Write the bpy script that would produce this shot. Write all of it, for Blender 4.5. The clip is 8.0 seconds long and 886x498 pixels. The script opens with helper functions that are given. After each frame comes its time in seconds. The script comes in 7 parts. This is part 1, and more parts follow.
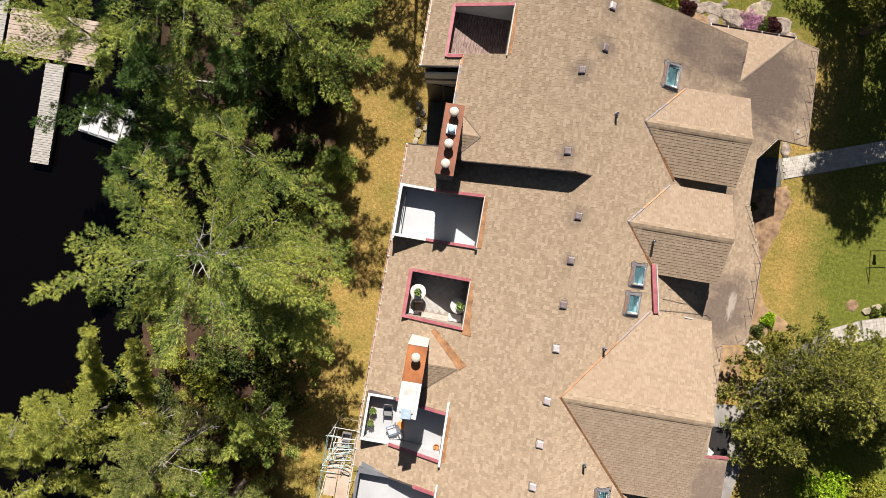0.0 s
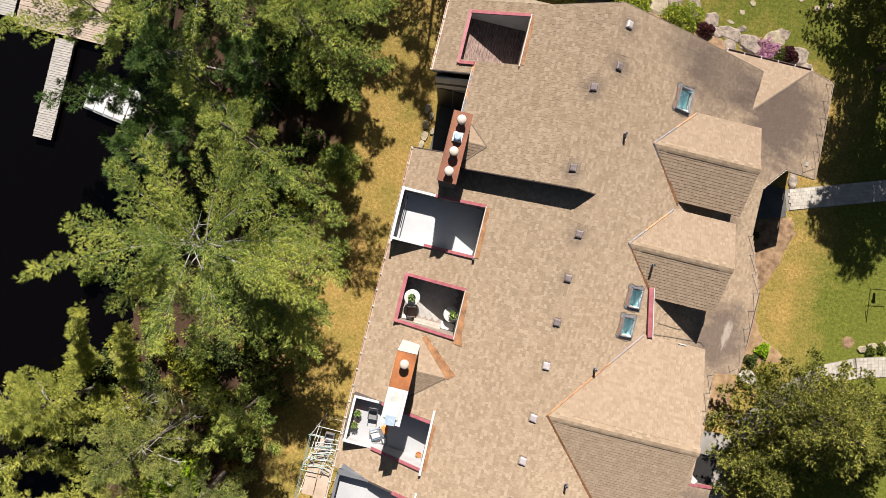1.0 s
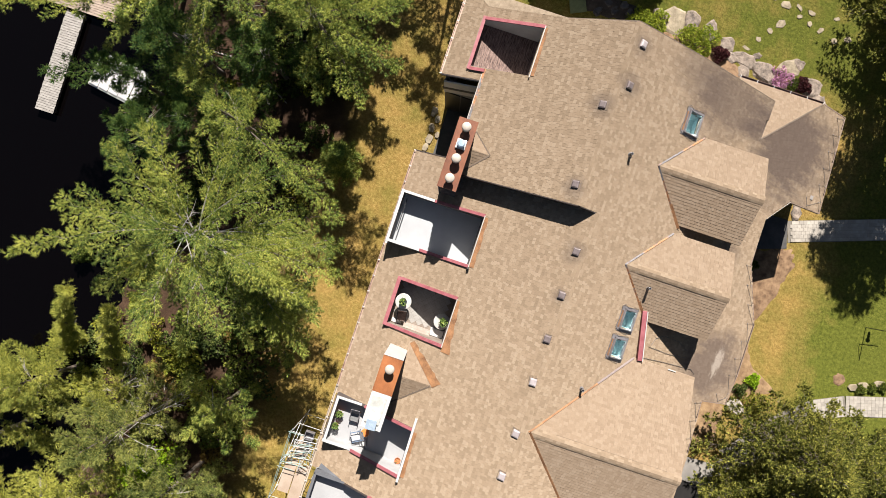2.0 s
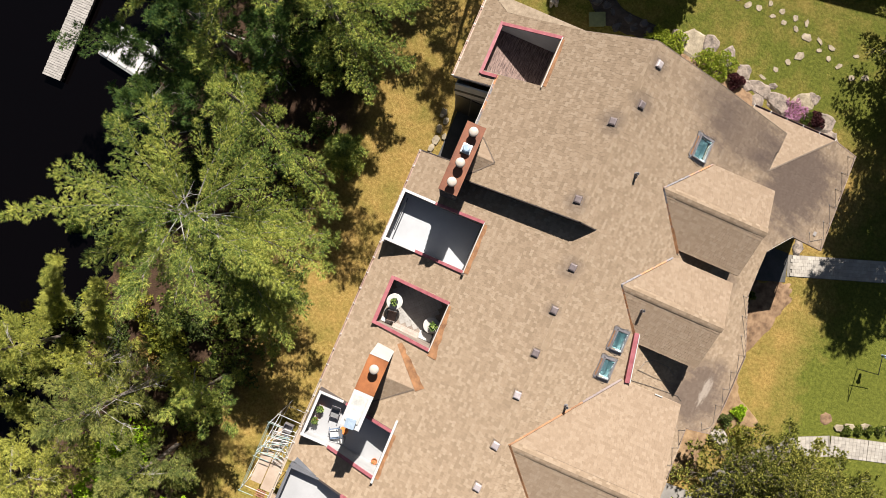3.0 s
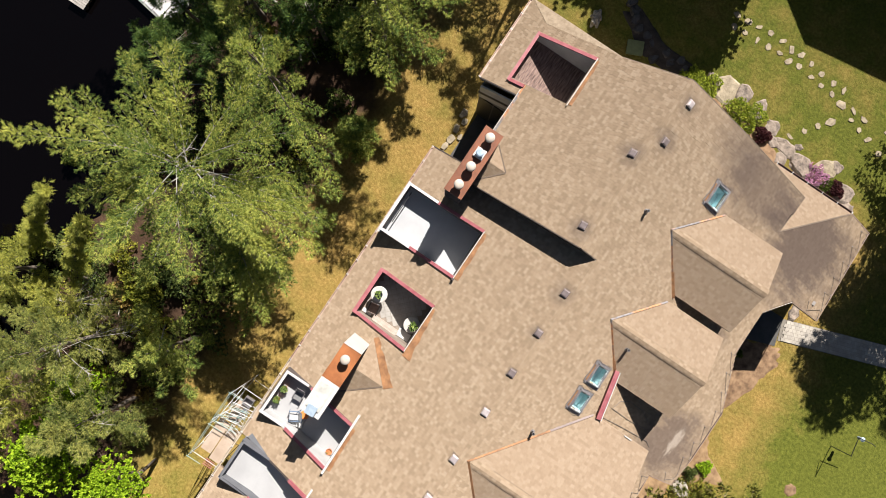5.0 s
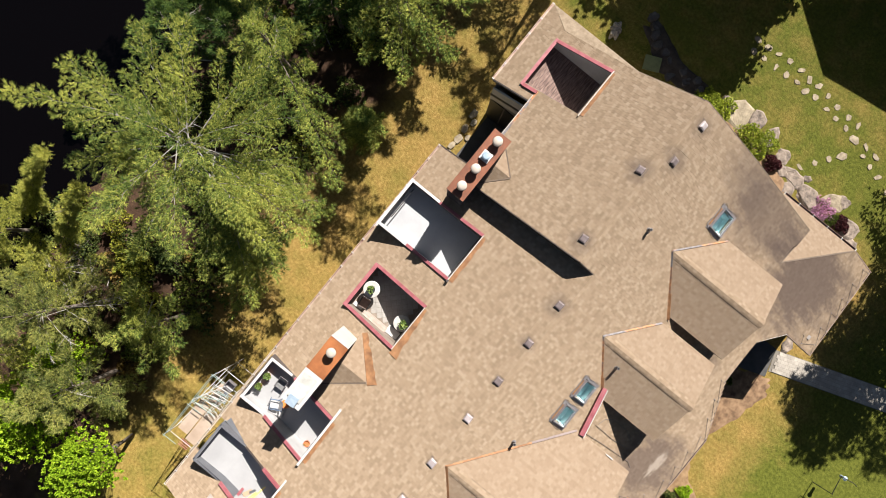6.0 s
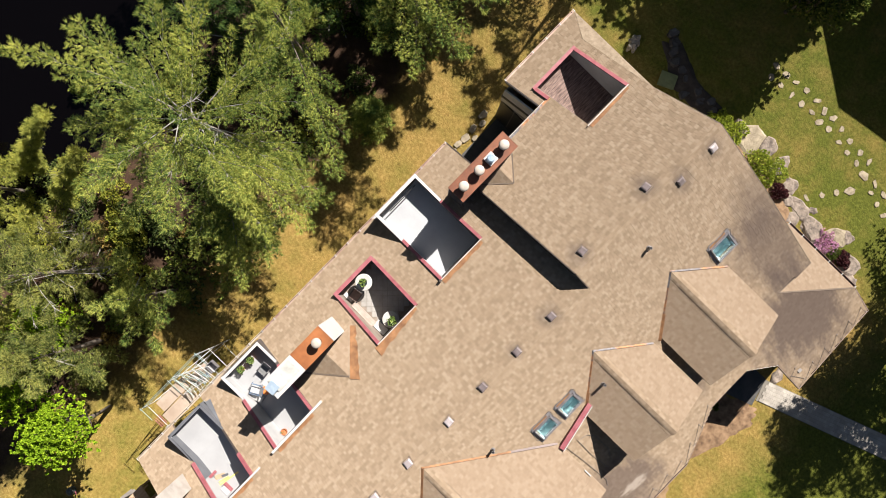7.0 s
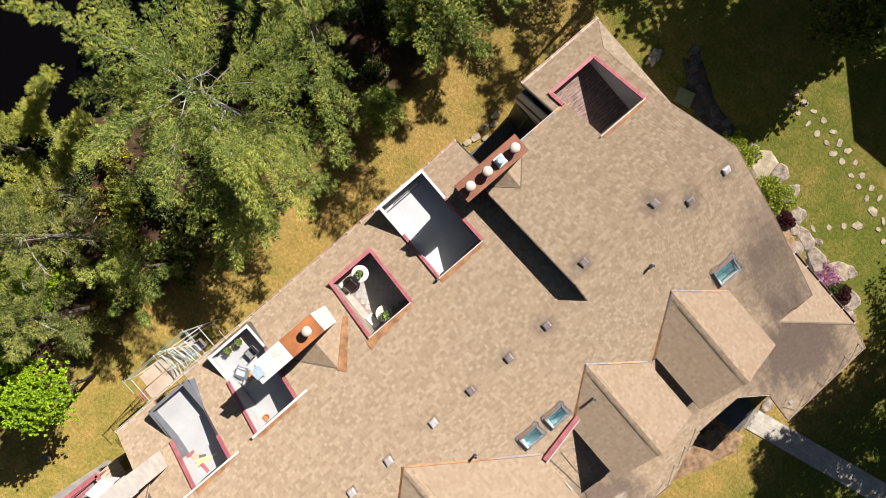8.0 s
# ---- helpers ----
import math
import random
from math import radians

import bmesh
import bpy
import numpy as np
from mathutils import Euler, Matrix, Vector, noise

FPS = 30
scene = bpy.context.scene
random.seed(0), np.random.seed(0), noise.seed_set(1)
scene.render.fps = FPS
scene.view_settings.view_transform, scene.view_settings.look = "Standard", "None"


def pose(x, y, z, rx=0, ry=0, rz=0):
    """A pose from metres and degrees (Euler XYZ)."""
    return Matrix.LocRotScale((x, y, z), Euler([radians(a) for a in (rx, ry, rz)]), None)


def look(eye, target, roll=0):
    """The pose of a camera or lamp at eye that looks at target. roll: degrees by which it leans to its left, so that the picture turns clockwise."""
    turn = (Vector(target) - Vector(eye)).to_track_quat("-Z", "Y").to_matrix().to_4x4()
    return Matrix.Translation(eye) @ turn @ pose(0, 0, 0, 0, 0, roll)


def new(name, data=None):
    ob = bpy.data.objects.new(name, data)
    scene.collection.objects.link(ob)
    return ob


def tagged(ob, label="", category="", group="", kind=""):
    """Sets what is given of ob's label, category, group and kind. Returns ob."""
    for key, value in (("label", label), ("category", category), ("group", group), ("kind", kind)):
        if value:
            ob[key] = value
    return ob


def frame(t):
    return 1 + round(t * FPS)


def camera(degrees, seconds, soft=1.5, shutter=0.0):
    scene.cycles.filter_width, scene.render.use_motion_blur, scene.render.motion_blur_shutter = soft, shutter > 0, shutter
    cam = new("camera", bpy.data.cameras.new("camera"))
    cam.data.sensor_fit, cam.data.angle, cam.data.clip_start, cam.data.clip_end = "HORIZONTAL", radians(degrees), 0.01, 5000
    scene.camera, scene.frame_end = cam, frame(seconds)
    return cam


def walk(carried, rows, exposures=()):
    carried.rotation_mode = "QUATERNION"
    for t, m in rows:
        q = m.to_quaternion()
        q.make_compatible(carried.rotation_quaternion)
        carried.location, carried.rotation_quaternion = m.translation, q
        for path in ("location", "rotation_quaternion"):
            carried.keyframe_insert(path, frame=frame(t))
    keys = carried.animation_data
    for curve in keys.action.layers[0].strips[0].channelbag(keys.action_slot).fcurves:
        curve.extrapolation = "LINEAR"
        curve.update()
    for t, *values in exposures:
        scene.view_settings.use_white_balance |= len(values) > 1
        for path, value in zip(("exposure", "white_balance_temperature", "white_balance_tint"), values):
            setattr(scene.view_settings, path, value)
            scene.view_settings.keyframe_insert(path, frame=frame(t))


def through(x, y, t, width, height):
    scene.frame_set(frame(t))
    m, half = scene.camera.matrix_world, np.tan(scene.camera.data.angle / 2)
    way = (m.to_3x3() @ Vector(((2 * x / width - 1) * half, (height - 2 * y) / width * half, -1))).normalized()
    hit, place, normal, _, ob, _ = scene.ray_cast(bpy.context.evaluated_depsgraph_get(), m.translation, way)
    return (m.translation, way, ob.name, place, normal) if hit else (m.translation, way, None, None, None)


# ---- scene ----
# ---- camera: looking straight down, sinking slowly and turning ----
cam = camera(66.0, 8.0, soft=0.7)
# seconds, place in metres, tilt, lean, heading in degrees
PATH = [
    (0, 0.098, 0.101, 39.015, 0.257, 0.303, 9.608),
    (0.5, 0.123, 0.282, 38.871, 0.235, 0.312, 11.780),
    (1, 0.150, 0.518, 38.722, 0.173, 0.336, 13.921),
    (1.5, 0.197, 0.717, 38.540, 0.155, 0.310, 16.027),
    (3, 0.333, 1.082, 38.026, 0.196, 0.248, 23.474),
    (3.5, 0.359, 1.113, 37.826, 0.225, 0.180, 26.079),
    (4, 0.343, 1.150, 37.631, 0.235, 0.101, 28.652),
    (4.5, 0.352, 1.183, 37.441, 0.202, 0.015, 31.260),
    (6, 0.317, 1.351, 36.833, -0.048, -0.206, 39.006),
    (6.5, 0.334, 1.456, 36.638, -0.208, -0.220, 41.575),
    (7, 0.351, 1.510, 36.436, -0.309, -0.255, 44.206),
    (7.5, 0.313, 1.519, 36.246, -0.439, -0.315, 46.758),
    (8, 0.228, 1.498, 36.015, -0.635, -0.384, 49.363),
]
walk(cam, [(t, pose(x, y, z, a, b, h)) for t, x, y, z, a, b, h in PATH])

# ---- light: clear sky, sun from the north end of the house ----
SUN_UP, SUN_AZ = 45.0, 7.0
world = bpy.data.worlds.new("world")
scene.world = world
world.use_nodes = True
wn = world.node_tree
sky = wn.nodes.new("ShaderNodeTexSky")
sky.sky_type, sky.sun_disc = "NISHITA", False
sky.sun_elevation, sky.sun_rotation = radians(SUN_UP), radians(-SUN_AZ)
wn.links.new(sky.outputs[0], wn.nodes["Background"].inputs[0])
wn.nodes["Background"].inputs[1].default_value = 0.025
sun = new("sun", bpy.data.lights.new("sun", "SUN"))
sun.data.energy, sun.data.angle, sun.data.color = 5.0, radians(0.53), (1.0, 0.938, 0.872)
toward = Vector((-math.sin(radians(SUN_AZ)) * math.cos(radians(SUN_UP)), math.cos(radians(SUN_AZ)) * math.cos(radians(SUN_UP)), math.sin(radians(SUN_UP))))
sun.matrix_world = look(toward * 80, (0, 0, 0))
scene.view_settings.exposure = 1.2

# ---- materials ----
def material(name, base, rough=0.7, metal=0.0, spec=0.5):
    m = bpy.data.materials.new(name)
    m.use_nodes = True
    b = m.node_tree.nodes["Principled BSDF"]
    b.inputs["Base Color"].default_value = (*base, 1)
    b.inputs["Roughness"].default_value = rough
    b.inputs["Metallic"].default_value = metal
    b.inputs["Specular IOR Level"].default_value = spec
    return m


class Nodes:
    """Short hand for wiring a material."""

    def __init__(self, m):
        self.t = m.node_tree
        self.b = self.t.nodes["Principled BSDF"]
        self.pos = self.t.nodes.new("ShaderNodeNewGeometry")

    def link(self, a, b):
        self.t.links.new(a, b)

    def noise(self, scale, detail=4.0, rough=0.55, stretch=None):
        n = self.t.nodes.new("ShaderNodeTexNoise")
        n.inputs["Scale"].default_value, n.inputs["Detail"].default_value, n.inputs["Roughness"].default_value = scale, detail, rough
        v = self.pos.outputs["Position"]
        if stretch:
            mp = self.t.nodes.new("ShaderNodeMapping")
            mp.inputs["Scale"].default_value = stretch
            self.link(v, mp.inputs["Vector"])
            v = mp.outputs[0]
        self.link(v, n.inputs["Vector"])
        return n.outputs["Fac"]

    def axis(self, which):
        s = self.t.nodes.new("ShaderNodeSeparateXYZ")
        self.link(self.pos.outputs["Position"], s.inputs[0])
        return s.outputs[which]

    def ramp(self, fac, stops):
        r = self.t.nodes.new("ShaderNodeValToRGB")
        while len(r.color_ramp.elements) < len(stops):
            r.color_ramp.elements.new(0.5)
        for e, (p, c) in zip(r.color_ramp.elements, stops):
            e.position, e.color = p, (*c, 1) if len(c) == 3 else c
        self.link(fac, r.inputs[0])
        return r.outputs[0]

    def math(self, op, a, b=None, c=None):
        n = self.t.nodes.new("ShaderNodeMath")
        n.operation = op
        for k, v in enumerate((a, b, c)):
            if v is None:
                continue
            if isinstance(v, (int, float)):
                n.inputs[k].default_value = v
            else:
                self.link(v, n.inputs[k])
        return n.outputs[0]

    def mix(self, fac, a, b, mode="MIX"):
        n = self.t.nodes.new("ShaderNodeMix")
        n.data_type, n.blend_type = "RGBA", mode
        for k, v in ((0, fac), (6, a), (7, b)):
            if isinstance(v, (int, float)):
                n.inputs[k].default_value = v
            elif isinstance(v, tuple):
                n.inputs[k].default_value = (*v, 1)
            else:
                self.link(v, n.inputs[k])
        return n.outputs[2]

    def color(self, out):
        self.link(out, self.b.inputs["Base Color"])

    def bump(self, height, strength=0.5, distance=0.01):
        n = self.t.nodes.new("ShaderNodeBump")
        n.inputs["Strength"].default_value, n.inputs["Distance"].default_value = strength, distance
        self.link(height, n.inputs["Height"])
        self.link(n.outputs[0], self.b.inputs["Normal"])

    def island(self):
        return self.pos.outputs["Random Per Island"]

    def object_random(self):
        n = self.t.nodes.new("ShaderNodeObjectInfo")
        return n.outputs["Random"]


def mottled(name, dark, light, scale, rough=0.8, metal=0.0, bump=0.3, fine=40.0, stretch=None):
    """A surface with broad stains and fine grain."""
    m = material(name, light, rough, metal)
    n = Nodes(m)
    a = n.noise(scale, 5, 0.6, stretch)
    f = n.noise(fine, 3, 0.6, stretch)
    k = n.math("ADD", n.math("MULTIPLY", a, 0.7), n.math("MULTIPLY", f, 0.3))
    n.color(n.ramp(k, [(0.36, dark), (0.64, light)]))
    n.bump(f, bump, 0.006)
    return m


def shingle_material(name, tones, moss, single):
    m = material(name, tones[1], 0.9, 0, 0.15)
    m.node_tree.nodes["Principled BSDF"].inputs["Diffuse Roughness"].default_value = 0.75
    n = Nodes(m)
    r = n.object_random() if single else n.island()
    c = n.ramp(r, [(0.0, tones[0]), (0.35, tones[1]), (0.7, tones[2]), (1.0, tones[3])])
    wide = n.noise(0.35, 4, 0.6)
    c = n.mix(n.math("MULTIPLY", wide, 0.28), c, tones[0])
    grit = n.noise(60, 2, 0.7)
    c = n.mix(0.35, c, n.ramp(grit, [(0.3, (0.1, 0.085, 0.07)), (0.7, (0.5, 0.42, 0.33))]), "OVERLAY")
    # algae stains in sheltered places at the east end, streaked down the slope
    streak = n.noise(0.9, 5, 0.7, (0.5, 1.4, 0.5))
    for sx, sy, rad, force in ((14.6, 10.9, 3.4, 1.0), (10.6, 11.6, 2.6, 0.75), (14.0, -0.4, 2.4, 0.9), (8.6, 11.9, 2.0, 0.5), (14.9, -9.0, 2.4, 0.9), (12.9, 5.0, 0.9, 0.6), (5.3, 11.5, 0.6, 0.45), (5.3, 9.7, 0.65, 0.5), (4.4, 8.6, 0.7, 0.55), (4.4, 5.1, 0.6, 0.5), (5.35, 2.5, 0.6, 0.45), (5.35, 0.6, 0.5, 0.4)):
        dx, dy = n.math("SUBTRACT", n.axis(0), sx), n.math("SUBTRACT", n.axis(1), sy)
        far = n.math("SQRT", n.math("ADD", n.math("MULTIPLY", dx, dx), n.math("MULTIPLY", dy, dy)))
        near = n.math("SUBTRACT", 1.0, n.math("DIVIDE", far, rad))
        spot = n.math("MULTIPLY", n.math("ADD", near, n.math("MULTIPLY", n.math("SUBTRACT", streak, 0.5), 1.6)), 1.7)
        spot.node.use_clamp = True
        c = n.mix(n.math("MULTIPLY", spot, moss * force * 0.85), c, (0.082, 0.061, 0.054))
    if moss:
        flake = n.noise(3.2, 5, 0.75, (1.0, 0.35, 1.0))
        dx, dy = n.math("DIVIDE", n.math("SUBTRACT", n.axis(0), 14.38), 0.24), n.math("DIVIDE", n.math("SUBTRACT", n.axis(1), -0.1), 0.85)
        bare = n.math("SUBTRACT", 1.0, n.math("SQRT", n.math("ADD", n.math("MULTIPLY", dx, dx), n.math("MULTIPLY", dy, dy))))
        bare = n.math("MULTIPLY", n.math("ADD", bare, n.math("MULTIPLY", n.math("SUBTRACT", flake, 0.5), 3.0)), 2.0)
        bare.node.use_clamp = True
        c = n.mix(n.math("MULTIPLY", bare, 0.7), c, (0.35, 0.3, 0.25))
    n.color(c)
    n.bump(grit, 0.5, 0.004)
    return m


TAN = [(0.272, 0.21, 0.149), (0.322, 0.25, 0.179), (0.353, 0.278, 0.202), (0.396, 0.321, 0.24)]
shingle_mat = shingle_material("asphalt_shingle", TAN, 0.95, False)
shingle_single = shingle_material("asphalt_shingle_tab", TAN, 0.95, True)
DORMER = [(0.3, 0.23, 0.166), (0.33, 0.256, 0.187), (0.35, 0.275, 0.203), (0.38, 0.305, 0.23)]
dormer_mat = shingle_material("dormer_shingle", DORMER, 0.0, False)
felt = mottled("roof_felt", (0.1, 0.076, 0.056), (0.16, 0.12, 0.09), 1.5)
rust = mottled("rusted_steel", (0.19, 0.062, 0.018), (0.36, 0.13, 0.042), 1.3, 0.7, 0.1)
rust_dull = mottled("dull_rusty_flashing", (0.085, 0.055, 0.04), (0.27, 0.135, 0.062), 2.6, 0.75, 0.05)
rust_strip = mottled("rusted_flashing", (0.14, 0.068, 0.032), (0.37, 0.185, 0.083), 2.6, 0.75, 0.05)
rust_valley = material("rusty_valley_metal", (0.15, 0.14, 0.145), 0.6, 0.2)
n = Nodes(rust_valley)
n.color(n.mix(n.ramp(n.noise(1.1, 5, 0.65), [(0.5, (0.0, 0.0, 0.0)), (0.58, (1.0, 1.0, 1.0))]), n.ramp(n.noise(9, 4), [(0.35, (0.085, 0.078, 0.082)), (0.65, (0.19, 0.175, 0.175))]), n.ramp(n.noise(14, 3), [(0.35, (0.2, 0.085, 0.035)), (0.65, (0.42, 0.2, 0.085))])))
n.bump(n.noise(30, 3), 0.3, 0.006)
valley_grey = mottled("dull_valley_metal", (0.13, 0.105, 0.1), (0.25, 0.2, 0.185), 2.2, 0.85)
cran = mottled("cranberry_paint", (0.225, 0.058, 0.068), (0.33, 0.112, 0.125), 3.5, 0.6)
white = mottled("white_paint", (0.4, 0.39, 0.38), (0.52, 0.515, 0.5), 1.2, 0.5)
grey_siding = mottled("grey_siding", (0.17, 0.15, 0.14), (0.26, 0.24, 0.22), 1.0)
brown_siding = mottled("brown_siding", (0.06, 0.048, 0.045), (0.11, 0.09, 0.08), 1.0)
membrane = mottled("white_deck_membrane", (0.315, 0.322, 0.333), (0.38, 0.389, 0.402), 0.8, 0.88)
pale_membrane = mottled("grey_deck_membrane", (0.29, 0.292, 0.297), (0.35, 0.352, 0.357), 0.8, 0.7)
dark_trim = mottled("dark_brown_fascia", (0.035, 0.026, 0.024), (0.075, 0.058, 0.052), 2.0, 0.6)
black_metal = material("black_metal", (0.02, 0.02, 0.022), 0.45, 0.3)
lead_grey = mottled("weathered_grey_metal", (0.16, 0.15, 0.155), (0.27, 0.255, 0.26), 4.0, 0.55, 0.4)

# ---- mesh tools ----
class Mesh:
    """Collects vertices and faces of one mesh."""

    def __init__(self):
        self.v, self.f = [], []

    def add(self, verts, faces):
        k = len(self.v)
        self.v += [tuple(p) for p in verts]
        self.f += [tuple(i + k for i in q) for q in faces]
        return self

    def box(self, x0, x1, y0, y1, z0, z1, m=None):
        p = [(x0, y0, z0), (x1, y0, z0), (x1, y1, z0), (x0, y1, z0), (x0, y0, z1), (x1, y0, z1), (x1, y1, z1), (x0, y1, z1)]
        if m is not None:
            p = [m @ Vector(q) for q in p]
        return self.add(p, [(3, 2, 1, 0), (4, 5, 6, 7), (0, 1, 5, 4), (1, 2, 6, 5), (2, 3, 7, 6), (3, 0, 4, 7)])

    def slab(self, poly, top, thick):
        """A prism over a plan polygon; top(x, y) is its upper face."""
        n = len(poly)
        up = [(x, y, top(x, y)) for x, y in poly]
        dn = [(x, y, top(x, y) - thick) for x, y in poly]
        return self.add(up + dn, [tuple(range(n)), tuple(range(2 * n - 1, n - 1, -1))] + [(i, n + i, n + (i + 1) % n, (i + 1) % n) for i in range(n)])

    def beam(self, a, b, w, h, up=(0, 0, 1)):
        """A bar of width w and height h from a to b."""
        a, b = Vector(a), Vector(b)
        d = (b - a).normalized()
        s = d.cross(Vector(up))
        s = s.normalized() if s.length > 1e-4 else Vector((1, 0, 0))
        t = s.cross(d).normalized()
        p = [e + s * (w / 2 * i) + t * (h / 2 * j) for e in (a, b) for i, j in ((-1, -1), (1, -1), (1, 1), (-1, 1))]
        return self.add(p, [(0, 3, 2, 1), (4, 5, 6, 7), (0, 1, 5, 4), (1, 2, 6, 5), (2, 3, 7, 6), (3, 0, 4, 7)])

    def tube(self, pts, radii, sides=8, cap=True):
        pts = [Vector(p) for p in pts]
        rings = []
        for i, p in enumerate(pts):
            d = (pts[min(i + 1, len(pts) - 1)] - pts[max(i - 1, 0)]).normalized()
            s = d.cross(Vector((0, 0, 1)))
            s = s.normalized() if s.length > 1e-3 else Vector((1, 0, 0))
            t = d.cross(s)
            r = radii[i] if isinstance(radii, (list, tuple)) else radii
            rings.append([p + (s * math.cos(2 * math.pi * j / sides) + t * math.sin(2 * math.pi * j / sides)) * r for j in range(sides)])
        k = sides
        faces = [(i * k + j, i * k + (j + 1) % k, (i + 1) * k + (j + 1) % k, (i + 1) * k + j) for i in range(len(pts) - 1) for j in range(k)]
        if cap:
            faces += [tuple(range(k - 1, -1, -1)), tuple(range((len(pts) - 1) * k, len(pts) * k))]
        return self.add([q for r in rings for q in r], faces)

    def lathe(self, profile, centre=(0, 0, 0), sides=20):
        c = Vector(centre)
        v = [c + Vector((r * math.cos(2 * math.pi * j / sides), r * math.sin(2 * math.pi * j / sides), z)) for r, z in profile for j in range(sides)]
        f = [(i * sides + j, i * sides + (j + 1) % sides, (i + 1) * sides + (j + 1) % sides, (i + 1) * sides + j) for i in range(len(profile) - 1) for j in range(sides)]
        f += [tuple(range(sides - 1, -1, -1)), tuple(range((len(profile) - 1) * sides, len(profile) * sides))]
        return self.add(v, f)

    def data(self, name, mat, bevel=0.0, smooth=False):
        me = bpy.data.meshes.new(name)
        me.from_pydata(self.v, [], self.f)
        if bevel:
            bm = bmesh.new()
            bm.from_mesh(me)
            bmesh.ops.recalc_face_normals(bm, faces=bm.faces)
            bmesh.ops.bevel(bm, geom=bm.edges[:], offset=bevel, segments=2, affect="EDGES", profile=0.6)
            bm.to_mesh(me)
            bm.free()
        if smooth:
            me.polygons.foreach_set("use_smooth", [True] * len(me.polygons))
        me.materials.append(mat)
        me.update()
        return me


def part(name, mesh, mat, parent=None, label="", bevel=0.0, smooth=False):
    ob = new(name, mesh.data(name, mat, bevel, smooth))
    if parent is not None:
        ob.parent = parent
    return tagged(ob, label)


def thing(name, label, category, group="", at=(0, 0, 0), turn=0.0):
    ob = new(name)
    ob.matrix_basis = pose(*at, 0, 0, turn)
    return tagged(ob, label, category, group)


def spans(polys, axis, t):
    """Stretches of the line (axis coordinate = t) inside the polygons, even-odd."""
    o = 1 - axis
    cuts = []
    for poly in polys:
        for (p, q) in zip(poly, poly[1:] + poly[:1]):
            if (p[axis] > t) != (q[axis] > t):
                cuts.append(p[o] + (t - p[axis]) / (q[axis] - p[axis]) * (q[o] - p[o]))
    cuts.sort()
    return list(zip(cuts[::2], cuts[1::2]))


def roofing(name, plane, polys, axis, mats, parent, seed, course=0.14, single=None, label="", relief=1.0):
    """A shingled slope. plane = (a, b, c): z = a + b x + c y. axis: 0 where the slope runs along x. polys: outline and holes in plan."""
    rnd = random.Random(seed)
    a, b, c = plane
    grade = b if axis == 0 else c
    step = course * math.cos(math.atan(abs(grade)))
    lo = min(p[axis] for p in polys[0])
    hi = max(p[axis] for p in polys[0])
    rise = 1 if grade > 0 else -1
    start = lo if rise > 0 else hi
    z = lambda x, y: a + b * x + c * y
    xy = (lambda t, s: (t, s)) if axis == 0 else (lambda t, s: (s, t))
    deck, tabs, singles = Mesh(), Mesh(), []
    n = int((hi - lo) / step) + 1
    for i in range(n):
        t0, t1 = start + rise * i * step, start + rise * min((i + 1) * step, hi - lo)
        for s0, s1 in spans(polys, axis, (t0 + t1) / 2):
            if s1 - s0 < 0.02:
                continue
            q = [xy(t0, s0), xy(t0, s1), xy(t1, s1), xy(t1, s0)]
            deck.slab(q if (rise > 0) == (axis == 1) else q[::-1], lambda x, y: z(x, y) - 0.004, 0.16)
            s = s0 - rnd.random() * 0.3
            while s < s1:
                w = rnd.choice((0.11, 0.14, 0.17, 0.205)) * rnd.uniform(0.9, 1.1)
                e0, e1 = max(s, s0), min(s + w, s1)
                s += w
                if e1 - e0 < 0.02:
                    continue
                th = (rnd.choice((0.006, 0.009, 0.014, 0.018)) + rnd.random() * 0.003) * relief
                d = rnd.uniform(-0.006, 0.006)
                p = [xy(t0 + d, e0 + 0.003), xy(t0 + d, e1 - 0.003), xy(t1 + rise * 0.005, e1 - 0.003), xy(t1 + rise * 0.005, e0 + 0.003)]
                top = [(x, y, z(x, y) + h) for (x, y), h in zip(p, (th + 0.006, th + 0.006, 0.003, 0.003))]
                bot = [(x, y, z(x, y) - 0.003) for x, y in p]
                quad = [(0, 1, 2, 3), (0, 4, 5, 1), (1, 5, 6, 2), (3, 7, 4, 0)]
                if (rise > 0) == (axis == 0):
                    quad = [k[::-1] for k in quad]
                if single and single[0] < (t0 + t1) / 2 < single[1] and single[2] < (e0 + e1) / 2 < single[3] and len(singles) < 300:
                    singles.append((top + bot, quad))
                else:
                    tabs.add(top + bot, quad)
    if len(polys) == 1:
        deck = Mesh().slab(polys[0], lambda x, y: z(x, y) - 0.004, 0.16)
    slope = part(name, deck, felt if axis == 0 else mats[0], parent, label)
    field = part("shingles", tabs, mats[0], slope)
    field["kind"] = "stuff"
    for v, f in singles:
        part("shingle", Mesh().add(v, f), mats[1], slope)
    return slope

# ---- ground, lake ----
def ground_height(x, y):
    """Level lawn round the house, a bank on the west that falls to the lake."""
    s = -11.5 - 1.2 * math.sin(y * 0.13) - x
    k = min(max(s / 9.0, 0.0), 1.0)
    h = -1.25 * k * k * (3 - 2 * k)
    d = min(max((s - 9.0) / 8.0, 0.0), 1.0)
    h -= 1.6 * d
    if k > 0:
        h += 0.16 * k * noise.noise(Vector((x * 0.6, y * 0.6, 0))) + 0.1 * k * noise.noise(Vector((x * 1.7, y * 1.7, 3)))
    return h + 0.03 * noise.noise(Vector((x * 0.3, y * 0.3, 7)))


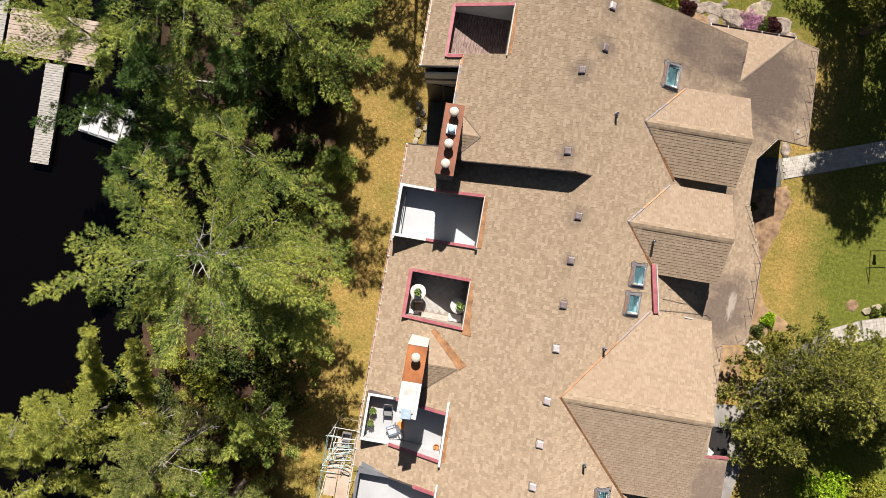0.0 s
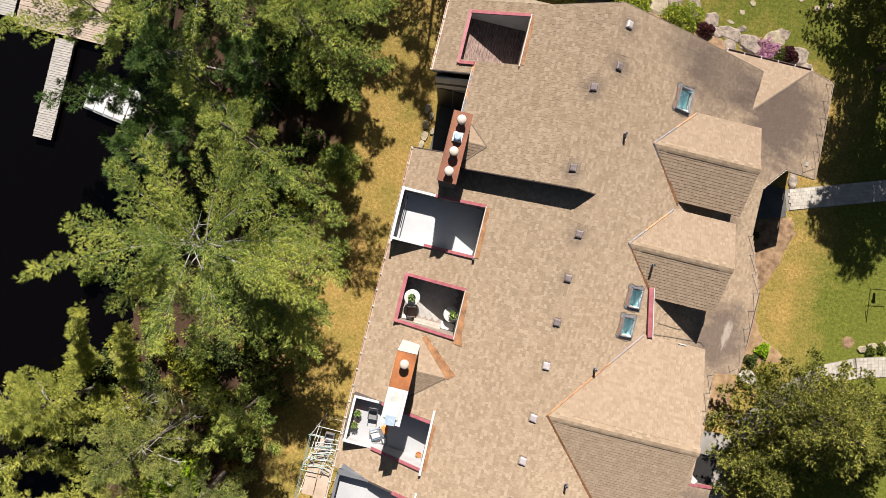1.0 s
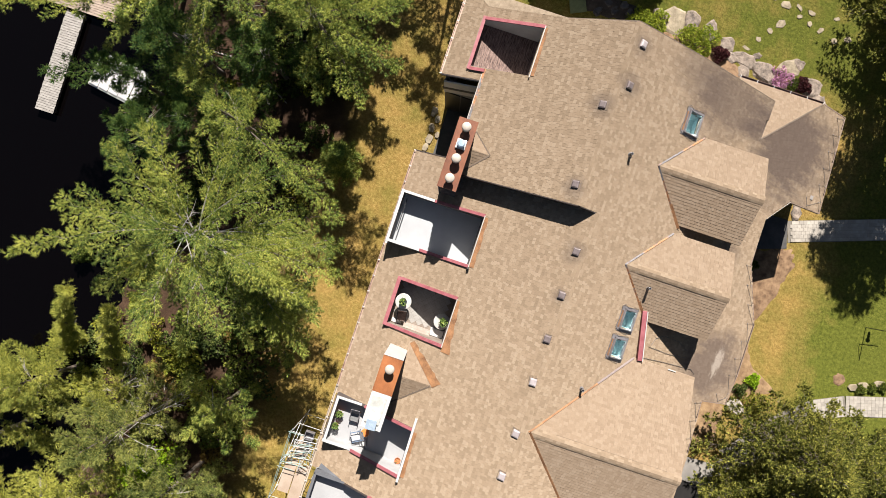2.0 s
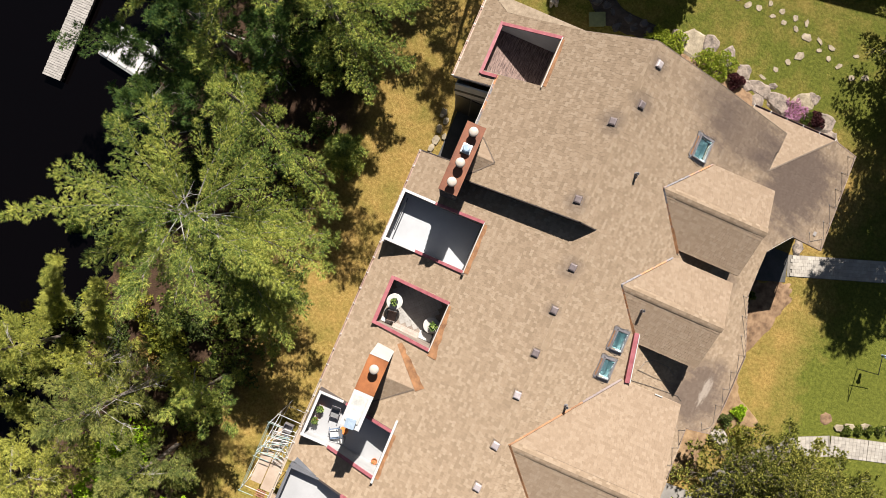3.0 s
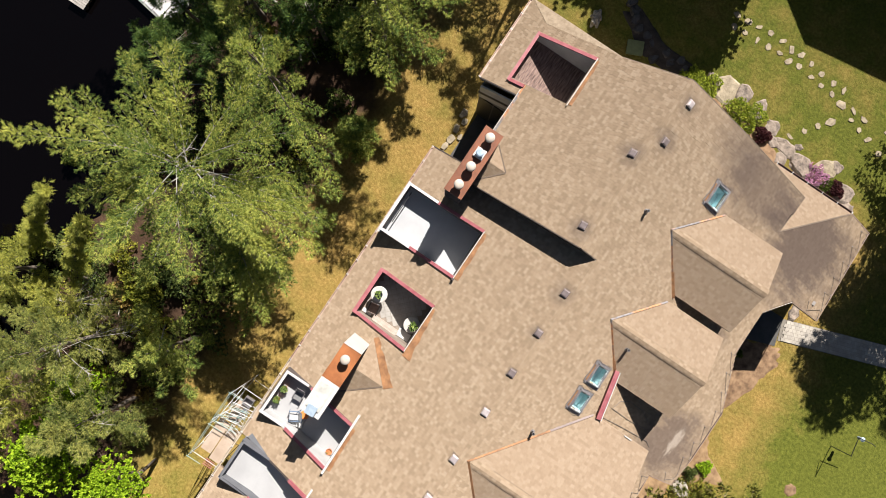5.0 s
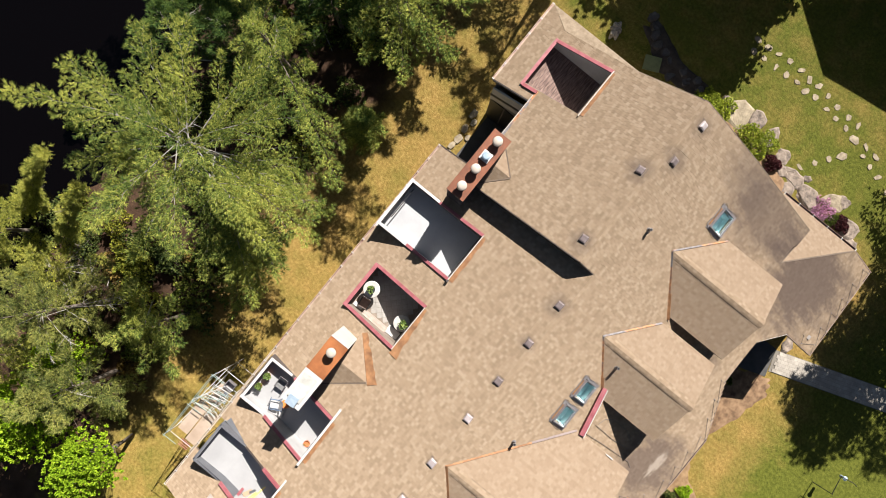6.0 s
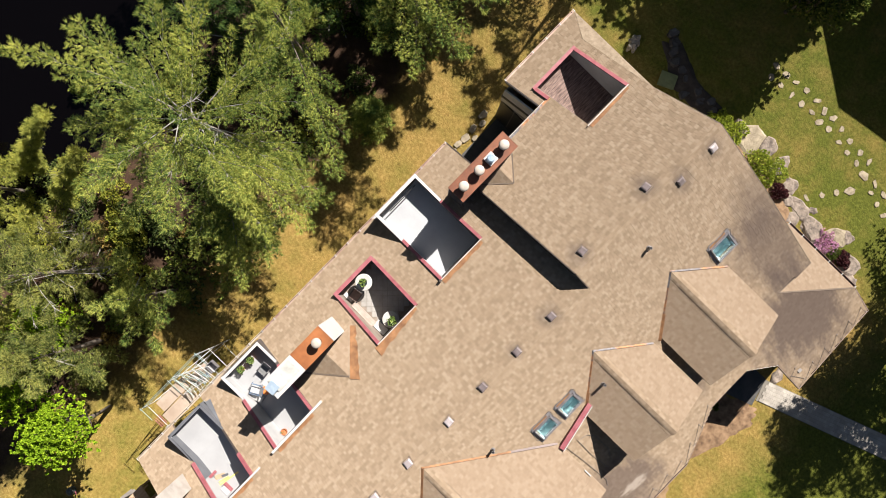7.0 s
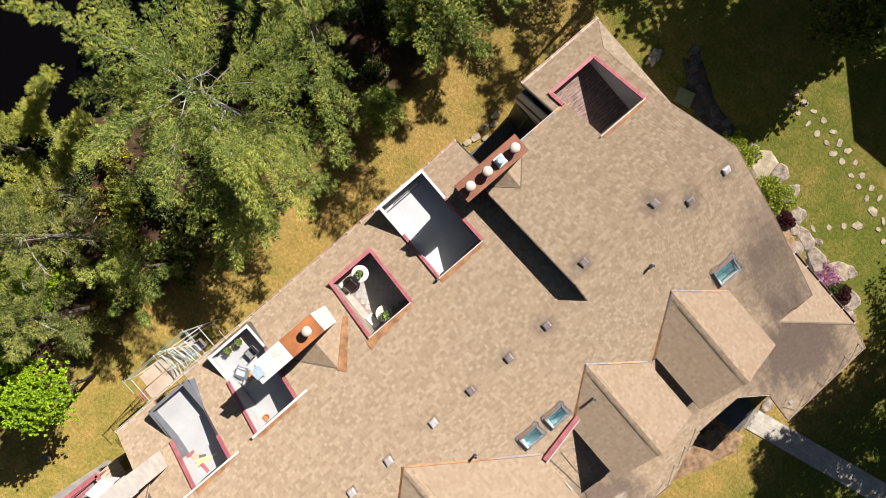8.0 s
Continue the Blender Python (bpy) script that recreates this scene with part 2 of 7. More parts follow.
def steps_to(limit, fine, near):
    """Coordinates that are fine near the middle and widen outwards."""
    out, v, d = [0.0], 0.0, fine
    while v < limit:
        if v > near:
            d *= 1.35
        v += d
        out.append(v)
    return [-q for q in out[:0:-1]] + out


gx, gy = steps_to(700, 0.6, 32), steps_to(700, 0.6, 32)
land = Mesh()
land.v = [(x, y, ground_height(x, y)) for y in gy for x in gx]
land.f = [(j * len(gx) + i, j * len(gx) + i + 1, (j + 1) * len(gx) + i + 1, (j + 1) * len(gx) + i) for j in range(len(gy) - 1) for i in range(len(gx) - 1)]
gm = material("lawn_and_forest_floor", (0.2, 0.15, 0.05), 0.95, 0, 0.15)
gm.node_tree.nodes["Principled BSDF"].inputs["Diffuse Roughness"].default_value = 0.7
n = Nodes(gm)
blade = n.noise(26, 3, 0.7)
tuft = n.noise(6, 4, 0.7)
broad = n.noise(0.3, 5, 0.6)
mid = n.noise(1.1, 5, 0.6)
dry = n.ramp(n.math("ADD", n.math("MULTIPLY", blade, 0.5), n.math("MULTIPLY", tuft, 0.5)), [(0.34, (0.15, 0.088, 0.024)), (0.5, (0.295, 0.192, 0.056)), (0.64, (0.45, 0.318, 0.115))])
lush = n.ramp(n.math("ADD", n.math("MULTIPLY", blade, 0.5), n.math("MULTIPLY", tuft, 0.5)), [(0.34, (0.042, 0.053, 0.008)), (0.5, (0.103, 0.116, 0.016)), (0.66, (0.19, 0.192, 0.035))])
away = n.math("MULTIPLY", n.math("SUBTRACT", n.axis(0), 19.4), 0.28)
away.node.use_clamp = True
north = n.math("MULTIPLY", n.math("SUBTRACT", n.axis(1), 14.5), 0.5)
north.node.use_clamp = True
lusher = n.math("MAXIMUM", away, n.math("MULTIPLY", north, 0.88))
patchy = n.math("ADD", n.math("MULTIPLY", broad, 0.5), n.math("MULTIPLY", mid, 0.5))
green = n.math("ADD", n.math("ADD", n.math("MULTIPLY", n.math("SUBTRACT", patchy, 0.5), 2.6), 0.22), n.math("MULTIPLY", lusher, 0.75))
green.node.use_clamp = True
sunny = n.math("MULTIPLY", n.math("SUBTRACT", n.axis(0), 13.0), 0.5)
sunny.node.use_clamp = True
green = n.math("ADD", green, n.math("MULTIPLY", sunny, n.math("ADD", n.math("MULTIPLY", away, 0.3), 0.04)))
green.node.use_clamp = True
south = n.math("MULTIPLY", n.math("SUBTRACT", -9.0, n.axis(1)), 0.12)
south.node.use_clamp = True
green = n.math("ADD", green, n.math("MULTIPLY", south, 0.24))
green.node.use_clamp = True
grass = n.mix(green, dry, lush)
litter = n.ramp(n.math("ADD", n.math("MULTIPLY", blade, 0.6), n.math("MULTIPLY", mid, 0.4)), [(0.35, (0.024, 0.014, 0.009)), (0.52, (0.058, 0.034, 0.021)), (0.68, (0.135, 0.083, 0.052))])
wood = n.math("MULTIPLY", n.math("SUBTRACT", n.math("ADD", -6.5, n.math("MULTIPLY", n.math("SUBTRACT", broad, 0.5), 5.5)), n.axis(0)), 0.5)
wood.node.use_clamp = True
n.color(n.mix(wood, grass, litter))
n.bump(n.math("ADD", blade, tuft), 0.9, 0.05)
tagged(part("ground", land, gm, label="dry lawn with patchy grass and brown forest floor"), kind="structure")

wm = material("lake_water", (0.0012, 0.0009, 0.001), 0.08, 0, 0.15)
n = Nodes(wm)
n.bump(n.noise(1.6, 3), 0.06, 0.05)
lake = Mesh().add([(-700, -700, -1.0), (-15, -700, -1.0), (-15, 700, -1.0), (-700, 700, -1.0)], [(0, 1, 2, 3)])
tagged(part("water", lake, wm, label="still black lake water along the wooded shore"), kind="structure")

# ---- the house: its planes ----
EAVE_W, EAVE_Z, PITCH = -2.65, 5.5, 0.54
RIDGE_X = 5.65
LIFT = 0.88
W_LOW = (EAVE_Z - PITCH * EAVE_W, PITCH, 0.0)
W_HIGH = (W_LOW[0] + LIFT, PITCH, 0.0)
RIDGE_Z = W_LOW[0] + PITCH * RIDGE_X
E_SLOPE = (RIDGE_Z + PITCH * RIDGE_X, -PITCH, 0.0)
RIDGE_HX = RIDGE_X - LIFT / (2 * PITCH)
wl = lambda x, y=0: W_LOW[0] + PITCH * x
wh = lambda x, y=0: W_HIGH[0] + PITCH * x
es = lambda x, y=0: E_SLOPE[0] - PITCH * x
STEP_N, STEP_S = 4.35, -14.75
END_N, END_S = 12.3, -24.0

house = thing("lodge_house", "long tan-shingled lakeside house with sunken roof terraces and dormers", "house")
tabs = (shingle_mat, shingle_single)
shingle_flat = mottled("plain_shingle", (0.2, 0.15, 0.1), (0.33, 0.26, 0.185), 4.5, 0.9, 0, 0.4, 30)


def rect(x0, x1, y0, y1):
    return [(x0, y0), (x1, y0), (x1, y1), (x0, y1)]


# terraces cut into the west slope: x0, x1, y0, y1
T_NORTH = (-1.42, 1.27, 9.3, 11.52)
T_WHITE = (-2.5, 1.39, 0.58, 2.88)
T_TABLES = (-1.39, 1.38, -3.2, -1.06)
T_CHAIRS = (-2.42, 1.36, -9.34, -7.28)
T_WORKS = (-2.26, 1.4, -12.8, -10.98)

low_outline = [(EAVE_W, -15.0), (-0.7, -15.0), (-0.7, STEP_S), (RIDGE_X, STEP_S), (RIDGE_X, STEP_N), (-0.98, STEP_N), (-0.98, 5.03), (EAVE_W, 5.03)]
holes = [rect(EAVE_W, t[1], t[2], t[3]) if t[0] < -2 else rect(*t) for t in (T_WHITE, T_TABLES, T_CHAIRS, T_WORKS)]
roofing("roof_slope", W_LOW, [low_outline] + holes, 0, tabs, house, 1, single=(2.2, 4.6, -2.6, 3.2), label="tan asphalt shingle roof slope facing the lake")
EAVE_H = -2.58
high_outline = [(EAVE_H, 8.72), (-0.72, 8.72), (-0.72, STEP_N), (RIDGE_HX, STEP_N), (RIDGE_HX, END_N), (2.1, 12.08), (-1.42, 12.16), (EAVE_H, 13.02)]
roofing("roof_slope", W_HIGH, [high_outline, rect(*T_NORTH)], 0, tabs, house, 2, label="raised tan shingle roof slope at the end of the house")
high_south = [(-0.72, -19.2), (EAVE_W, -19.2), (EAVE_W, END_S), (RIDGE_HX, END_S), (RIDGE_HX, STEP_S), (-0.72, STEP_S)]
roofing("roof_slope", W_HIGH, [high_south], 0, tabs, house, 3, label="raised tan shingle roof slope at the end of the house")

# dormers on the east slope: axis y, half width, ridge height, apex x, east end x
DORMERS = [(7.27, 2.05, 8.83, 12.6), (2.77, 2.07, 8.83, 12.52), (-5.2, 4.2, 9.84, 12.55), (-13.2, 2.0, 8.78, 12.72), (-17.7, 2.05, 8.78, 12.72)]
D_GRADE = 0.49
east_outline = [(RIDGE_X, STEP_S), (RIDGE_X, STEP_N), (RIDGE_HX, STEP_N), (RIDGE_HX, END_N), (8.4, 12.43), (12.72, 12.43), (12.6, 10.5), (15.65, 13.62), (17.3, 13.62), (17.65, 8.68), (15.6, 8.53), (14.42, 7.15), (14.5, 4.88), (15.86, 2.18), (15.86, -0.5), (15.71, -1.97), (14.2, -2.1), (14.4, -4.95), (14.42, -7.65), (15.75, -7.75), (15.86, -10.0), (15.86, -13.0), (14.5, -15.3), (14.42, -17.5), (17.6, -19.0), (17.6, END_S), (RIDGE_HX, END_S), (RIDGE_HX, STEP_S)]
feet = []
for y, half, rz, xe in DORMERS:
    apex, side = RIDGE_X + (RIDGE_Z - rz) / PITCH, rz - D_GRADE * half
    xs = RIDGE_X + (RIDGE_Z - side) / PITCH
    feet.append([(apex + 0.3, y), (xs + 0.2, y + half - 0.15), (xe - 0.5, y + half - 0.15), (xe - 0.5, y - half + 0.15), (xs + 0.2, y - half + 0.15)])
SKYLIGHTS = [(8.76, 9.59, 0.82, 1.03), (8.75, 0.5, 0.72, 0.92), (8.71, -0.82, 0.72, 0.92), (8.82, -9.75, 0.72, 0.95)]
shafts = [rect(x - 0.26, x + 0.26, y - b / 2 + 0.1, y + b / 2 - 0.1) for x, y, a, b in SKYLIGHTS]
roofing("roof_slope", E_SLOPE, [east_outline] + feet + shafts, 0, tabs, house, 4, label="tan shingle roof slope stained dark with algae low down")
# small north-facing hip at the north-east corner
B_EAVE = es(15.65)
b_grade = (es(12.6) - B_EAVE) / (10.5 - 13.62)
hip = (B_EAVE - b_grade * 13.62, 0.0, b_grade)
roofing("roof_slope", hip, [[(11.3, 13.62), (15.65, 13.62), (12.6, 10.5), (11.3, 10.5)]], 1, (dormer_mat, dormer_mat), house, 5, label="small hipped tan shingle slope over the corner bay", relief=0.5)
# sliver of hip at the north-west corner
sliver = Mesh()
A, B, Cc = Vector((EAVE_H, 13.02, wh(EAVE_H))), Vector((-1.42, 12.16, wh(-1.42) + 0.01)), Vector((2.1, 12.08, wh(2.1) + 0.01))
sliver.add([A, B, Cc, A - Vector((0, 0, 0.2)), B - Vector((0, 0, 0.2)), Cc - Vector((0, 0, 0.2))], [(0, 1, 2), (5, 4, 3), (0, 2, 5, 3), (2, 1, 4, 5), (1, 0, 3, 4)])
part("hip_slope", sliver, shingle_flat, house, "narrow tan shingle hip at the roof corner")

# dormer roofs
for k, (y, half, rz, xe) in enumerate(DORMERS):
    apex, side = RIDGE_X + (RIDGE_Z - rz) / PITCH, rz - D_GRADE * half
    xs = RIDGE_X + (RIDGE_Z - side) / PITCH
    for s in (1, -1):
        outline = [(apex, y), (xs, y + s * half), (xe + 0.02, y + s * half), (xe, y)]
        roofing("dormer_slope", (rz + s * D_GRADE * y, 0.0, -s * D_GRADE), [outline], 1, (dormer_mat, dormer_mat), house, 20 + 2 * k + s, label="tan shingle dormer roof slope", relief=0.5 if half < 3 else 0.3)
        valley = Mesh()
        a, b = Vector((apex - 0.05, y, rz + 0.03)), Vector((xs - 0.05, y + s * half, side + 0.03))
        valley.beam(a, b, 0.2 if half > 3 and s < 0 else 0.15, 0.02, (-PITCH, 0, 1))
        part("valley_flashing", valley, rust_valley if half < 3 else rust_strip, house, "rusty metal valley flashing")
        if half > 3 and s > 0:
            part("valley_flashing", Mesh().beam(a.lerp(b, 0.64) + Vector((0, 0, 0.012)), b + Vector((0, 0, 0.012)), 0.15, 0.02, (-PITCH, 0, 1)), valley_grey, house, "bare grey valley metal")
        if s < 0:
            part("valley_flashing", Mesh().beam(a.lerp(b, 0.66) + Vector((0, 0, 0.012)), a.lerp(b, 1.08) + Vector((0, 0, 0.012)), 0.22, 0.02, (-PITCH, 0, 1)), rust_strip, house, "rust-orange valley end")
    ridge, vent, rr = Mesh(), Mesh(), random.Random(40 + k)
    m0, m1 = apex + (0.62 if half < 3 else 1.1), xe - 0.62
    arc = [(q, 0.012 - D_GRADE * abs(q) + (0.012 if abs(q) == 0.12 else 0.0)) for q in (-0.21, -0.12, 0.0, 0.12, 0.21)]
    x = apex + 0.02
    while x < xe - 0.02:
        e = min(x + rr.uniform(0.14, 0.2), xe + 0.01)
        lift = 0.012 if m0 < (x + e) / 2 < m1 else 0.0
        hi, lo = lift + rr.uniform(0.004, 0.012), lift
        for (y0, z0), (y1, z1) in zip(arc, arc[1:]):
            ridge.add([(x, y + y0, rz + z0 + hi), (e + 0.02, y + y0, rz + z0 + lo), (e + 0.02, y + y1, rz + z1 + lo), (x, y + y1, rz + z1 + hi)], [(0, 1, 2, 3)])
        x = e
    part("ridge_cap", ridge, shingle_mat, house, "row of tan cap shingles along the dormer ridge")["kind"] = "stuff"
    # dark strips along the vent slots draw the shadow of the gap
    slot = rz - D_GRADE * 0.212
    vent.box(m0, m1, y + 0.2, y + 0.214, slot - 0.04, slot + 0.014)
    vent.box(m0, m1, y - 0.214, y - 0.2, slot - 0.04, slot + 0.014)
    part("ridge_vent", vent, dark_trim, house, "dark strip in the ridge vent slot for its gap shadow")
    gable = Mesh()
    gable.add([(xe - 0.5, y - half + 0.25, es(xe) - 1.2), (xe - 0.5, y + half - 0.25, es(xe) - 1.2), (xe - 0.5, y + half - 0.25, side + 0.1), (xe - 0.5, y, rz - 0.15), (xe - 0.5, y - half + 0.25, side + 0.1),
               (xe - 0.7, y - half + 0.25, es(xe) - 1.2), (xe - 0.7, y + half - 0.25, es(xe) - 1.2), (xe - 0.7, y + half - 0.25, side + 0.1), (xe - 0.7, y, rz - 0.15), (xe - 0.7, y - half + 0.25, side + 0.1)],
              [(0, 1, 2, 3, 4), (9, 8, 7, 6, 5), (0, 5, 6, 1), (1, 6, 7, 2), (2, 7, 8, 3), (3, 8, 9, 4), (4, 9, 5, 0)])
    for s in (1, -1):
        gable.box(xs - 0.2, xe - 0.55, y + s * (half - 0.3) - 0.08, y + s * (half - 0.3) + 0.08, es(xe) - 1.0, side + 0.05)
    part("dormer_wall", gable, grey_siding, house, "grey-brown siding of the dormer")

# walls
walls = Mesh()
def wall(x0, y0, x1, y1, top, base=-0.2, thick=0.2):
    walls.beam((x0, y0, (top + base) / 2), (x1, y1, (top + base) / 2), thick, top - base)
for seg in [(-2.3, -14.8, -2.3, 4.8, 5.1), (-2.3, 4.8, -0.55, 4.8, 5.3), (-0.55, 4.8, -0.55, 8.6, 7.0), (-0.55, 8.6, -2.3, 8.6, 5.9), (-2.3, 8.6, -2.3, 12.6, 5.9), (-2.3, 12.6, 2.0, 11.8, 6.2), (2.0, 11.8, 12.4, 12.0, 5.4), (11.6, 12.9, 15.4, 12.9, 4.3), (15.4, 12.9, 16.9, 12.6, 3.7), (16.9, 12.6, 16.9, 9.2, 3.6), (16.9, 9.2, 14.9, 9.2, 4.0), (13.9, 9.2, 13.9, -21, 4.6), (-2.3, -14.8, -0.55, -14.8, 5.3), (-0.55, -14.8, -0.55, -19.3, 7.0), (-0.55, -19.3, -2.3, -19.3, 5.9), (-2.3, -19.3, -2.3, END_S + 0.4, 5.9), (-2.3, END_S + 0.4, 16.9, END_S + 0.4, 3.7), (16.9, -21, 16.9, END_S + 0.4, 3.7), (13.9, -21, 16.9, -21, 3.7)]:
    wall(*seg)
part("wall", walls, grey_siding, house, "grey-brown horizontal siding")
for y, s in ((STEP_N, 1), (STEP_S, -1)):
    stepwall = Mesh()
    pts = [(-0.55, wl(-0.55) - 0.4), (RIDGE_X, RIDGE_Z - 0.4), (RIDGE_X, RIDGE_Z - 0.02), (RIDGE_HX, wh(RIDGE_HX) - 0.06), (-0.55, wh(-0.55) - 0.06)]
    yy = (y + 0.006 * s, y + 0.2 * s)
    stepwall.add([(x, yy[0], z) for x, z in pts] + [(x, yy[1], z) for x, z in pts], [(0, 1, 2, 3, 4), (9, 8, 7, 6, 5)] + [(i, 5 + i, 5 + (i + 1) % 5, (i + 1) % 5) for i in range(5)])
    part("step_wall", stepwall, brown_siding, house, "dark brown siding above the roof step")

# ---- roof fittings ----
def slope_matrix(x, y, z, grade, sign):
    """Local x runs down the slope, z stands on it. sign 1: falls to the east, -1: to the west."""
    return Matrix.Translation((x, y, z)) @ Matrix.Rotation(sign * math.atan(grade), 4, "Y")


glass = material("skylight_glass", (0.75, 0.92, 0.95), 0.02, 0, 0.5)
glass.node_tree.nodes["Principled BSDF"].inputs["Transmission Weight"].default_value = 1.0
teal = mottled("teal_skylight_lining", (0.4, 0.52, 0.54), (0.62, 0.73, 0.74), 2.5, 0.5)
for x, y, a, b in SKYLIGHTS:
    m = slope_matrix(x, y, es(x), PITCH, 1)
    fr = Mesh()
    for x0, x1, y0, y1 in ((-a / 2, a / 2, -b / 2, -b / 2 + 0.05), (-a / 2, a / 2, b / 2 - 0.05, b / 2), (-a / 2, -a / 2 + 0.05, -b / 2, b / 2), (a / 2 - 0.08, a / 2, -b / 2, b / 2)):
        fr.box(x0, x1, y0, y1, 0.0, 0.13, m)
    sk = part("skylight", fr, lead_grey, house, "grey metal-framed skylight", bevel=0.012)
    pane = part("pane", Mesh().box(-a / 2 + 0.06, a / 2 - 0.07, -b / 2 + 0.06, b / 2 - 0.06, 0.09, 0.102, m), glass, sk, "bluish glass")
    pane.visible_shadow = False
    sh = Mesh()
    zb = es(x) - 0.9
    for x0, x1, y0, y1 in ((-0.31, -0.27, -b / 2 + 0.05, b / 2 - 0.05), (0.27, 0.31, -b / 2 + 0.05, b / 2 - 0.05), (-0.31, 0.31, -b / 2 + 0.06, -b / 2 + 0.1), (-0.31, 0.31, b / 2 - 0.1, b / 2 - 0.06)):
        sh.box(x + x0, x + x1, y + y0, y + y1, zb, es(x) - 0.03 - PITCH * (x0 + x1) / 2)
    sh.box(x - 0.3, x + 0.3, y - b / 2 + 0.06, y + b / 2 - 0.06, zb - 0.04, zb)
    part("shaft", sh, teal, sk, "pale blue light shaft")
    fl = Mesh()
    for x0, x1, y0, y1 in ((-a / 2 - 0.13, a / 2 + 0.1, -b / 2 - 0.1, -b / 2), (-a / 2 - 0.13, a / 2 + 0.1, b / 2, b / 2 + 0.1), (-a / 2 - 0.15, -a / 2, -b / 2, b / 2)):
        fl.box(x0, x1, y0, y1, 0.018, 0.03, m)
    part("flashing", fl, lead_grey, sk, "dull grey flashing")
    part("flashing", Mesh().box(-a / 2 - 0.12, -a / 2 - 0.015, -b / 2 + 0.05, b / 2 - 0.1, 0.031, 0.036, m), rust_dull, sk, "rusty strip of flashing")

VENTS = [(5.27, 11.53, es), (5.26, 9.73, es), (4.48, 8.63, wh), (4.45, 5.16, wh)] + [(5.42, y, wl) for y in (2.55, 0.63, -1.29, -3.18, -5.45, -7.32, -9.16, -11.1, -13.0)]
vent_grey = mottled("vent_metal", (0.12, 0.095, 0.095), (0.2, 0.165, 0.16), 3.0, 0.38, 0.15)
vent_pale = mottled("pale_vent_metal", (0.3, 0.26, 0.26), (0.45, 0.4, 0.4), 3.0, 0.4, 0.1)
for k, (x, y, f) in enumerate(VENTS):
    sgn = 1 if f is es else -1
    m = slope_matrix(x, y, f(x), PITCH, sgn) @ Matrix.Rotation(radians(-3 + 2 * (k % 4)), 4, "Z") @ Matrix.Diagonal((0.86, 0.86, 0.72, 1))
    base = part("roof_vent", Mesh().box(-0.27, 0.27, -0.25, 0.25, 0.012, 0.02, m), felt, house, "square metal roof vent")
    hood = Mesh()
    p = [(-0.17, -0.18, 0.02), (0.17, -0.18, 0.02), (0.17, 0.18, 0.02), (-0.17, 0.18, 0.02), (-0.17, -0.18, 0.13), (0.17, -0.18, 0.1), (0.17, 0.18, 0.1), (-0.17, 0.18, 0.13), (-0.11, -0.12, 0.17), (0.12, -0.12, 0.14), (0.12, 0.12, 0.14), (-0.11, 0.12, 0.17)]
    hood.add([m @ Vector(q) for q in p], [(0, 1, 5, 4), (1, 2, 6, 5), (2, 3, 7, 6), (3, 0, 4, 7), (4, 5, 9, 8), (5, 6, 10, 9), (6, 7, 11, 10), (7, 4, 8, 11), (8, 9, 10, 11)])
    part("hood", hood, vent_pale if y < -2 or y > 11 else vent_grey, base, "dull pinkish grey vent hood", bevel=0.01)

for x, y, z in ((6.3, 7.15, es(6.3)), (9.12, 2.11, 8.44), (7.63, -2.93, es(7.63)), (7.6, -8.11, es(7.6))):
    pipe = Mesh().tube([(x, y, z - 0.1), (x, y, z + 0.36)], 0.055, 12)
    stack = part("vent_pipe", pipe, black_metal, house, "black plumbing vent pipe")
    part("boot", Mesh().lathe([(0.12, z - 0.05), (0.1, z + 0.04), (0.065, z + 0.1), (0.06, z + 0.11)], (x, y, 0), 14), lead_grey, stack, "grey rubber boot")
    part("rim", Mesh().lathe([(0.06, z + 0.35), (0.064, z + 0.37), (0.05, z + 0.375), (0.046, z + 0.33)], (x, y, 0), 14), lead_grey, stack, "worn grey rim")

# red board between two dormers
red = Mesh().beam((9.42, 1.12, es(9.42) + 0.08), (9.95, -1.05, es(9.95) + 0.14), 0.2, 0.3)
red = part("diverter_board", red, cran, house, "cranberry red painted board across the slope", bevel=0.01)
part("trim_strip", Mesh().beam((9.545, 1.12, es(9.42) + 0.2), (10.075, -1.05, es(9.95) + 0.26), 0.035, 0.1), white, red, "white metal edge")

# gutters
gutter_mat = mottled("rusty_pink_gutter", (0.24, 0.14, 0.1), (0.47, 0.36, 0.29), 2.0, 0.5, 0.2)
brown_gutter = mottled("brown_gutter", (0.07, 0.04, 0.035), (0.13, 0.075, 0.06), 2.0, 0.5, 0.2)


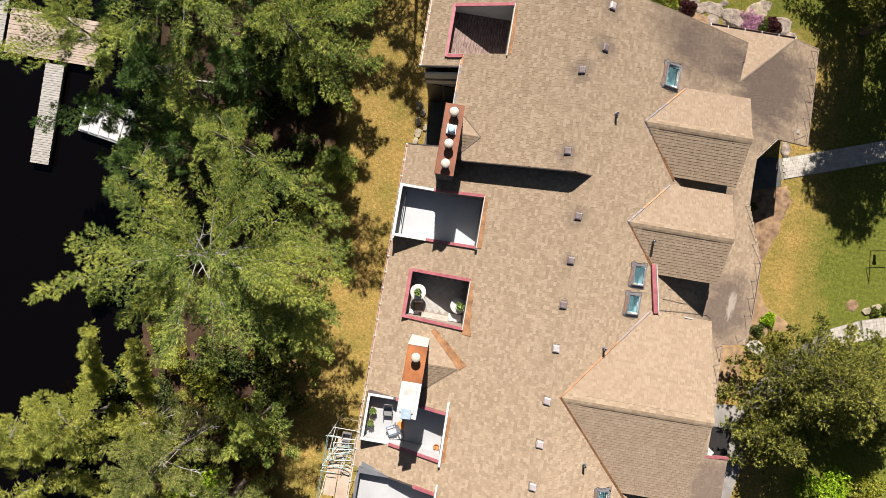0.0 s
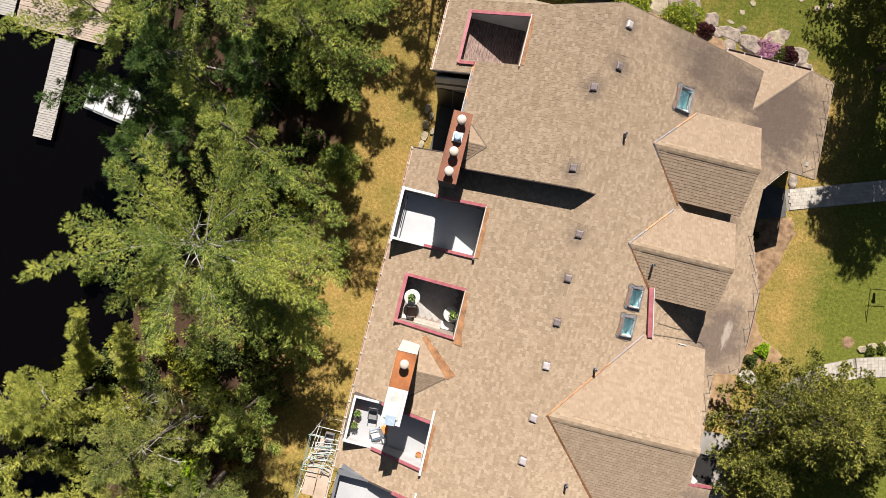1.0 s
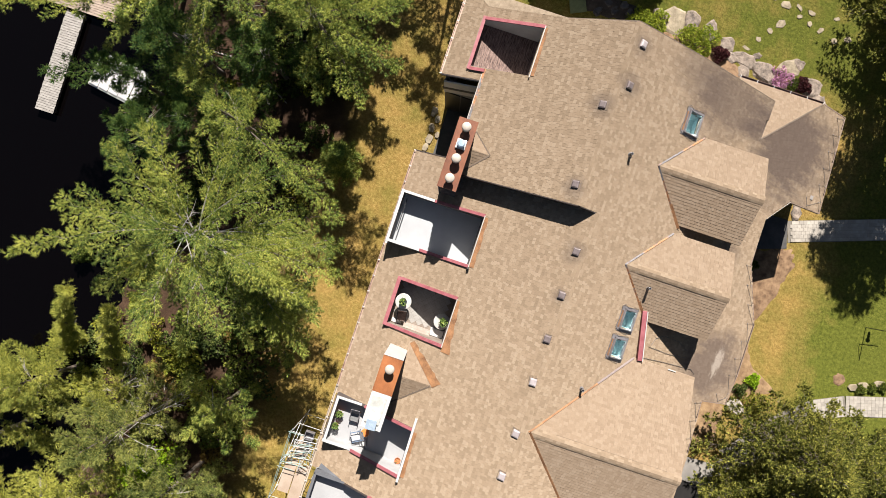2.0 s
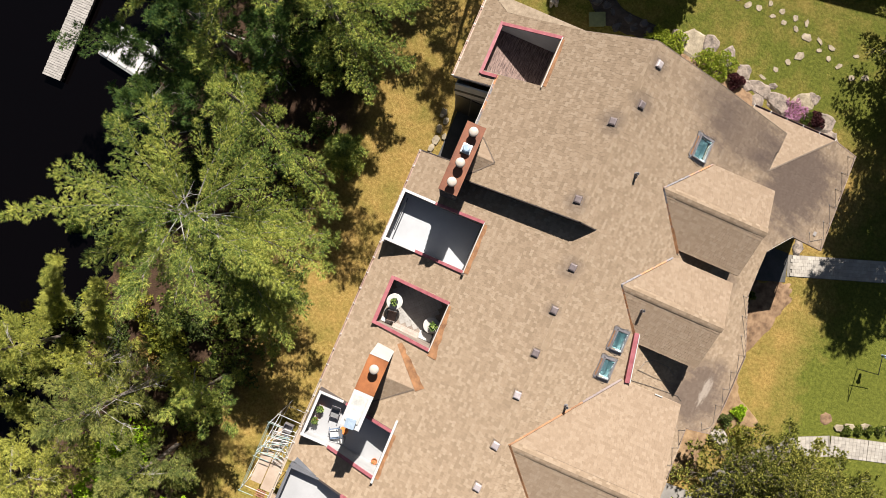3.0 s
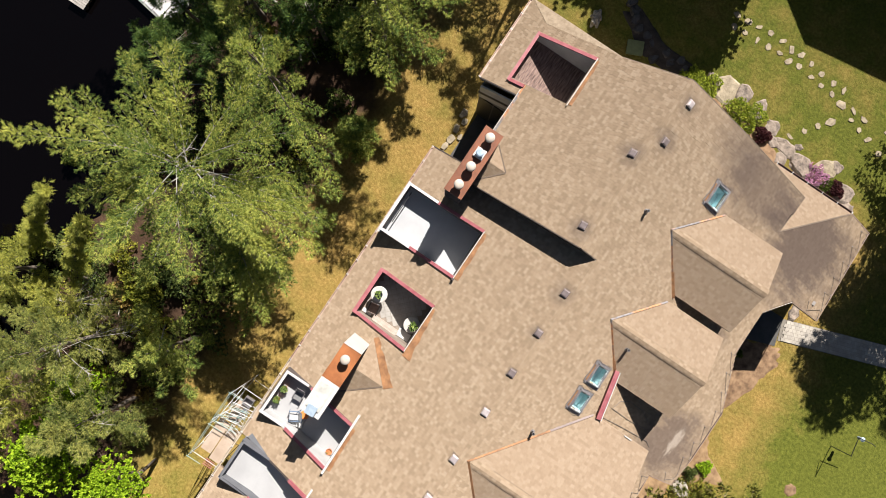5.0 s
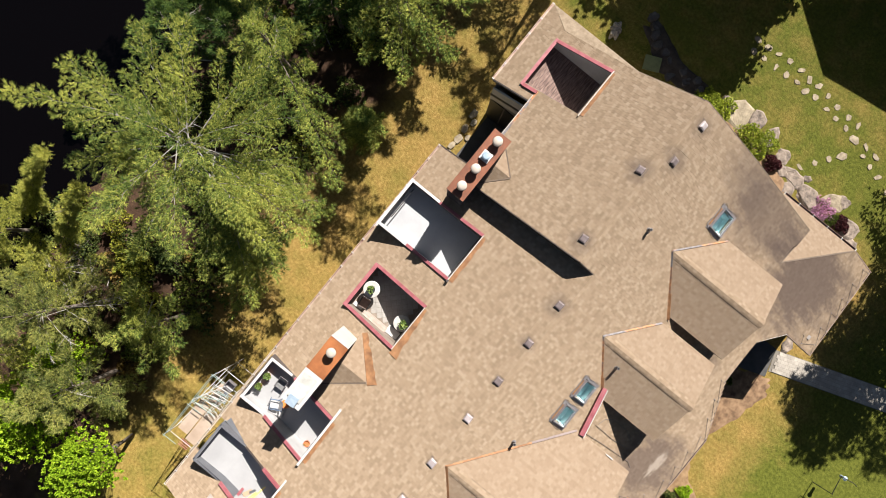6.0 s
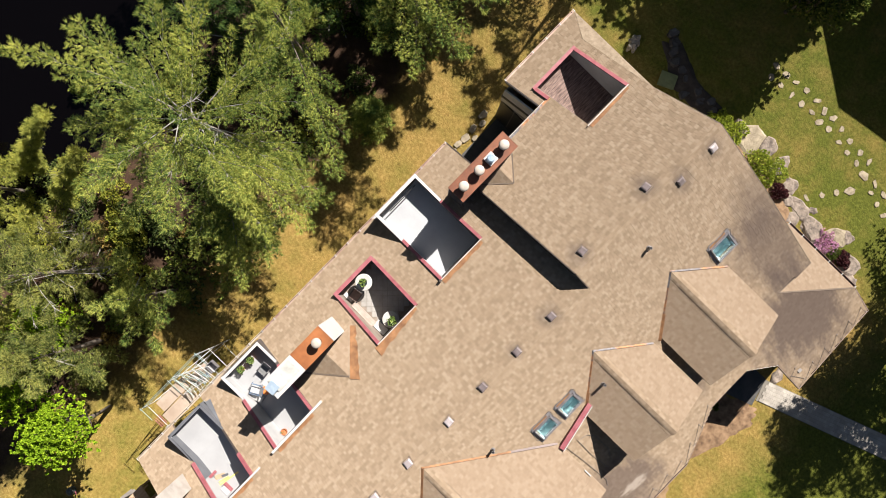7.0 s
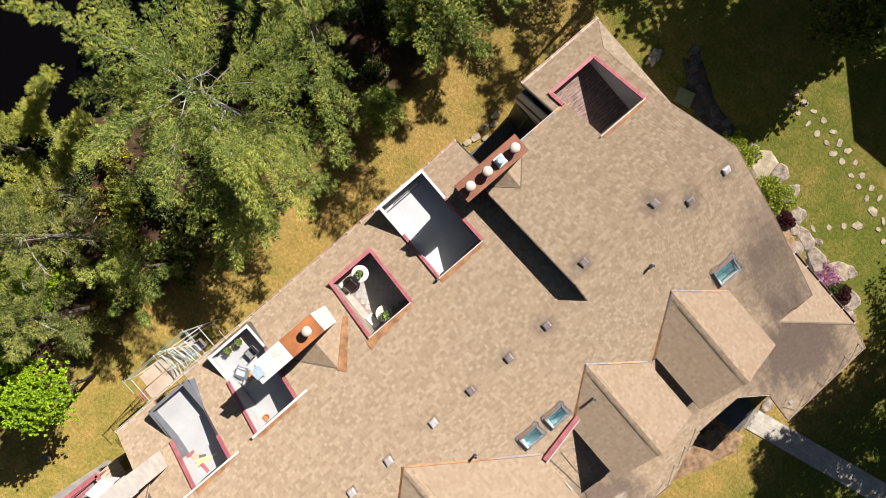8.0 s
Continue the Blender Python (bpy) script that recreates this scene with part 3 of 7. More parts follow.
def gutter(a, b, mat, label, side):
    """An open trough with its hangers. side: unit vector away from the wall."""
    a, b, o = Vector(a), Vector(b), Vector(side)
    g = Mesh()
    g.beam(a + o * 0.05 - Vector((0, 0, 0.1)), b + o * 0.05 - Vector((0, 0, 0.1)), 0.1, 0.012)
    g.beam(a + o * 0.095 - Vector((0, 0, 0.05)), b + o * 0.095 - Vector((0, 0, 0.05)), 0.014, 0.11)
    g.beam(a + o * 0.008 - Vector((0, 0, 0.05)), b + o * 0.008 - Vector((0, 0, 0.05)), 0.012, 0.1)
    g.beam(a + o * 0.1 + Vector((0, 0, 0.005)), b + o * 0.1 + Vector((0, 0, 0.005)), 0.024, 0.014)
    ob = part("gutter", g, mat, house, label)
    n = int((b - a).length / 0.78)
    shape = None
    for i in range(n + 1):
        c = a + (b - a) * (i / max(n, 1))
        if shape is None:
            t = (b - a).normalized() * 0.018
            hm = Mesh().beam(o * -0.02, o * 0.12, 0.035, 0.016)
            shape = hm.data("hanger", white)
        h = new("hanger", shape)
        h.parent = ob
        h.location = c + Vector((0, 0, 0.012))


cream_gutter = mottled("cream_gutter", (0.3, 0.235, 0.175), (0.5, 0.43, 0.35), 1.5, 0.5, 0.1)
gutter((EAVE_W, -15.0, EAVE_Z), (EAVE_W, -6.9, EAVE_Z), cream_gutter, "cream painted rain gutter with white hangers", (-1, 0, 0))
gutter((EAVE_W, -6.895, EAVE_Z), (EAVE_W, 5.03, EAVE_Z), gutter_mat, "rusty pink rain gutter with white hangers", (-1, 0, 0))
gutter((EAVE_H, 8.72, wh(EAVE_H)), (EAVE_H, 13.02, wh(EAVE_H)), gutter_mat, "rusty pink rain gutter with white hangers", (-1, 0, 0))
gutter((11.35, 13.62, B_EAVE), (15.65, 13.62, B_EAVE), brown_gutter, "dark brown rain gutter with white hangers", (0, 1, 0))

# edge metal, rakes and eaves
def edge(name, pts, w, h, mat, label="", lift=0.0):
    e = Mesh()
    for a, b in zip(pts, pts[1:]):
        e.beam(Vector(a) + Vector((0, 0, lift)), Vector(b) + Vector((0, 0, lift)), w, h)
    return part(name, e, mat, house, label)


pale_trim = mottled("pale_drip_edge", (0.3, 0.27, 0.24), (0.42, 0.385, 0.35), 2.0, 0.5)
worn_trim = mottled("worn_eave_edge", (0.13, 0.09, 0.07), (0.3, 0.22, 0.18), 2.0, 0.6)
edge("eave_flashing", [(-0.68, STEP_N, wh(-0.68) + 0.02), (-0.68, 9.25, wh(-0.68) + 0.02)], 0.12, 0.02, rust_valley, "rust-orange eave flashing")
edge("drip_edge", [(-0.75, STEP_N, wh(-0.75) - 0.02), (-0.75, 9.2, wh(-0.75) - 0.02)], 0.04, 0.07, pale_trim, "pale metal drip edge")
edge("rake_board", [(-0.72, STEP_N - 0.02, wh(-0.72) - 0.1), (RIDGE_HX, STEP_N - 0.02, wh(RIDGE_HX) - 0.1), (RIDGE_X, STEP_N - 0.02, es(RIDGE_X) - 0.1)], 0.03, 0.2, dark_trim, "dark brown rake board")
edge("rake_board", [(EAVE_H, 8.69, wh(EAVE_H) - 0.1), (-0.72, 8.69, wh(-0.72) - 0.1)], 0.05, 0.24, dark_trim, "dark brown rake board")
edge("rake_trim", [(EAVE_H, 8.66, wh(EAVE_H) - 0.02), (-0.72, 8.66, wh(-0.72) - 0.02)], 0.03, 0.04, pale_trim, "pale metal drip edge")
edge("rake_board", [(EAVE_W, 5.05, EAVE_Z - 0.08), (-0.98, 5.05, wl(-0.98) - 0.08)], 0.04, 0.2, dark_trim)
edge("rake_board", [(2.1, 12.09, wh(2.1) - 0.08), (RIDGE_HX, END_N + 0.03, wh(RIDGE_HX) - 0.08), (8.4, 12.46, es(8.4) - 0.08), (12.72, 12.46, es(12.72) - 0.08)], 0.03, 0.12, felt)
edge("rake_board", [(12.74, 12.45, es(12.74) - 0.08), (12.62, 10.5, es(12.62) - 0.08)], 0.03, 0.14, felt)
edge("eave_board", [(15.7, 13.64, es(15.7) - 0.09), (17.32, 13.64, es(17.32) - 0.09), (17.68, 8.66, es(17.68) - 0.09)], 0.04, 0.2, worn_trim, "worn brown eave board")
edge("eave_board", [(15.62, 8.5, es(15.62) - 0.05), (14.4, 7.15, es(14.4) - 0.05), (14.42, 6.5, es(14.42) - 0.05)], 0.022, 0.12, pale_trim, "pale painted porch eave board")
edge("eave_board", [(17.68, 8.66, es(17.68) - 0.07), (15.62, 8.5, es(15.62) - 0.07)], 0.04, 0.16, worn_trim, "worn brown eave board")
edge("eave_board", [(14.42, 6.5, es(14.42) - 0.07), (14.48, 4.88, es(14.48) - 0.07), (15.88, 2.17, es(15.88) - 0.07), (15.88, -0.5, es(15.88) - 0.07)], 0.035, 0.16, worn_trim, "worn brown eave board")
edge("eave_board", [(15.88, -0.5, es(15.88) - 0.09), (15.73, -1.99, es(15.73) - 0.09), (14.22, -2.12, es(14.22) - 0.09), (14.42, -4.95, es(14.42) - 0.09), (14.44, -7.65, es(14.44) - 0.09)], 0.03, 0.18, worn_trim)
porch = edge("porch_board", [(14.3, -7.72, es(14.4) - 0.05), (15.78, -7.78, es(15.75) - 0.05)], 0.12, 0.2, cran, "cranberry red porch board")
edge("porch_board", [(14.35, -7.35, es(14.4) - 0.1), (14.75, -7.62, es(14.7) - 0.05)], 0.3, 0.06, white, "white board end")
edge("hip_cap", [(12.6, 10.5, es(12.6) + 0.012), (15.65, 13.62, es(15.65) + 0.012)], 0.06, 0.02, felt, "shingled hip cap")
edge("valley_flashing", [(12.55, 12.4, es(12.6) + 0.02), (12.5, 10.6, es(12.55) + 0.02)], 0.05, 0.015, felt)
# ridge caps
for x, z, y0, y1 in ((RIDGE_X, RIDGE_Z, STEP_S, STEP_N), (RIDGE_HX, wh(RIDGE_HX), STEP_N, END_N), (RIDGE_HX, wh(RIDGE_HX), END_S, STEP_S)):
    rc, rr = Mesh(), random.Random(int(y0 * 10))
    y = y0
    while y < y1 - 0.05:
        e = min(y + rr.uniform(0.12, 0.2), y1)
        for s in (-1, 1):
            rc.add([(x, y, z + 0.02), (x, e, z + 0.016), (x + s * 0.13, e, z + 0.016 - 0.13 * PITCH), (x + s * 0.13, y, z + 0.02 - 0.13 * PITCH)], [(0, 1, 2, 3) if s < 0 else (3, 2, 1, 0)])
        y = e
    part("ridge_cap", rc, shingle_mat, house)["kind"] = "stuff"

# heat cables zigzagging along the east eaves
cable_mat = material("grey_heat_cable", (0.09, 0.085, 0.085), 0.5)
clip_shape = Mesh().box(-0.016, 0.016, -0.016, 0.016, 0, 0.025).data("cable_clip", lead_grey)


def heat_cable(pts, pitch, depth):
    """Zigzag from point to point of the eave, depth metres up the slope."""
    path = []
    k = 0
    for (x0, y0, ix, iy), (x1, y1, jx, jy) in zip(pts, pts[1:]):
        n = max(int(math.hypot(x1 - x0, y1 - y0) / pitch), 1)
        for i in range(n):
            f = i / n
            x, y, ux, uy = x0 + (x1 - x0) * f, y0 + (y1 - y0) * f, ix + (jx - ix) * f, iy + (jy - iy) * f
            d = depth if k % 2 else 0.06
            back = 0.8 / n if k % 2 else 0.0
            path.append((x + ux * d - (x1 - x0) * back, y + uy * d - (y1 - y0) * back))
            k += 1
    cab = part("heat_cable", Mesh().tube([(x, y, es(x) + 0.04) for x, y in path], 0.008, 5), cable_mat, house, "grey roof heating cable in a zigzag")
    for x, y in path:
        c = new("cable_clip", clip_shape)
        c.parent = cab
        c.location = (x, y, es(x) + 0.03)


heat_cable([(17.3, 13.5, -1, 0), (17.62, 8.75, -1, 0)], 0.42, 0.5)
heat_cable([(17.6, 8.72, -0.2, 1), (15.8, 8.6, -0.3, 1)], 0.4, 0.45)
heat_cable([(14.5, 4.8, -0.7, 0.2), (15.8, 2.2, -0.8, 0.1), (15.8, -0.5, -1, 0), (15.65, -1.9, -1, 0.4), (14.3, -2.05, 0, 1)], 0.42, 0.45)
for run in ([(10.38, -0.25), (10.5, 0.1), (10.9, 0.32), (11.8, 0.27), (12.4, -0.03)], [(10.3, -0.35), (11.4, -0.42), (12.5, -0.35)], [(10.2, -0.9), (11.6, -0.83), (12.95, -0.8), (13.25, -0.97)]):
    part("heat_cable", Mesh().tube([(x, y, es(x) + 0.04) for x, y in run], 0.009, 5), cable_mat, house, "grey roof heating cable")
for x, y, a, b in SKYLIGHTS:
    ring = []
    for k in range(25):
        q = 2 * math.pi * k / 24 + 0.6
        rr = 1.0 + 0.09 * math.sin(5 * q + x) + 0.05 * math.sin(9 * q)
        c, s = math.cos(q), math.sin(q)
        w = max(abs(c), abs(s))
        ring.append((x + (a / 2 + 0.1) * c / w * rr * 0.93, y + (b / 2 + 0.12) * s / w * rr))
    part("heat_cable", Mesh().tube([(u, v, es(u) + 0.05) for u, v in ring[:21]], 0.009, 5), cable_mat, house, "looped heating cable round the skylight")
heat_cable([(14.25, -2.2, -1, 0), (14.4, -4.9, -1, 0)], 0.45, 0.4)

# ---- chimneys ----
cream = mottled("cream_metal_cap", (0.36, 0.31, 0.26), (0.47, 0.42, 0.36), 5.0, 0.45)
sheet = mottled("white_sheet_metal", (0.42, 0.415, 0.4), (0.54, 0.53, 0.515), 1.3, 0.35)
bluish = mottled("blue_grey_metal", (0.3, 0.4, 0.5), (0.52, 0.62, 0.72), 4.0, 0.35, 0.4)


def flue(x, y, z, parent, square=False):
    if square:
        b = part("flue_cap", Mesh().box(x - 0.21, x + 0.21, y - 0.21, y + 0.21, z + 0.0, z + 0.1), sheet, parent, "square metal flue cap", bevel=0.02)
        part("collar", Mesh().lathe([(0.15, z + 0.1), (0.15, z + 0.26), (0.17, z + 0.27), (0.12, z + 0.31)], (x, y, 0), 18), bluish, b, "blue-grey flue collar")
        return
    s = part("flue_pipe", Mesh().lathe([(0.15, z), (0.15, z + 0.3), (0.1, z + 0.32)], (x, y, 0), 18), black_metal, parent, "black flue pipe")
    part("flue_cap", Mesh().lathe([(0.19, z + 0.3), (0.205, z + 0.33), (0.2, z + 0.4), (0.17, z + 0.44), (0.09, z + 0.465), (0.03, z + 0.47)], (x, y, 0), 26), cream, s, "round cream metal flue cap", smooth=True)


def chimney(x0, x1, y0, y1, top, mat, boards=14):
    body = part("chimney", Mesh().box(x0 + 0.03, x1 - 0.03, y0 + 0.03, y1 - 0.03, 3.5, top - 0.04), mat, house, "tall chimney clad in dark siding")
    for k in range(boards):
        z = top - 0.25 - 0.24 * k
        part("clapboard", Mesh().box(x0 + 0.015, x1 - 0.015, y0 + 0.015, y1 - 0.015, z - 0.02, z + 0.02), mat, body)
    return body


def tray(x0, x1, y0, y1, z, mat, parent, label):
    t = Mesh().box(x0, x1, y0, y1, z - 0.06, z)
    t.box(x0 - 0.012, x0 + 0.02, y0, y1, z - 0.08, z + 0.025).box(x1 - 0.02, x1 + 0.012, y0, y1, z - 0.08, z + 0.025)
    return part("chimney_top", t, mat, parent, label)


c1 = chimney(-0.98, -0.17, 3.33, 6.38, 9.98, brown_siding)
dark_rust = mottled("dark_rust", (0.115, 0.042, 0.022), (0.225, 0.08, 0.038), 1.6, 0.65, 0.15)
tray(-0.98, -0.17, 3.33, 6.38, 9.98, dark_rust, c1, "rust-brown metal chimney top")
for y in (5.98, 4.62, 3.77):
    flue(-0.57, y, 9.98, c1)
flue(-0.57, 5.28, 9.98, c1, True)
c2 = chimney(-0.86, -0.02, -7.2, -4.06, 9.8, brown_siding)
tray(-0.86, -0.02, -5.64, -4.06, 9.8, rust, c2, "bright rust-orange metal chimney top")
part("cladding_sheet", Mesh().box(-0.87, -0.01, -4.05, -4.03, 6.3, 9.82), sheet, c2, "white sheet metal cladding")
tray(-0.86, -0.02, -7.2, -5.645, 9.8, sheet, c2, "white sheet metal chimney end")
flue(-0.44, -4.52, 9.8, c2)
c3 = chimney(-0.8, 0.02, -16.7, -13.5, 9.9, pale_trim, 0)
tray(-0.8, 0.02, -16.7, -13.5, 9.9, pale_trim, c3, "pale sheet metal chimney top")

# crickets behind the chimneys
for yc, half, x0, xa, f, n in ((5.48, 0.9, -0.17, 0.74, wh, 70), (-5.1, 1.42, -0.02, 1.46, wl, 72), (-15.0, 0.9, 0.02, 0.95, wh, 74)):
    rz = f(xa)
    g = (rz - f(x0)) / half
    for s in (1, -1):
        mm = (dormer_mat, dormer_mat)
        roofing("cricket_slope", (rz + s * g * yc + 0.015, 0.0, -s * g), [[(x0, yc), (xa, yc), (x0, yc + s * half)]], 1, mm, house, n + s, label="small shingled saddle behind the chimney", relief=0.5)
        if s > 0 and half > 1:
            WIDE = ((x0, yc + half, 0), (xa + 0.1, yc - 0.05, 0))
            continue
        v = Mesh().beam((x0, yc + s * half, f(x0) + 0.035), (xa, yc, rz + 0.035), 0.07, 0.014, (-PITCH, 0, 1))
        part("valley_flashing", v, felt, house, "dull brown flashing strip")

# ---- terraces sunk into the roof ----
tile_mat = mottled("pale_patio_tile", (0.25, 0.235, 0.215), (0.34, 0.325, 0.3), 3.0, 0.7)
wood_deck = mottled("weathered_red_brown_deck", (0.045, 0.022, 0.018), (0.3, 0.205, 0.17), 3.4, 0.8, 0, 0.5, 30, (6, 0.9, 1))
pale_wood = mottled("pale_new_wood", (0.33, 0.23, 0.14), (0.48, 0.36, 0.25), 1.6, 0.75, 0, 0.4, 30, (6, 0.6, 1))
grey_felt = mottled("grey_roofing_felt", (0.08, 0.083, 0.093), (0.13, 0.134, 0.147), 1.2, 0.9)
white_stucco = mottled("white_terrace_wall", (0.3, 0.3, 0.3), (0.4, 0.4, 0.4), 1.4, 0.7)


tan_floor = mottled("worn_tan_floor", (0.16, 0.125, 0.1), (0.27, 0.225, 0.185), 2.0, 0.8)




def terrace(t, f, floor_z, floor_mat, wall_mat, w_top, label, caps, south=None, north=None, rust_run=(0.06, 0.22, 0.16), lip=0.03, ramp=None):
    """Floor, lining walls and an east wall with its flashing. caps: list of (x0, y0, x1, y1, mat, width, flat height or None to follow the slope)."""
    x0, x1, y0, y1 = t
    xs, ze = ramp or ((x0 + x1) / 2, floor_z)
    prof = [(x0 - 0.12, floor_z), (xs, floor_z), (x1 + 0.12, ze), (x1 + 0.12, floor_z - 0.2), (x0 - 0.12, floor_z - 0.2)]
    base = Mesh().add([(x, y0 - 0.12, z) for x, z in prof] + [(x, y1 + 0.12, z) for x, z in prof], [(4, 3, 2, 1, 0), (5, 6, 7, 8, 9)] + [(i, (i + 1) % 5, 5 + (i + 1) % 5, 5 + i) for i in range(5)])
    fl = part("terrace", base, floor_mat, house, label)
    for ya, yb, name, lining in ((y1 - 0.012, y1 + 0.12, "lining_wall", north or wall_mat), (y0 - 0.12, y0 + 0.012, "lining_wall", south or wall_mat)):
        pr = [(x0 - 0.1, max(w_top, f(x0)) + lip), (x1, max(w_top, f(x1)) + lip)]
        if w_top > f(x0):
            xm = x0 + (w_top - f(x0)) / PITCH
            pr.insert(1, (xm, w_top + lip))
        pts = [(x, floor_z - 0.1) for x, _ in pr[::-1]]
        ring = pr + pts
        k = len(ring)
        part(name, Mesh().add([(x, ya, z) for x, z in ring] + [(x, yb, z) for x, z in ring], [tuple(range(k)), tuple(range(2 * k - 1, k - 1, -1))] + [(i, k + i, k + (i + 1) % k, (i + 1) % k) for i in range(k)]), lining, fl)
    part("lining_wall", Mesh().box(x0 - 0.12, x0 + 0.012, y0 - 0.1, y1 + 0.1, floor_z - 0.1, max(w_top, f(x0)) - 0.02), wall_mat, fl)
    part("lining_wall", Mesh().box(x1 - 0.012, x1 + 0.1, y0 - 0.1, y1 + 0.1, floor_z - 0.1, f(x1) - 0.02), wall_mat, fl)
    for ax, ay, bx, by, mat, w, flat in caps:
        za, zb = (flat, flat) if flat else (f(ax) + 0.07, f(bx) + 0.07)
        part("cap_rail", Mesh().beam((ax, ay, za), (bx, by, zb), w, 0.07), mat, fl, "white cap rail" if mat is white else "cranberry red cap rail", bevel=0.008)
    part("east_curb", Mesh().beam((x1 + 0.01, y0 - 0.1, f(x1) + 0.07), (x1 + 0.01, y1 + 0.05, f(x1) + 0.07), 0.045, 0.14), pale_trim, fl, "worn wooden curb")
    ragged_strip((x1 + 0.03, y0 - rust_run[0], 0), (x1 + 0.03, y1 - 0.02, 0), rust_run[1], rust_run[2], (1, 0, 0), f, int(y0 * 7), rust_strip, fl, "rust-orange flashing strip")
    return fl


def ragged_strip(a, b, w0, w1, side, f, seed, mat, parent, label):
    """A torn-edged metal strip on the roof from a to b in plan, w0 to w1 wide towards side."""
    r = random.Random(seed)
    a, b, s = Vector(a), Vector(b), Vector(side).normalized()
    n = max(int((b - a).length / 0.16), 4)
    inner, outer = [], []
    for i in range(n + 1):
        p = a.lerp(b, i / n)
        inner.append((p.x, p.y))
        q = p + s * (w0 + (w1 - w0) * i / n) * (1 + 0.35 * noise.noise(Vector((i * 0.45, seed, 0))) + r.uniform(-0.07, 0.07))
        outer.append((q.x, q.y))
    m = Mesh()
    for lift in (0.036, 0.024):
        m.v += [(x, y, f(x) + lift) for x, y in inner + outer]
    k = n + 1
    for i in range(n):
        m.f += [(i, i + 1, k + i + 1, k + i), (3 * k + i, 3 * k + i + 1, 2 * k + i + 1, 2 * k + i), (k + i, k + i + 1, 3 * k + i + 1, 3 * k + i), (i + 1, i, 2 * k + i, 2 * k + i + 1)]
    return part("flashing", m, mat, parent, label)


FW, FT, FC, FO, FN = 5.6, 5.5, 5.6, 5.98, 6.4
RISE_C, RISE_O = (-0.5, 6.35), (-0.8, 6.6)
level_c = lambda x: FC + (RISE_C[1] - FC) * max(x - RISE_C[0], 0) / (1.48 - RISE_C[0])
level_o = lambda x: FO + (RISE_O[1] - FO) * max(x - RISE_O[0], 0) / (1.52 - RISE_O[0])


H = 6.48
tw = terrace(T_WHITE, wl, FW, membrane, brown_siding, H, "roof terrace with a white membrane floor",
             [(-2.56, 0.45, -2.56, 3.0, white, 0.14, H), (-2.5, 2.93, -1.0, 2.93, white, 0.12, H), (-2.5, 0.52, -1.0, 0.52, white, 0.12, H), (-1.0, 2.92, 1.4, 2.92, cran, 0.14, None), (-1.0, 0.53, 1.4, 0.53, cran, 0.14, None)], white_stucco)
part("inner_rail", Mesh().beam((-2.3, 1.05, FW + 0.45), (-2.3, 2.65, FW + 0.45), 0.04, 0.1), black_metal, tw)
tt = terrace(T_TABLES, wl, FT, tan_floor, brown_siding, 6.3, "roof terrace with pale tiles and red rails",
             [(-1.44, -3.32, -1.44, -0.94, cran, 0.18, 6.36), (-1.36, -1.0, -1.1, -1.0, cran, 0.15, 6.36), (-1.36, -3.25, -1.1, -3.25, cran, 0.15, 6.36), (-1.12, -1.0, 1.4, -0.99, cran, 0.15, None), (-1.12, -3.25, 1.4, -3.25, cran, 0.15, None)], tan_floor, None, (0.3, 0.4, 0.12))
tile_shape = Mesh().box(-0.116, 0.116, -0.116, 0.116, 0, 0.012).data("tile", tile_mat)
for i in range(-18, 19):
    for j in range(-18, 19):
        x, y = -0.1 + (i - j) * 0.17, -1.95 + (i + j) * 0.17
        if -1.22 < x < 1.2 and -2.9 < y < -1.22:
            o = new("tile", tile_shape)
            o.parent, o.location, o.rotation_euler = tt, (x, y, FT + 0.002), (0, 0, radians(45))
HC, HO = 6.25, 6.4
tc = terrace(T_CHAIRS, wl, FC, pale_membrane, brown_siding, HC, "roof terrace with a pale grey membrane floor",
             [(-2.42, -9.44, -2.42, -7.18, white, 0.12, HC), (-2.36, -7.24, -1.1, -7.24, white, 0.12, HC), (-2.36, -9.4, -1.1, -9.4, white, 0.12, HC), (-1.1, -7.24, 1.36, -7.24, cran, 0.13, None), (-1.1, -9.4, 1.36, -9.43, cran, 0.14, None)], white_stucco, None, (0.06, 0.22, 0.16), 0.03, RISE_C)
part("east_board", Mesh().beam((1.38, -9.62, wl(1.38) + 0.16), (1.34, -6.66, wl(1.34) + 0.16), 0.1, 0.16), white, tc, "long white curb board")
to = terrace(T_WORKS, wl, FO, pale_membrane, grey_felt, HO, "roof terrace being re-covered, pale floor",
             [(-2.28, -12.92, -2.28, -10.86, grey_felt, 0.08, HO), (0.36, -10.93, 1.4, -10.93, cran, 0.16, None), (-0.75, -12.86, 1.4, -12.86, cran, 0.17, None)], pale_membrane, grey_felt, (0.06, 0.24, 0.18), -0.02, RISE_O)
felt_face = Mesh()
for xa, xb in ((-2.22, -0.7), (-0.7, 0.14)):
    felt_face.slab([(xa, -12.8), (xb, -12.8), (xb, -12.77), (xa, -12.77)], lambda x, y: max(HO, wl(x)) + 0.015, 0.75)
part("felt_lining", felt_face, grey_felt, to, "grey felt lining")
for ya in (-12.86, -10.93):
    part("cap_rail", Mesh().beam((-2.3, ya, HO + 0.02), (-0.85, ya, HO + 0.05), 0.09, 0.05), grey_felt, to, "grey felt covered parapet")
part("cap_rail", Mesh().beam((-0.85, -10.93, wl(-0.85) + 0.05), (0.36, -10.93, wl(0.36) + 0.05), 0.07, 0.05), dark_trim, to, "grey felt covered parapet")
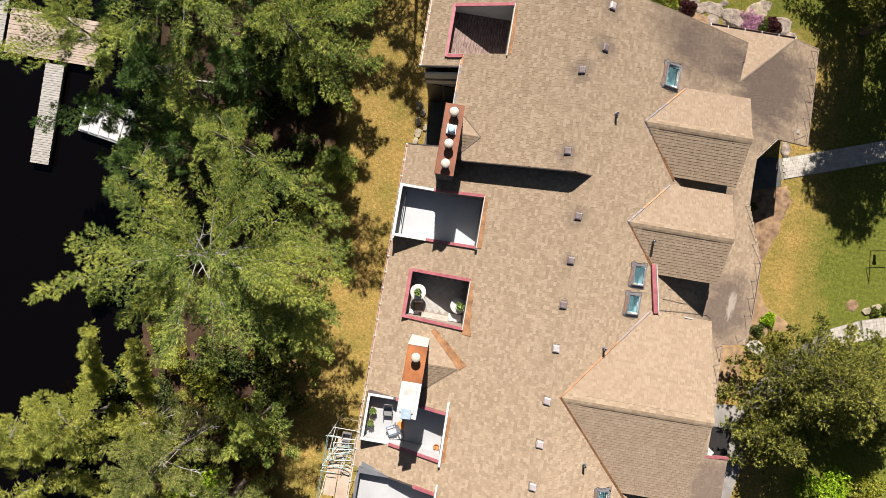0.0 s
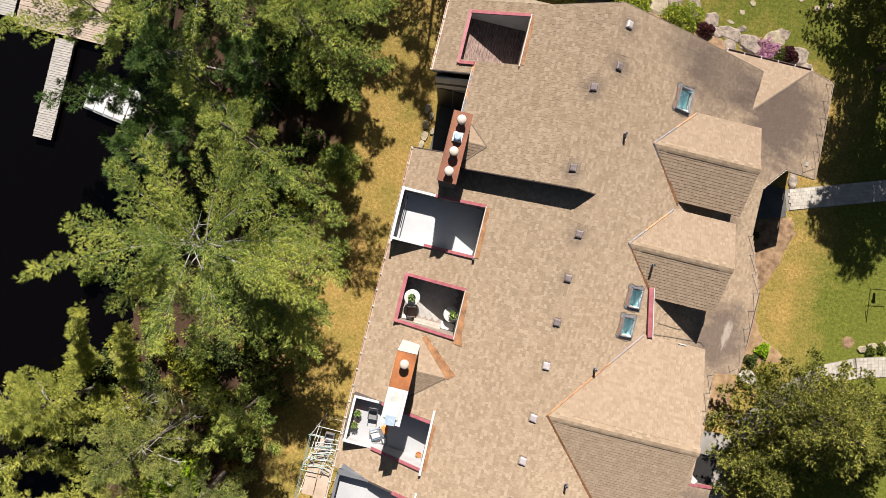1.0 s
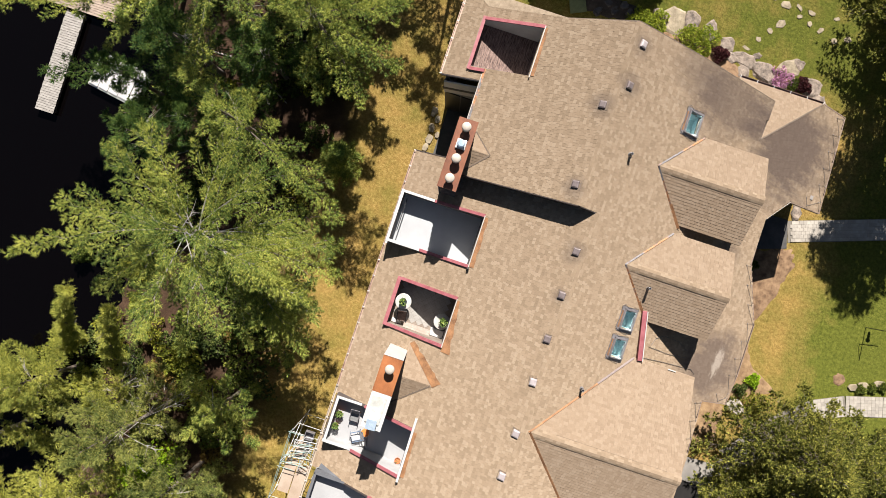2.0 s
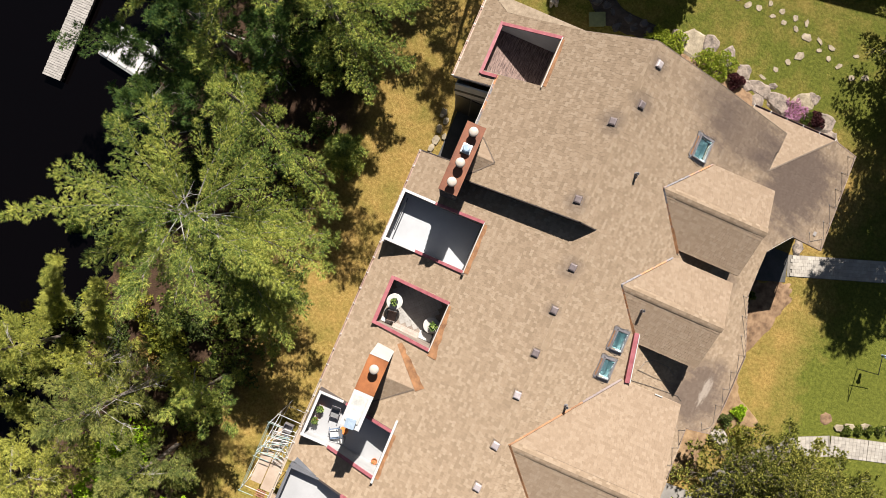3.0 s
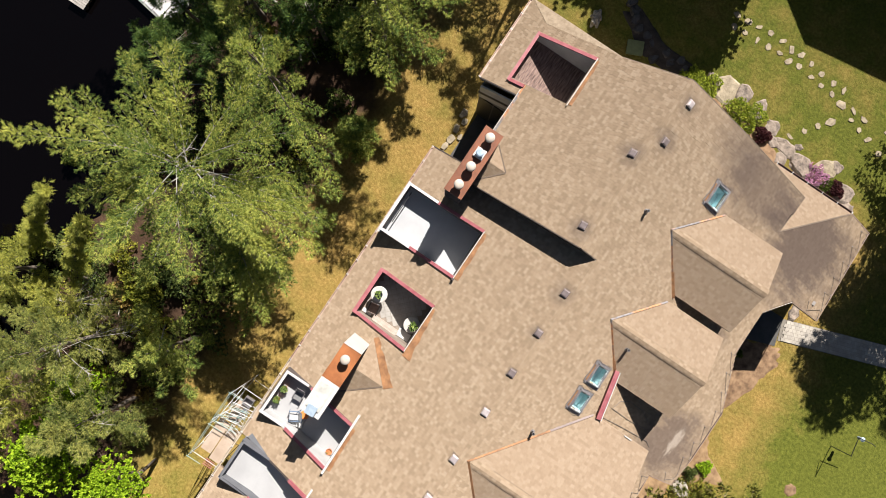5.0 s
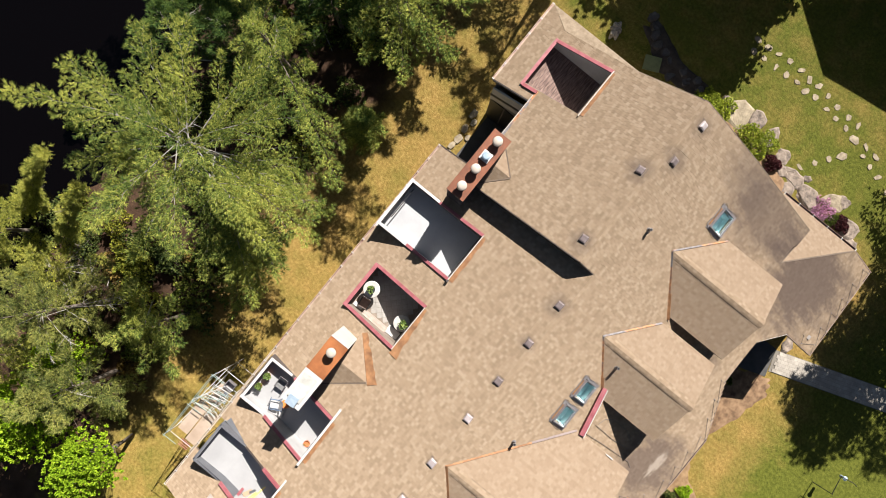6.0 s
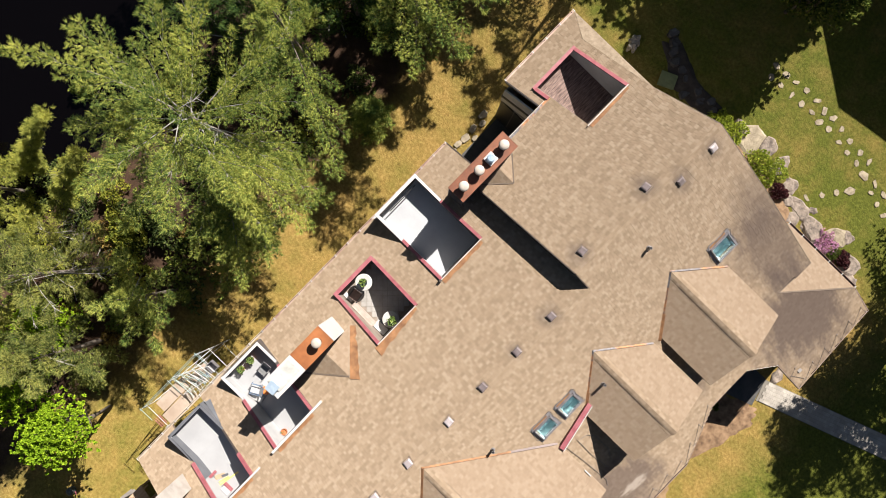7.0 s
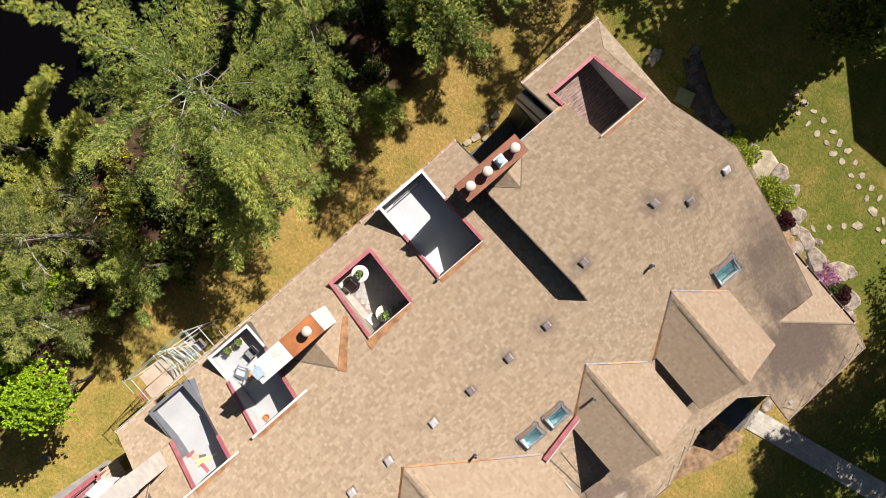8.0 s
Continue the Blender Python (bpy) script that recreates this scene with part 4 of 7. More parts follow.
part("felt_apron", Mesh().slab([(-2.3, -10.86), (-2.24, -10.62), (-1.1, -10.85)], lambda x, y: wl(x) + 0.04 + 0.3 * max(0, -0.9 - x) * max(0, -10.5 - y), 0.02), grey_felt, to, "grey felt apron beside the parapet")
part("parapet_end", Mesh().box(0.145, 0.27, -12.78, -12.55, level_o(0.2) + 0.02, level_o(0.2) + 0.4), cran, to, "red painted parapet end")
part("east_board", Mesh().beam((1.43, -13.46, wl(1.42) + 0.15), (1.43, -10.46, wl(1.42) + 0.15), 0.08, 0.16), white, to, "long white curb board")
tn = terrace(T_NORTH, wh, FN, dark_trim, grey_siding, 7.0, "roof terrace with a weathered red-brown plank deck",
             [(-1.45, 9.12, -1.45, 11.67, cran, 0.15, 7.1), (-1.4, 11.58, 1.3, 11.54, cran, 0.15, None), (-1.4, 9.17, -0.7, 9.17, cran, 0.15, None)], None, white, (0.0, 0.16, 0.12), -0.05)
plank = Mesh().box(-0.066, 0.066, -1.17, 1.17, 0, 0.025).data("plank", wood_deck)
for i in range(19):
    o = new("plank", plank)
    o.parent, o.location = tn, (-1.36 + 0.143 * i, 10.41, FN + 0.002)
for x, y in ((1.4, 0.46), (-2.56, 0.4)):
    f = wh if y > 5 else wl
    part("post", Mesh().box(x - 0.05, x + 0.05, y - 0.05, y + 0.05, f(x) - 0.2, f(x) + (0.95 if x < -2 else 0.25)), white if x < 0 else dark_trim, tw if y < 5 else tn)
# south terrace past the third chimney
ts = part("terrace", Mesh().box(-2.6, 1.4, -21.0, -19.3, 5.9, 6.1), wood_deck, house, "terrace with red and white rails")
for a, b, w in (((-1.85, -18.7, 6.5), (-1.74, -16.3, 6.5), 0.2), ((-1.74, -16.34, 6.5), (-1.5, -16.34, 6.5), 0.14), ((-1.52, -18.6, 6.3), (-1.5, -17.1, 6.3), 0.12)):
    part("cap_rail", Mesh().beam(a, b, w, 0.12), cran, ts, "cranberry red cap rail")
part("balcony_front", Mesh().box(-1.72, -1.64, -18.6, -16.4, 5.6, 6.44), cran, ts, "cranberry red balcony board")
part("balcony_top", Mesh().slab([(-1.45, -17.3), (-0.7, -17.1), (-1.0, -15.95), (-1.48, -16.4)], lambda x, y: 6.4, 0.5), white, ts, "white painted balcony top")
steps = thing("wooden_steps", "weathered tan wooden steps beside the house wall", "steps", "", (-1.55, -17.9, 0))
for k in range(5):
    part("tread", Mesh().box(-0.42 + 0.17 * k, -0.27 + 0.17 * k, -0.72, 0.72, 2.9 + 0.06 * k, 2.95 + 0.06 * k), pale_wood, steps, bevel=0.005)
for sy in (-0.66, 0.66):
    for sx in (-0.36, 0.4):
        part("post", Mesh().box(sx - 0.04, sx + 0.04, sy - 0.04, sy + 0.04, -0.05, 2.93 if sx < 0 else 3.13), pale_wood, steps)

# court between the wings: gallery on the north wall
court_siding = mottled("pale_court_siding", (0.5, 0.45, 0.4), (0.68, 0.62, 0.55), 1.5, 0.7)
band = Mesh().slab([(-2.38, 8.42), (-0.68, 8.42), (-0.68, 8.496), (-2.38, 8.496)], lambda x, y: wh(x) - 0.34, 0.95)
gal = part("court_wall", band, court_siding, house, "pale siding band under the rake in the court")
part("belt_trim", Mesh().slab([(-2.42, 8.4), (-0.68, 8.4), (-0.68, 8.496), (-2.42, 8.496)], lambda x, y: wh(x) - 1.3, 0.3), dark_trim, gal, "dark belt trim")
part("lower_siding", Mesh().slab([(-2.38, 8.42), (-0.68, 8.42), (-0.68, 8.496), (-2.38, 8.496)], lambda x, y: wh(x) - 1.61, 0.7), court_siding, gal)
# two black panels added below the siding to stand in for deep shade
for k in range(2):
    part("court_window", Mesh().slab([(-2.3 + 0.82 * k, 8.45), (-1.54 + 0.82 * k, 8.45), (-1.54 + 0.82 * k, 8.496), (-2.3 + 0.82 * k, 8.496)], lambda x, y: 4.1, 3.9), black_metal, gal, "black panel added for deep shade on the court wall")
part("drip_edge", Mesh().beam((11.3, -1.02, 7.84), (11.66, -1.02, 7.84), 0.04, 0.05), white, house, "white drip edge")
ragged_strip(WIDE[0], WIDE[1], 0.26, 0.42, (1, 1.04, 0), wl, 91, rust_strip, house, "wide torn rust-orange flashing beside the saddle")

# ---- things on the terraces ----
plaster = mottled("off_white_table_top", (0.36, 0.34, 0.31), (0.47, 0.45, 0.42), 3.0, 0.5)
leaf_green = material("potted_leaf", (0.12, 0.17, 0.03), 0.6)
n = Nodes(leaf_green)
n.color(n.ramp(n.island(), [(0.0, (0.05, 0.09, 0.015)), (0.6, (0.1, 0.16, 0.03)), (1.0, (0.2, 0.25, 0.05))]))
terracotta = mottled("terracotta", (0.33, 0.11, 0.04), (0.5, 0.19, 0.075), 6.0, 0.8)
orange_plastic = mottled("orange_plastic", (0.55, 0.17, 0.04), (0.66, 0.24, 0.07), 6.0, 0.4)
dark_pot = mottled("dark_glazed_pot", (0.02, 0.03, 0.03), (0.05, 0.06, 0.06), 6.0, 0.35)
brown_fabric = mottled("brown_chair_fabric", (0.13, 0.09, 0.07), (0.25, 0.18, 0.145), 6.0, 0.85)
white_sling = mottled("white_chair_sling", (0.34, 0.34, 0.34), (0.46, 0.46, 0.46), 8.0, 0.7)
grey_sling = mottled("grey_chair_sling", (0.12, 0.125, 0.125), (0.2, 0.2, 0.2), 8.0, 0.7)
blue_frame = material("blue_grey_tube", (0.16, 0.22, 0.32), 0.4, 0.5)


def leaves(count, radius, height, size, seed, narrow=0.4):
    """A loose mound of blade-like leaves."""
    r = random.Random(seed)
    m = Mesh()
    for _ in range(count):
        a, d = r.random() * 6.283, radius * math.sqrt(r.random())
        c = Vector((d * math.cos(a), d * math.sin(a), height * (0.25 + 0.75 * r.random()) * (1 - 0.5 * (d / radius) ** 2)))
        out = Vector((math.cos(a) + r.uniform(-0.8, 0.8), math.sin(a) + r.uniform(-0.8, 0.8), r.uniform(-0.1, 0.9))).normalized()
        side = out.cross(Vector((r.uniform(-0.5, 0.5), r.uniform(-0.5, 0.5), 1))).normalized()
        s = size * r.uniform(0.6, 1.3)
        up = Vector((0, 0, 0.12 * s))
        m.add([c - out * s * 0.5, c + side * s * narrow * 0.5 + up, c + out * s * 0.5, c - side * s * narrow * 0.5 + up], [(0, 1, 2, 3)])
    return m


def round_table(x, y, z):
    t = thing("round_table", "round off-white patio table beside a red rail", "table", "patio tables", (x, y, z))
    part("tabletop", Mesh().lathe([(0.36, 0.68), (0.38, 0.69), (0.38, 0.71), (0.36, 0.72), (0.02, 0.72)], sides=32), plaster, t)
    part("pedestal", Mesh().lathe([(0.06, 0.03), (0.045, 0.1), (0.045, 0.66), (0.09, 0.68)], sides=14), black_metal, t)
    for k in range(3):
        a = radians(120 * k)
        part("foot", Mesh().beam((0, 0, 0.04), (0.3 * math.cos(a), 0.3 * math.sin(a), 0.02), 0.05, 0.03), black_metal, t)
    return t


def potted_plant(x, y, z, r, h, mat, label, seed, count=60, spread=1.0, size=0.16):
    p = thing("potted_plant", label, "potted plant", "", (x, y, z))
    pot = Mesh().lathe([(r * 0.72, 0.0), (r, h), (r * 1.06, h), (r * 1.06, h + 0.03), (r * 0.9, h + 0.03), (r * 0.88, h - 0.03), (0.02, h - 0.03)], sides=20)
    part("pot", pot, mat, p)
    lv = leaves(count, r * spread, 0.25, size, seed)
    lv.v = [(a, b, c + h) for a, b, c in lv.v]
    part("foliage", lv, leaf_green, p)
    return p


def terrace_chair(x, y, z, turn, seat_mat, frame_mat, label, recline=25.0, size=0.8):
    c = thing("lounge_chair", label, "chair", "", (x, y, z), turn)
    c.scale = (size, size, size)
    rc = radians(recline)
    by, bz = 0.26, 0.4
    ty, tz = by + 0.62 * math.sin(rc), bz + 0.62 * math.cos(rc)
    part("seat", Mesh().box(-0.25, 0.25, -0.28, 0.26, 0.37, 0.4), seat_mat, c, bevel=0.01)
    part("backrest", Mesh().beam((0, by, bz), (0, ty, tz), 0.5, 0.03, (0, 1, 0)), seat_mat, c, bevel=0.01)
    for s in (-1, 1):
        part("armrest", Mesh().tube([(s * 0.29, -0.27, 0.6), (s * 0.29, 0.2, 0.62), (s * 0.28, by + 0.15, 0.66)], 0.022, 8), frame_mat, c)
        part("leg", Mesh().tube([(s * 0.29, -0.27, 0.6), (s * 0.29, -0.33, 0.0)], 0.016, 8), frame_mat, c)
        part("leg", Mesh().tube([(s * 0.29, 0.2, 0.62), (s * 0.29, 0.34, 0.0)], 0.016, 8), frame_mat, c)
        part("side_tube", Mesh().tube([(s * 0.265, -0.28, 0.385), (s * 0.265, by, bz), (s * 0.265, ty, tz)], 0.016, 8), frame_mat, c)
    part("crossbar", Mesh().tube([(-0.265, ty, tz), (0.265, ty, tz)], 0.016, 8), frame_mat, c)
    part("crossbar", Mesh().tube([(-0.265, -0.28, 0.385), (0.265, -0.28, 0.385)], 0.016, 8), frame_mat, c)
    return c


FT += 0.014
round_table(-0.93, -2.02, FT)
round_table(1.08, -2.36, FT)
potted_plant(-0.93, -2.02, FT + 0.72, 0.17, 0.22, dark_pot, "dark glazed pot with yellow-green leaves on a table", 3, 46, 0.95, 0.15)
potted_plant(1.16, -2.34, FT + 0.72, 0.16, 0.2, dark_pot, "dark glazed pot with long green leaves on a table", 4, 50, 1.1, 0.2)
terrace_chair(-0.8, -2.75, FT, 8, brown_fabric, black_metal, "brown fabric garden chair pushed under a patio table", 12)
box = thing("storage_box", "small white storage box on the tiled terrace", "box", "", (1.02, -2.98, FT - 0.012), 0)
part("body", Mesh().box(-0.3, 0.3, -0.16, 0.16, 0, 0.36), white, box, bevel=0.01)
part("lid", Mesh().box(-0.32, 0.32, -0.18, 0.18, 0.362, 0.4), white, box, bevel=0.01)
bench_wood = mottled("pinkish_planter_wood", (0.3, 0.24, 0.2), (0.45, 0.385, 0.335), 3.0, 0.8)
planter = thing("planter_bench", "pinkish wooden planter bench along the red rail", "planter", "", (0.02, -3.03, FT - 0.012), -1)
for k in range(2):
    part("slat", Mesh().box(-0.62, 0.7, -0.15 + 0.105 * k, -0.05 + 0.105 * k, 0.62, 0.65), bench_wood, planter, bevel=0.005)
for k in range(2):
    part("side", Mesh().box(-0.62 + 1.28 * k, -0.58 + 1.28 * k, -0.15, 0.055, 0, 0.618), bench_wood, planter)
part("front", Mesh().box(-0.578, 0.658, 0.02, 0.05, 0.02, 0.615), bench_wood, planter)
rail_towel = thing("folded_mat", "white folded mat leaning at the red rail", "mat", "", (-0.72, -3.06, FT - 0.012))
part("mat", Mesh().box(-0.5, -0.02, -0.1, 0.1, 0, 0.05), white, rail_towel, bevel=0.02)

terrace_chair(-1.42, -8.0, FC, 4, grey_sling, lead_grey, "grey sling lounge chair on the pale terrace", 30, 0.72)
terrace_chair(-1.08, -8.85, FC, -60, white_sling, blue_frame, "white sling lounge chair with a blue-grey frame", 30, 0.76)
potted_plant(-2.14, -8.1, FC, 0.13, 0.22, terracotta, "bushy green plant in a terracotta pot", 5, 150, 1.3, 0.1)
potted_plant(-2.15, -8.7, FC, 0.13, 0.22, terracotta, "bushy green plant in a terracotta pot", 6, 150, 1.3, 0.1)
potted_plant(1.16, -9.18, level_c(1.0), 0.14, 0.2, terracotta, "small terracotta pot in the terrace corner", 7, 10, 0.8, 0.08)
side = thing("side_table", "round orange side table between lounge chairs", "table", "", (-0.7, -8.52, FC))
part("tabletop", Mesh().lathe([(0.19, 0.42), (0.2, 0.44), (0.18, 0.455), (0.02, 0.455)], sides=24), orange_plastic, side)
part("stem", Mesh().lathe([(0.14, 0.0), (0.06, 0.06), (0.05, 0.4), (0.17, 0.42)], sides=18), orange_plastic, side)
cushion = thing("cushion", "small white cushion on the terrace floor", "cushion", "", (-0.66, -9.12, FC), 20)
part("pad", Mesh().box(-0.16, 0.16, -0.16, 0.16, 0, 0.1), white, cushion, bevel=0.035)

tarp_mat = mottled("creased_plastic_sheet", (0.33, 0.33, 0.3), (0.52, 0.51, 0.48), 3.0, 0.35)
sheet_m = Mesh()
R = random.Random(12)
nx, ny = 10, 16
for j in range(ny + 1):
    for i in range(nx + 1):
        u, v = i / nx, j / ny
        sheet_m.v.append((-0.78 + 0.62 * u, -6.95 + 1.15 * v, 9.83 + 0.02 + 0.05 * abs(noise.noise(Vector((u * 4, v * 5, 1)))) + 0.03 * math.exp(-((u - 0.6 + 0.5 * (v - 0.4)) * 9) ** 2)))
sheet_m.f = [(j * (nx + 1) + i, j * (nx + 1) + i + 1, (j + 1) * (nx + 1) + i + 1, (j + 1) * (nx + 1) + i) for j in range(ny) for i in range(nx)]
tarp = part("plastic_sheet", sheet_m, tarp_mat, None, "", smooth=True)
tagged(tarp, "creased clear plastic sheet lying on a white chimney top", "plastic sheet")
crate = thing("metal_box", "open blue-grey metal box at the chimney end", "box", "", (-0.46, -6.95, 9.805), 4)
part("body", Mesh().box(-0.2, 0.2, -0.2, 0.2, 0, 0.28), bluish, crate, bevel=0.012)
part("lid", Mesh().box(-0.215, 0.215, -0.215, 0.215, 0.282, 0.31), bluish, crate, "pale blue lid", bevel=0.008)

# boards and materials on the terrace being worked on
yellow = mottled("yellow_straightedge", (0.6, 0.5, 0.12), (0.72, 0.62, 0.2), 4.0, 0.5)
for k, (x, y, l, w, turn, mat, lab) in enumerate([(0.85, -12.3, 1.0, 0.07, 80, yellow, "long yellow straightedge"), (0.5, -12.55, 0.45, 0.2, 62, pale_wood, "short pale wooden board"), (0.72, -12.5, 0.5, 0.08, 75, yellow, "yellow timber batten"), (0.62, -12.35, 0.3, 0.1, 62, grey_felt, "offcut of grey roofing felt")]):
    b = thing("board", lab + " lying on the white terrace floor", "board", "", (x, y, level_o(x) + 0.012), turn)
    part("plank", Mesh().box(-l / 2, l / 2, -w / 2, w / 2, 0, 0.03), mat, b, bevel=0.005)
wbox = thing("trim_box", "white box with a red edge at the terrace curb", "box", "", (1.0, -12.6, level_o(1.3) + 0.003), 0)
part("body", Mesh().box(-0.1, 0.3, -0.16, 0.08, 0, 0.22), white, wbox, bevel=0.01)
part("edge", Mesh().box(-0.16, 0.3, 0.084, 0.15, 0, 0.24), cran, wbox, "red edge board", bevel=0.01)

# ---- scaffold against the west eave ----
steel = mottled("galvanised_scaffold_tube", (0.34, 0.34, 0.33), (0.52, 0.52, 0.5), 5.0, 0.5, 0.2)
green_tube = mottled("green_painted_tube", (0.16, 0.24, 0.22), (0.28, 0.37, 0.34), 5.0, 0.5, 0.3)
ply = mottled("pale_plywood", (0.3, 0.225, 0.165), (0.42, 0.335, 0.265), 1.4, 0.8)
scaf = thing("scaffold", "galvanised tube scaffold with plywood platforms beside the eave", "scaffold", "", (0, 0, 0))
for y in (-13.3, -11.6, -9.95):
    for x in (-4.2, -2.85):
        part("standard", Mesh().tube([(x, y, ground_height(x, y)), (x, y, 5.3 if x < -3 else 5.0)], 0.02, 8), steel, scaf)
    for z in (1.2, 3.2, 4.75):
        part("transom", Mesh().tube([(-4.25, y, z), (-2.8, y, z)], 0.016, 8), steel, scaf)
for y in (-13.4, -11.6, -9.85):
    part("transom", Mesh().tube([(-4.28, y, 5.25), (-3.5, y, 5.22)], 0.016, 8), green_tube, scaf)
for z, x in ((4.75, -4.2), (5.25, -4.2), (4.75, -2.85)):
    part("ledger", Mesh().tube([(x, -13.45, z), (x, -9.8, z)], 0.016, 8), green_tube if x < -3 else steel, scaf)
for y0, y1 in ((-13.3, -11.6), (-11.6, -9.95)):
    for z0, z1 in ((0.4, 2.2), (2.2, 4.0)):
        part("brace", Mesh().tube([(-4.2, y0, z0), (-4.2, y1, z1)], 0.016, 6), steel, scaf)
        part("brace", Mesh().tube([(-4.2, y1, z0), (-4.2, y0, z1)], 0.016, 6), steel, scaf)
for x0, x1, y0, y1 in ((-3.98, -3.42, -12.9, -11.2), (-3.38, -2.8, -13.1, -11.35), (-3.7, -3.1, -11.1, -10.0)):
    part("platform", Mesh().box(x0, x1, y0, y1, 4.79, 4.835), ply, scaf, "pale plywood platform", bevel=0.006)
for k, (a, b) in enumerate([((-4.2, -11.30, 5.3), (-3.4, -9.88, 5.1)), ((-4.1, -10.99, 5.3), (-3.2, -10.56, 5.25)), ((-3.3, -11.55, 5.2), (-3.0, -10.37, 5.2)), ((-4.2, -11.30, 5.35), (-2.9, -11.24, 5.35)), ((-3.9, -10.74, 5.2), (-2.9, -10.43, 5.2)), ((-3.6, -10.31, 5.15), (-3.0, -10.19, 5.15)), ((-3.42, -9.89, 5.1), (-3.0, -9.87, 5.1))]):
    part("loose_tube", Mesh().tube([a, b], 0.019, 8), green_tube if k % 2 else steel, scaf, "pale green tube" if k % 2 else "")
for k in range(6):
    y = -11.5 + 0.2 * k
    part("ladder_rung", Mesh().tube([(-3.3, y, 5.0), (-2.85, y - 0.15, 5.0)], 0.018, 6), steel, scaf)
part("ladder_rail", Mesh().tube([(-3.3, -11.6, 5.0), (-3.3, -10.3, 5.0)], 0.019, 8), steel, scaf)
for k, (fx, fy, ft) in enumerate([(-3.55, -11.15, 12), (-3.45, -10.85, 9), (-3.5, -10.55, 14), (-3.3, -10.25, 8)]):
    m = Matrix.Translation((fx, fy, 5.0 + 0.05 * k)) @ Matrix.Rotation(radians(ft), 4, "Z")
    fr = Mesh()
    for y in (-0.16, 0.16):
        fr.tube([m @ Vector((-0.55, y, 0)), m @ Vector((0.55, y, 0.02))], 0.018, 7)
    for x in (-0.55, -0.2, 0.2, 0.55):
        fr.tube([m @ Vector((x, -0.16, 0)), m @ Vector((x, 0.16, 0))], 0.014, 6)
    part("stacked_frame", fr, steel if k % 2 else green_tube, scaf, "scaffold end frame lying on the platform")
part("tool_crate", Mesh().box(-3.5, -3.05, -10.02, -9.62, 4.8, 4.84).box(-3.5, -3.47, -10.02, -9.62, 4.84, 5.1).box(-3.08, -3.05, -10.02, -9.62, 4.84, 5.1).box(-3.47, -3.08, -10.02, -9.99, 4.84, 5.1).box(-3.47, -3.08, -9.65, -9.62, 4.84, 5.1), lead_grey, scaf, "open grey metal crate")
for k in range(4):
    y = -13.5 + 0.1 * k
    part("rung", Mesh().tube([(-3.5, y, 4.8), (-3.0, y, 4.8)], 0.018, 6), cran, scaf, "red painted bar")
for k in range(4):
    y = -10.6 + 0.12 * k
    part("rung", Mesh().tube([(-3.3, y, 4.92), (-2.95, y, 4.92)], 0.02, 6), blue_frame, scaf, "blue bar")

# ---- garden and shore ----
def stone(name, x, y, z, rx, ry, h, mat, label, category, group, seed, turn=0.0, flat=False):
    """An angular stone: the hull of a few points, flat-topped and sunk a little in the ground."""
    r = random.Random(seed)
    bm = bmesh.new()
    n = r.choice((5, 6, 6, 7)) if flat else r.choice((6, 7, 8))
    tx, ty = (0, 0) if flat else (r.uniform(-0.25, 0.25), r.uniform(-0.25, 0.25))
    for k in range(n):
        a = 2 * math.pi * (k + r.uniform(-0.3, 0.3)) / n
        d = r.uniform(0.82, 1.12)
        c, s = d * math.cos(a), d * math.sin(a)
        c, s = c / max(abs(c), abs(s), 0.75) ** 0.5, s / max(abs(c), abs(s), 0.75) ** 0.5
        f = 0.94 if flat else r.uniform(0.66, 0.88)
        bm.verts.new((c * rx, s * ry, -0.15 * h))
        bm.verts.new((c * rx * 1.03, s * ry * 1.03, h * (0.75 if flat else r.uniform(0.3, 0.6))))
        bm.verts.new((c * rx * f, s * ry * f, h * (1 + tx * c + ty * s)))
    hull = bmesh.ops.convex_hull(bm, input=bm.verts[:])
    loose = [v for v in bm.verts if not v.link_faces]
    bmesh.ops.delete(bm, geom=loose, context="VERTS")
    bmesh.ops.recalc_face_normals(bm, faces=bm.faces)
    bmesh.ops.bevel(bm, geom=bm.edges[:], offset=0.012 if flat else 0.018, segments=1, affect="EDGES")
    if not flat:
        bmesh.ops.triangulate(bm, faces=bm.faces[:])
        for _ in range(2):
            bmesh.ops.subdivide_edges(bm, edges=[e for e in bm.edges if e.calc_length() > 0.12], cuts=1, use_grid_fill=True)
            for v in bm.verts:
                p = v.co * 5.0 + Vector((seed, 0, 0))
                v.co += Vector((noise.noise(p), noise.noise(p + Vector((7, 0, 0))), 0.9 * noise.noise(p + Vector((0, 9, 0))))) * 0.032
    me = bpy.data.meshes.new(name)
    bm.to_mesh(me)
    bm.free()
    me.materials.append(mat)
    ob = new(name, me)
    ob.matrix_basis = pose(x, y, z, 0, 0, turn)
    return tagged(ob, label, category, group)


pale_stone = mottled("pale_limestone", (0.15, 0.12, 0.08), (0.335, 0.28, 0.195), 3.0, 0.88, 0, 0.8, 16)
pink_stone = mottled("pinkish_granite", (0.075, 0.06, 0.05), (0.29, 0.232, 0.185), 3.2, 0.9, 0, 1.0, 14)
wet_stone = mottled("dark_wet_stone", (0.022, 0.02, 0.019), (0.066, 0.058, 0.053), 2.5, 0.4, 0, 0.6, 25)
R = random.Random(5)
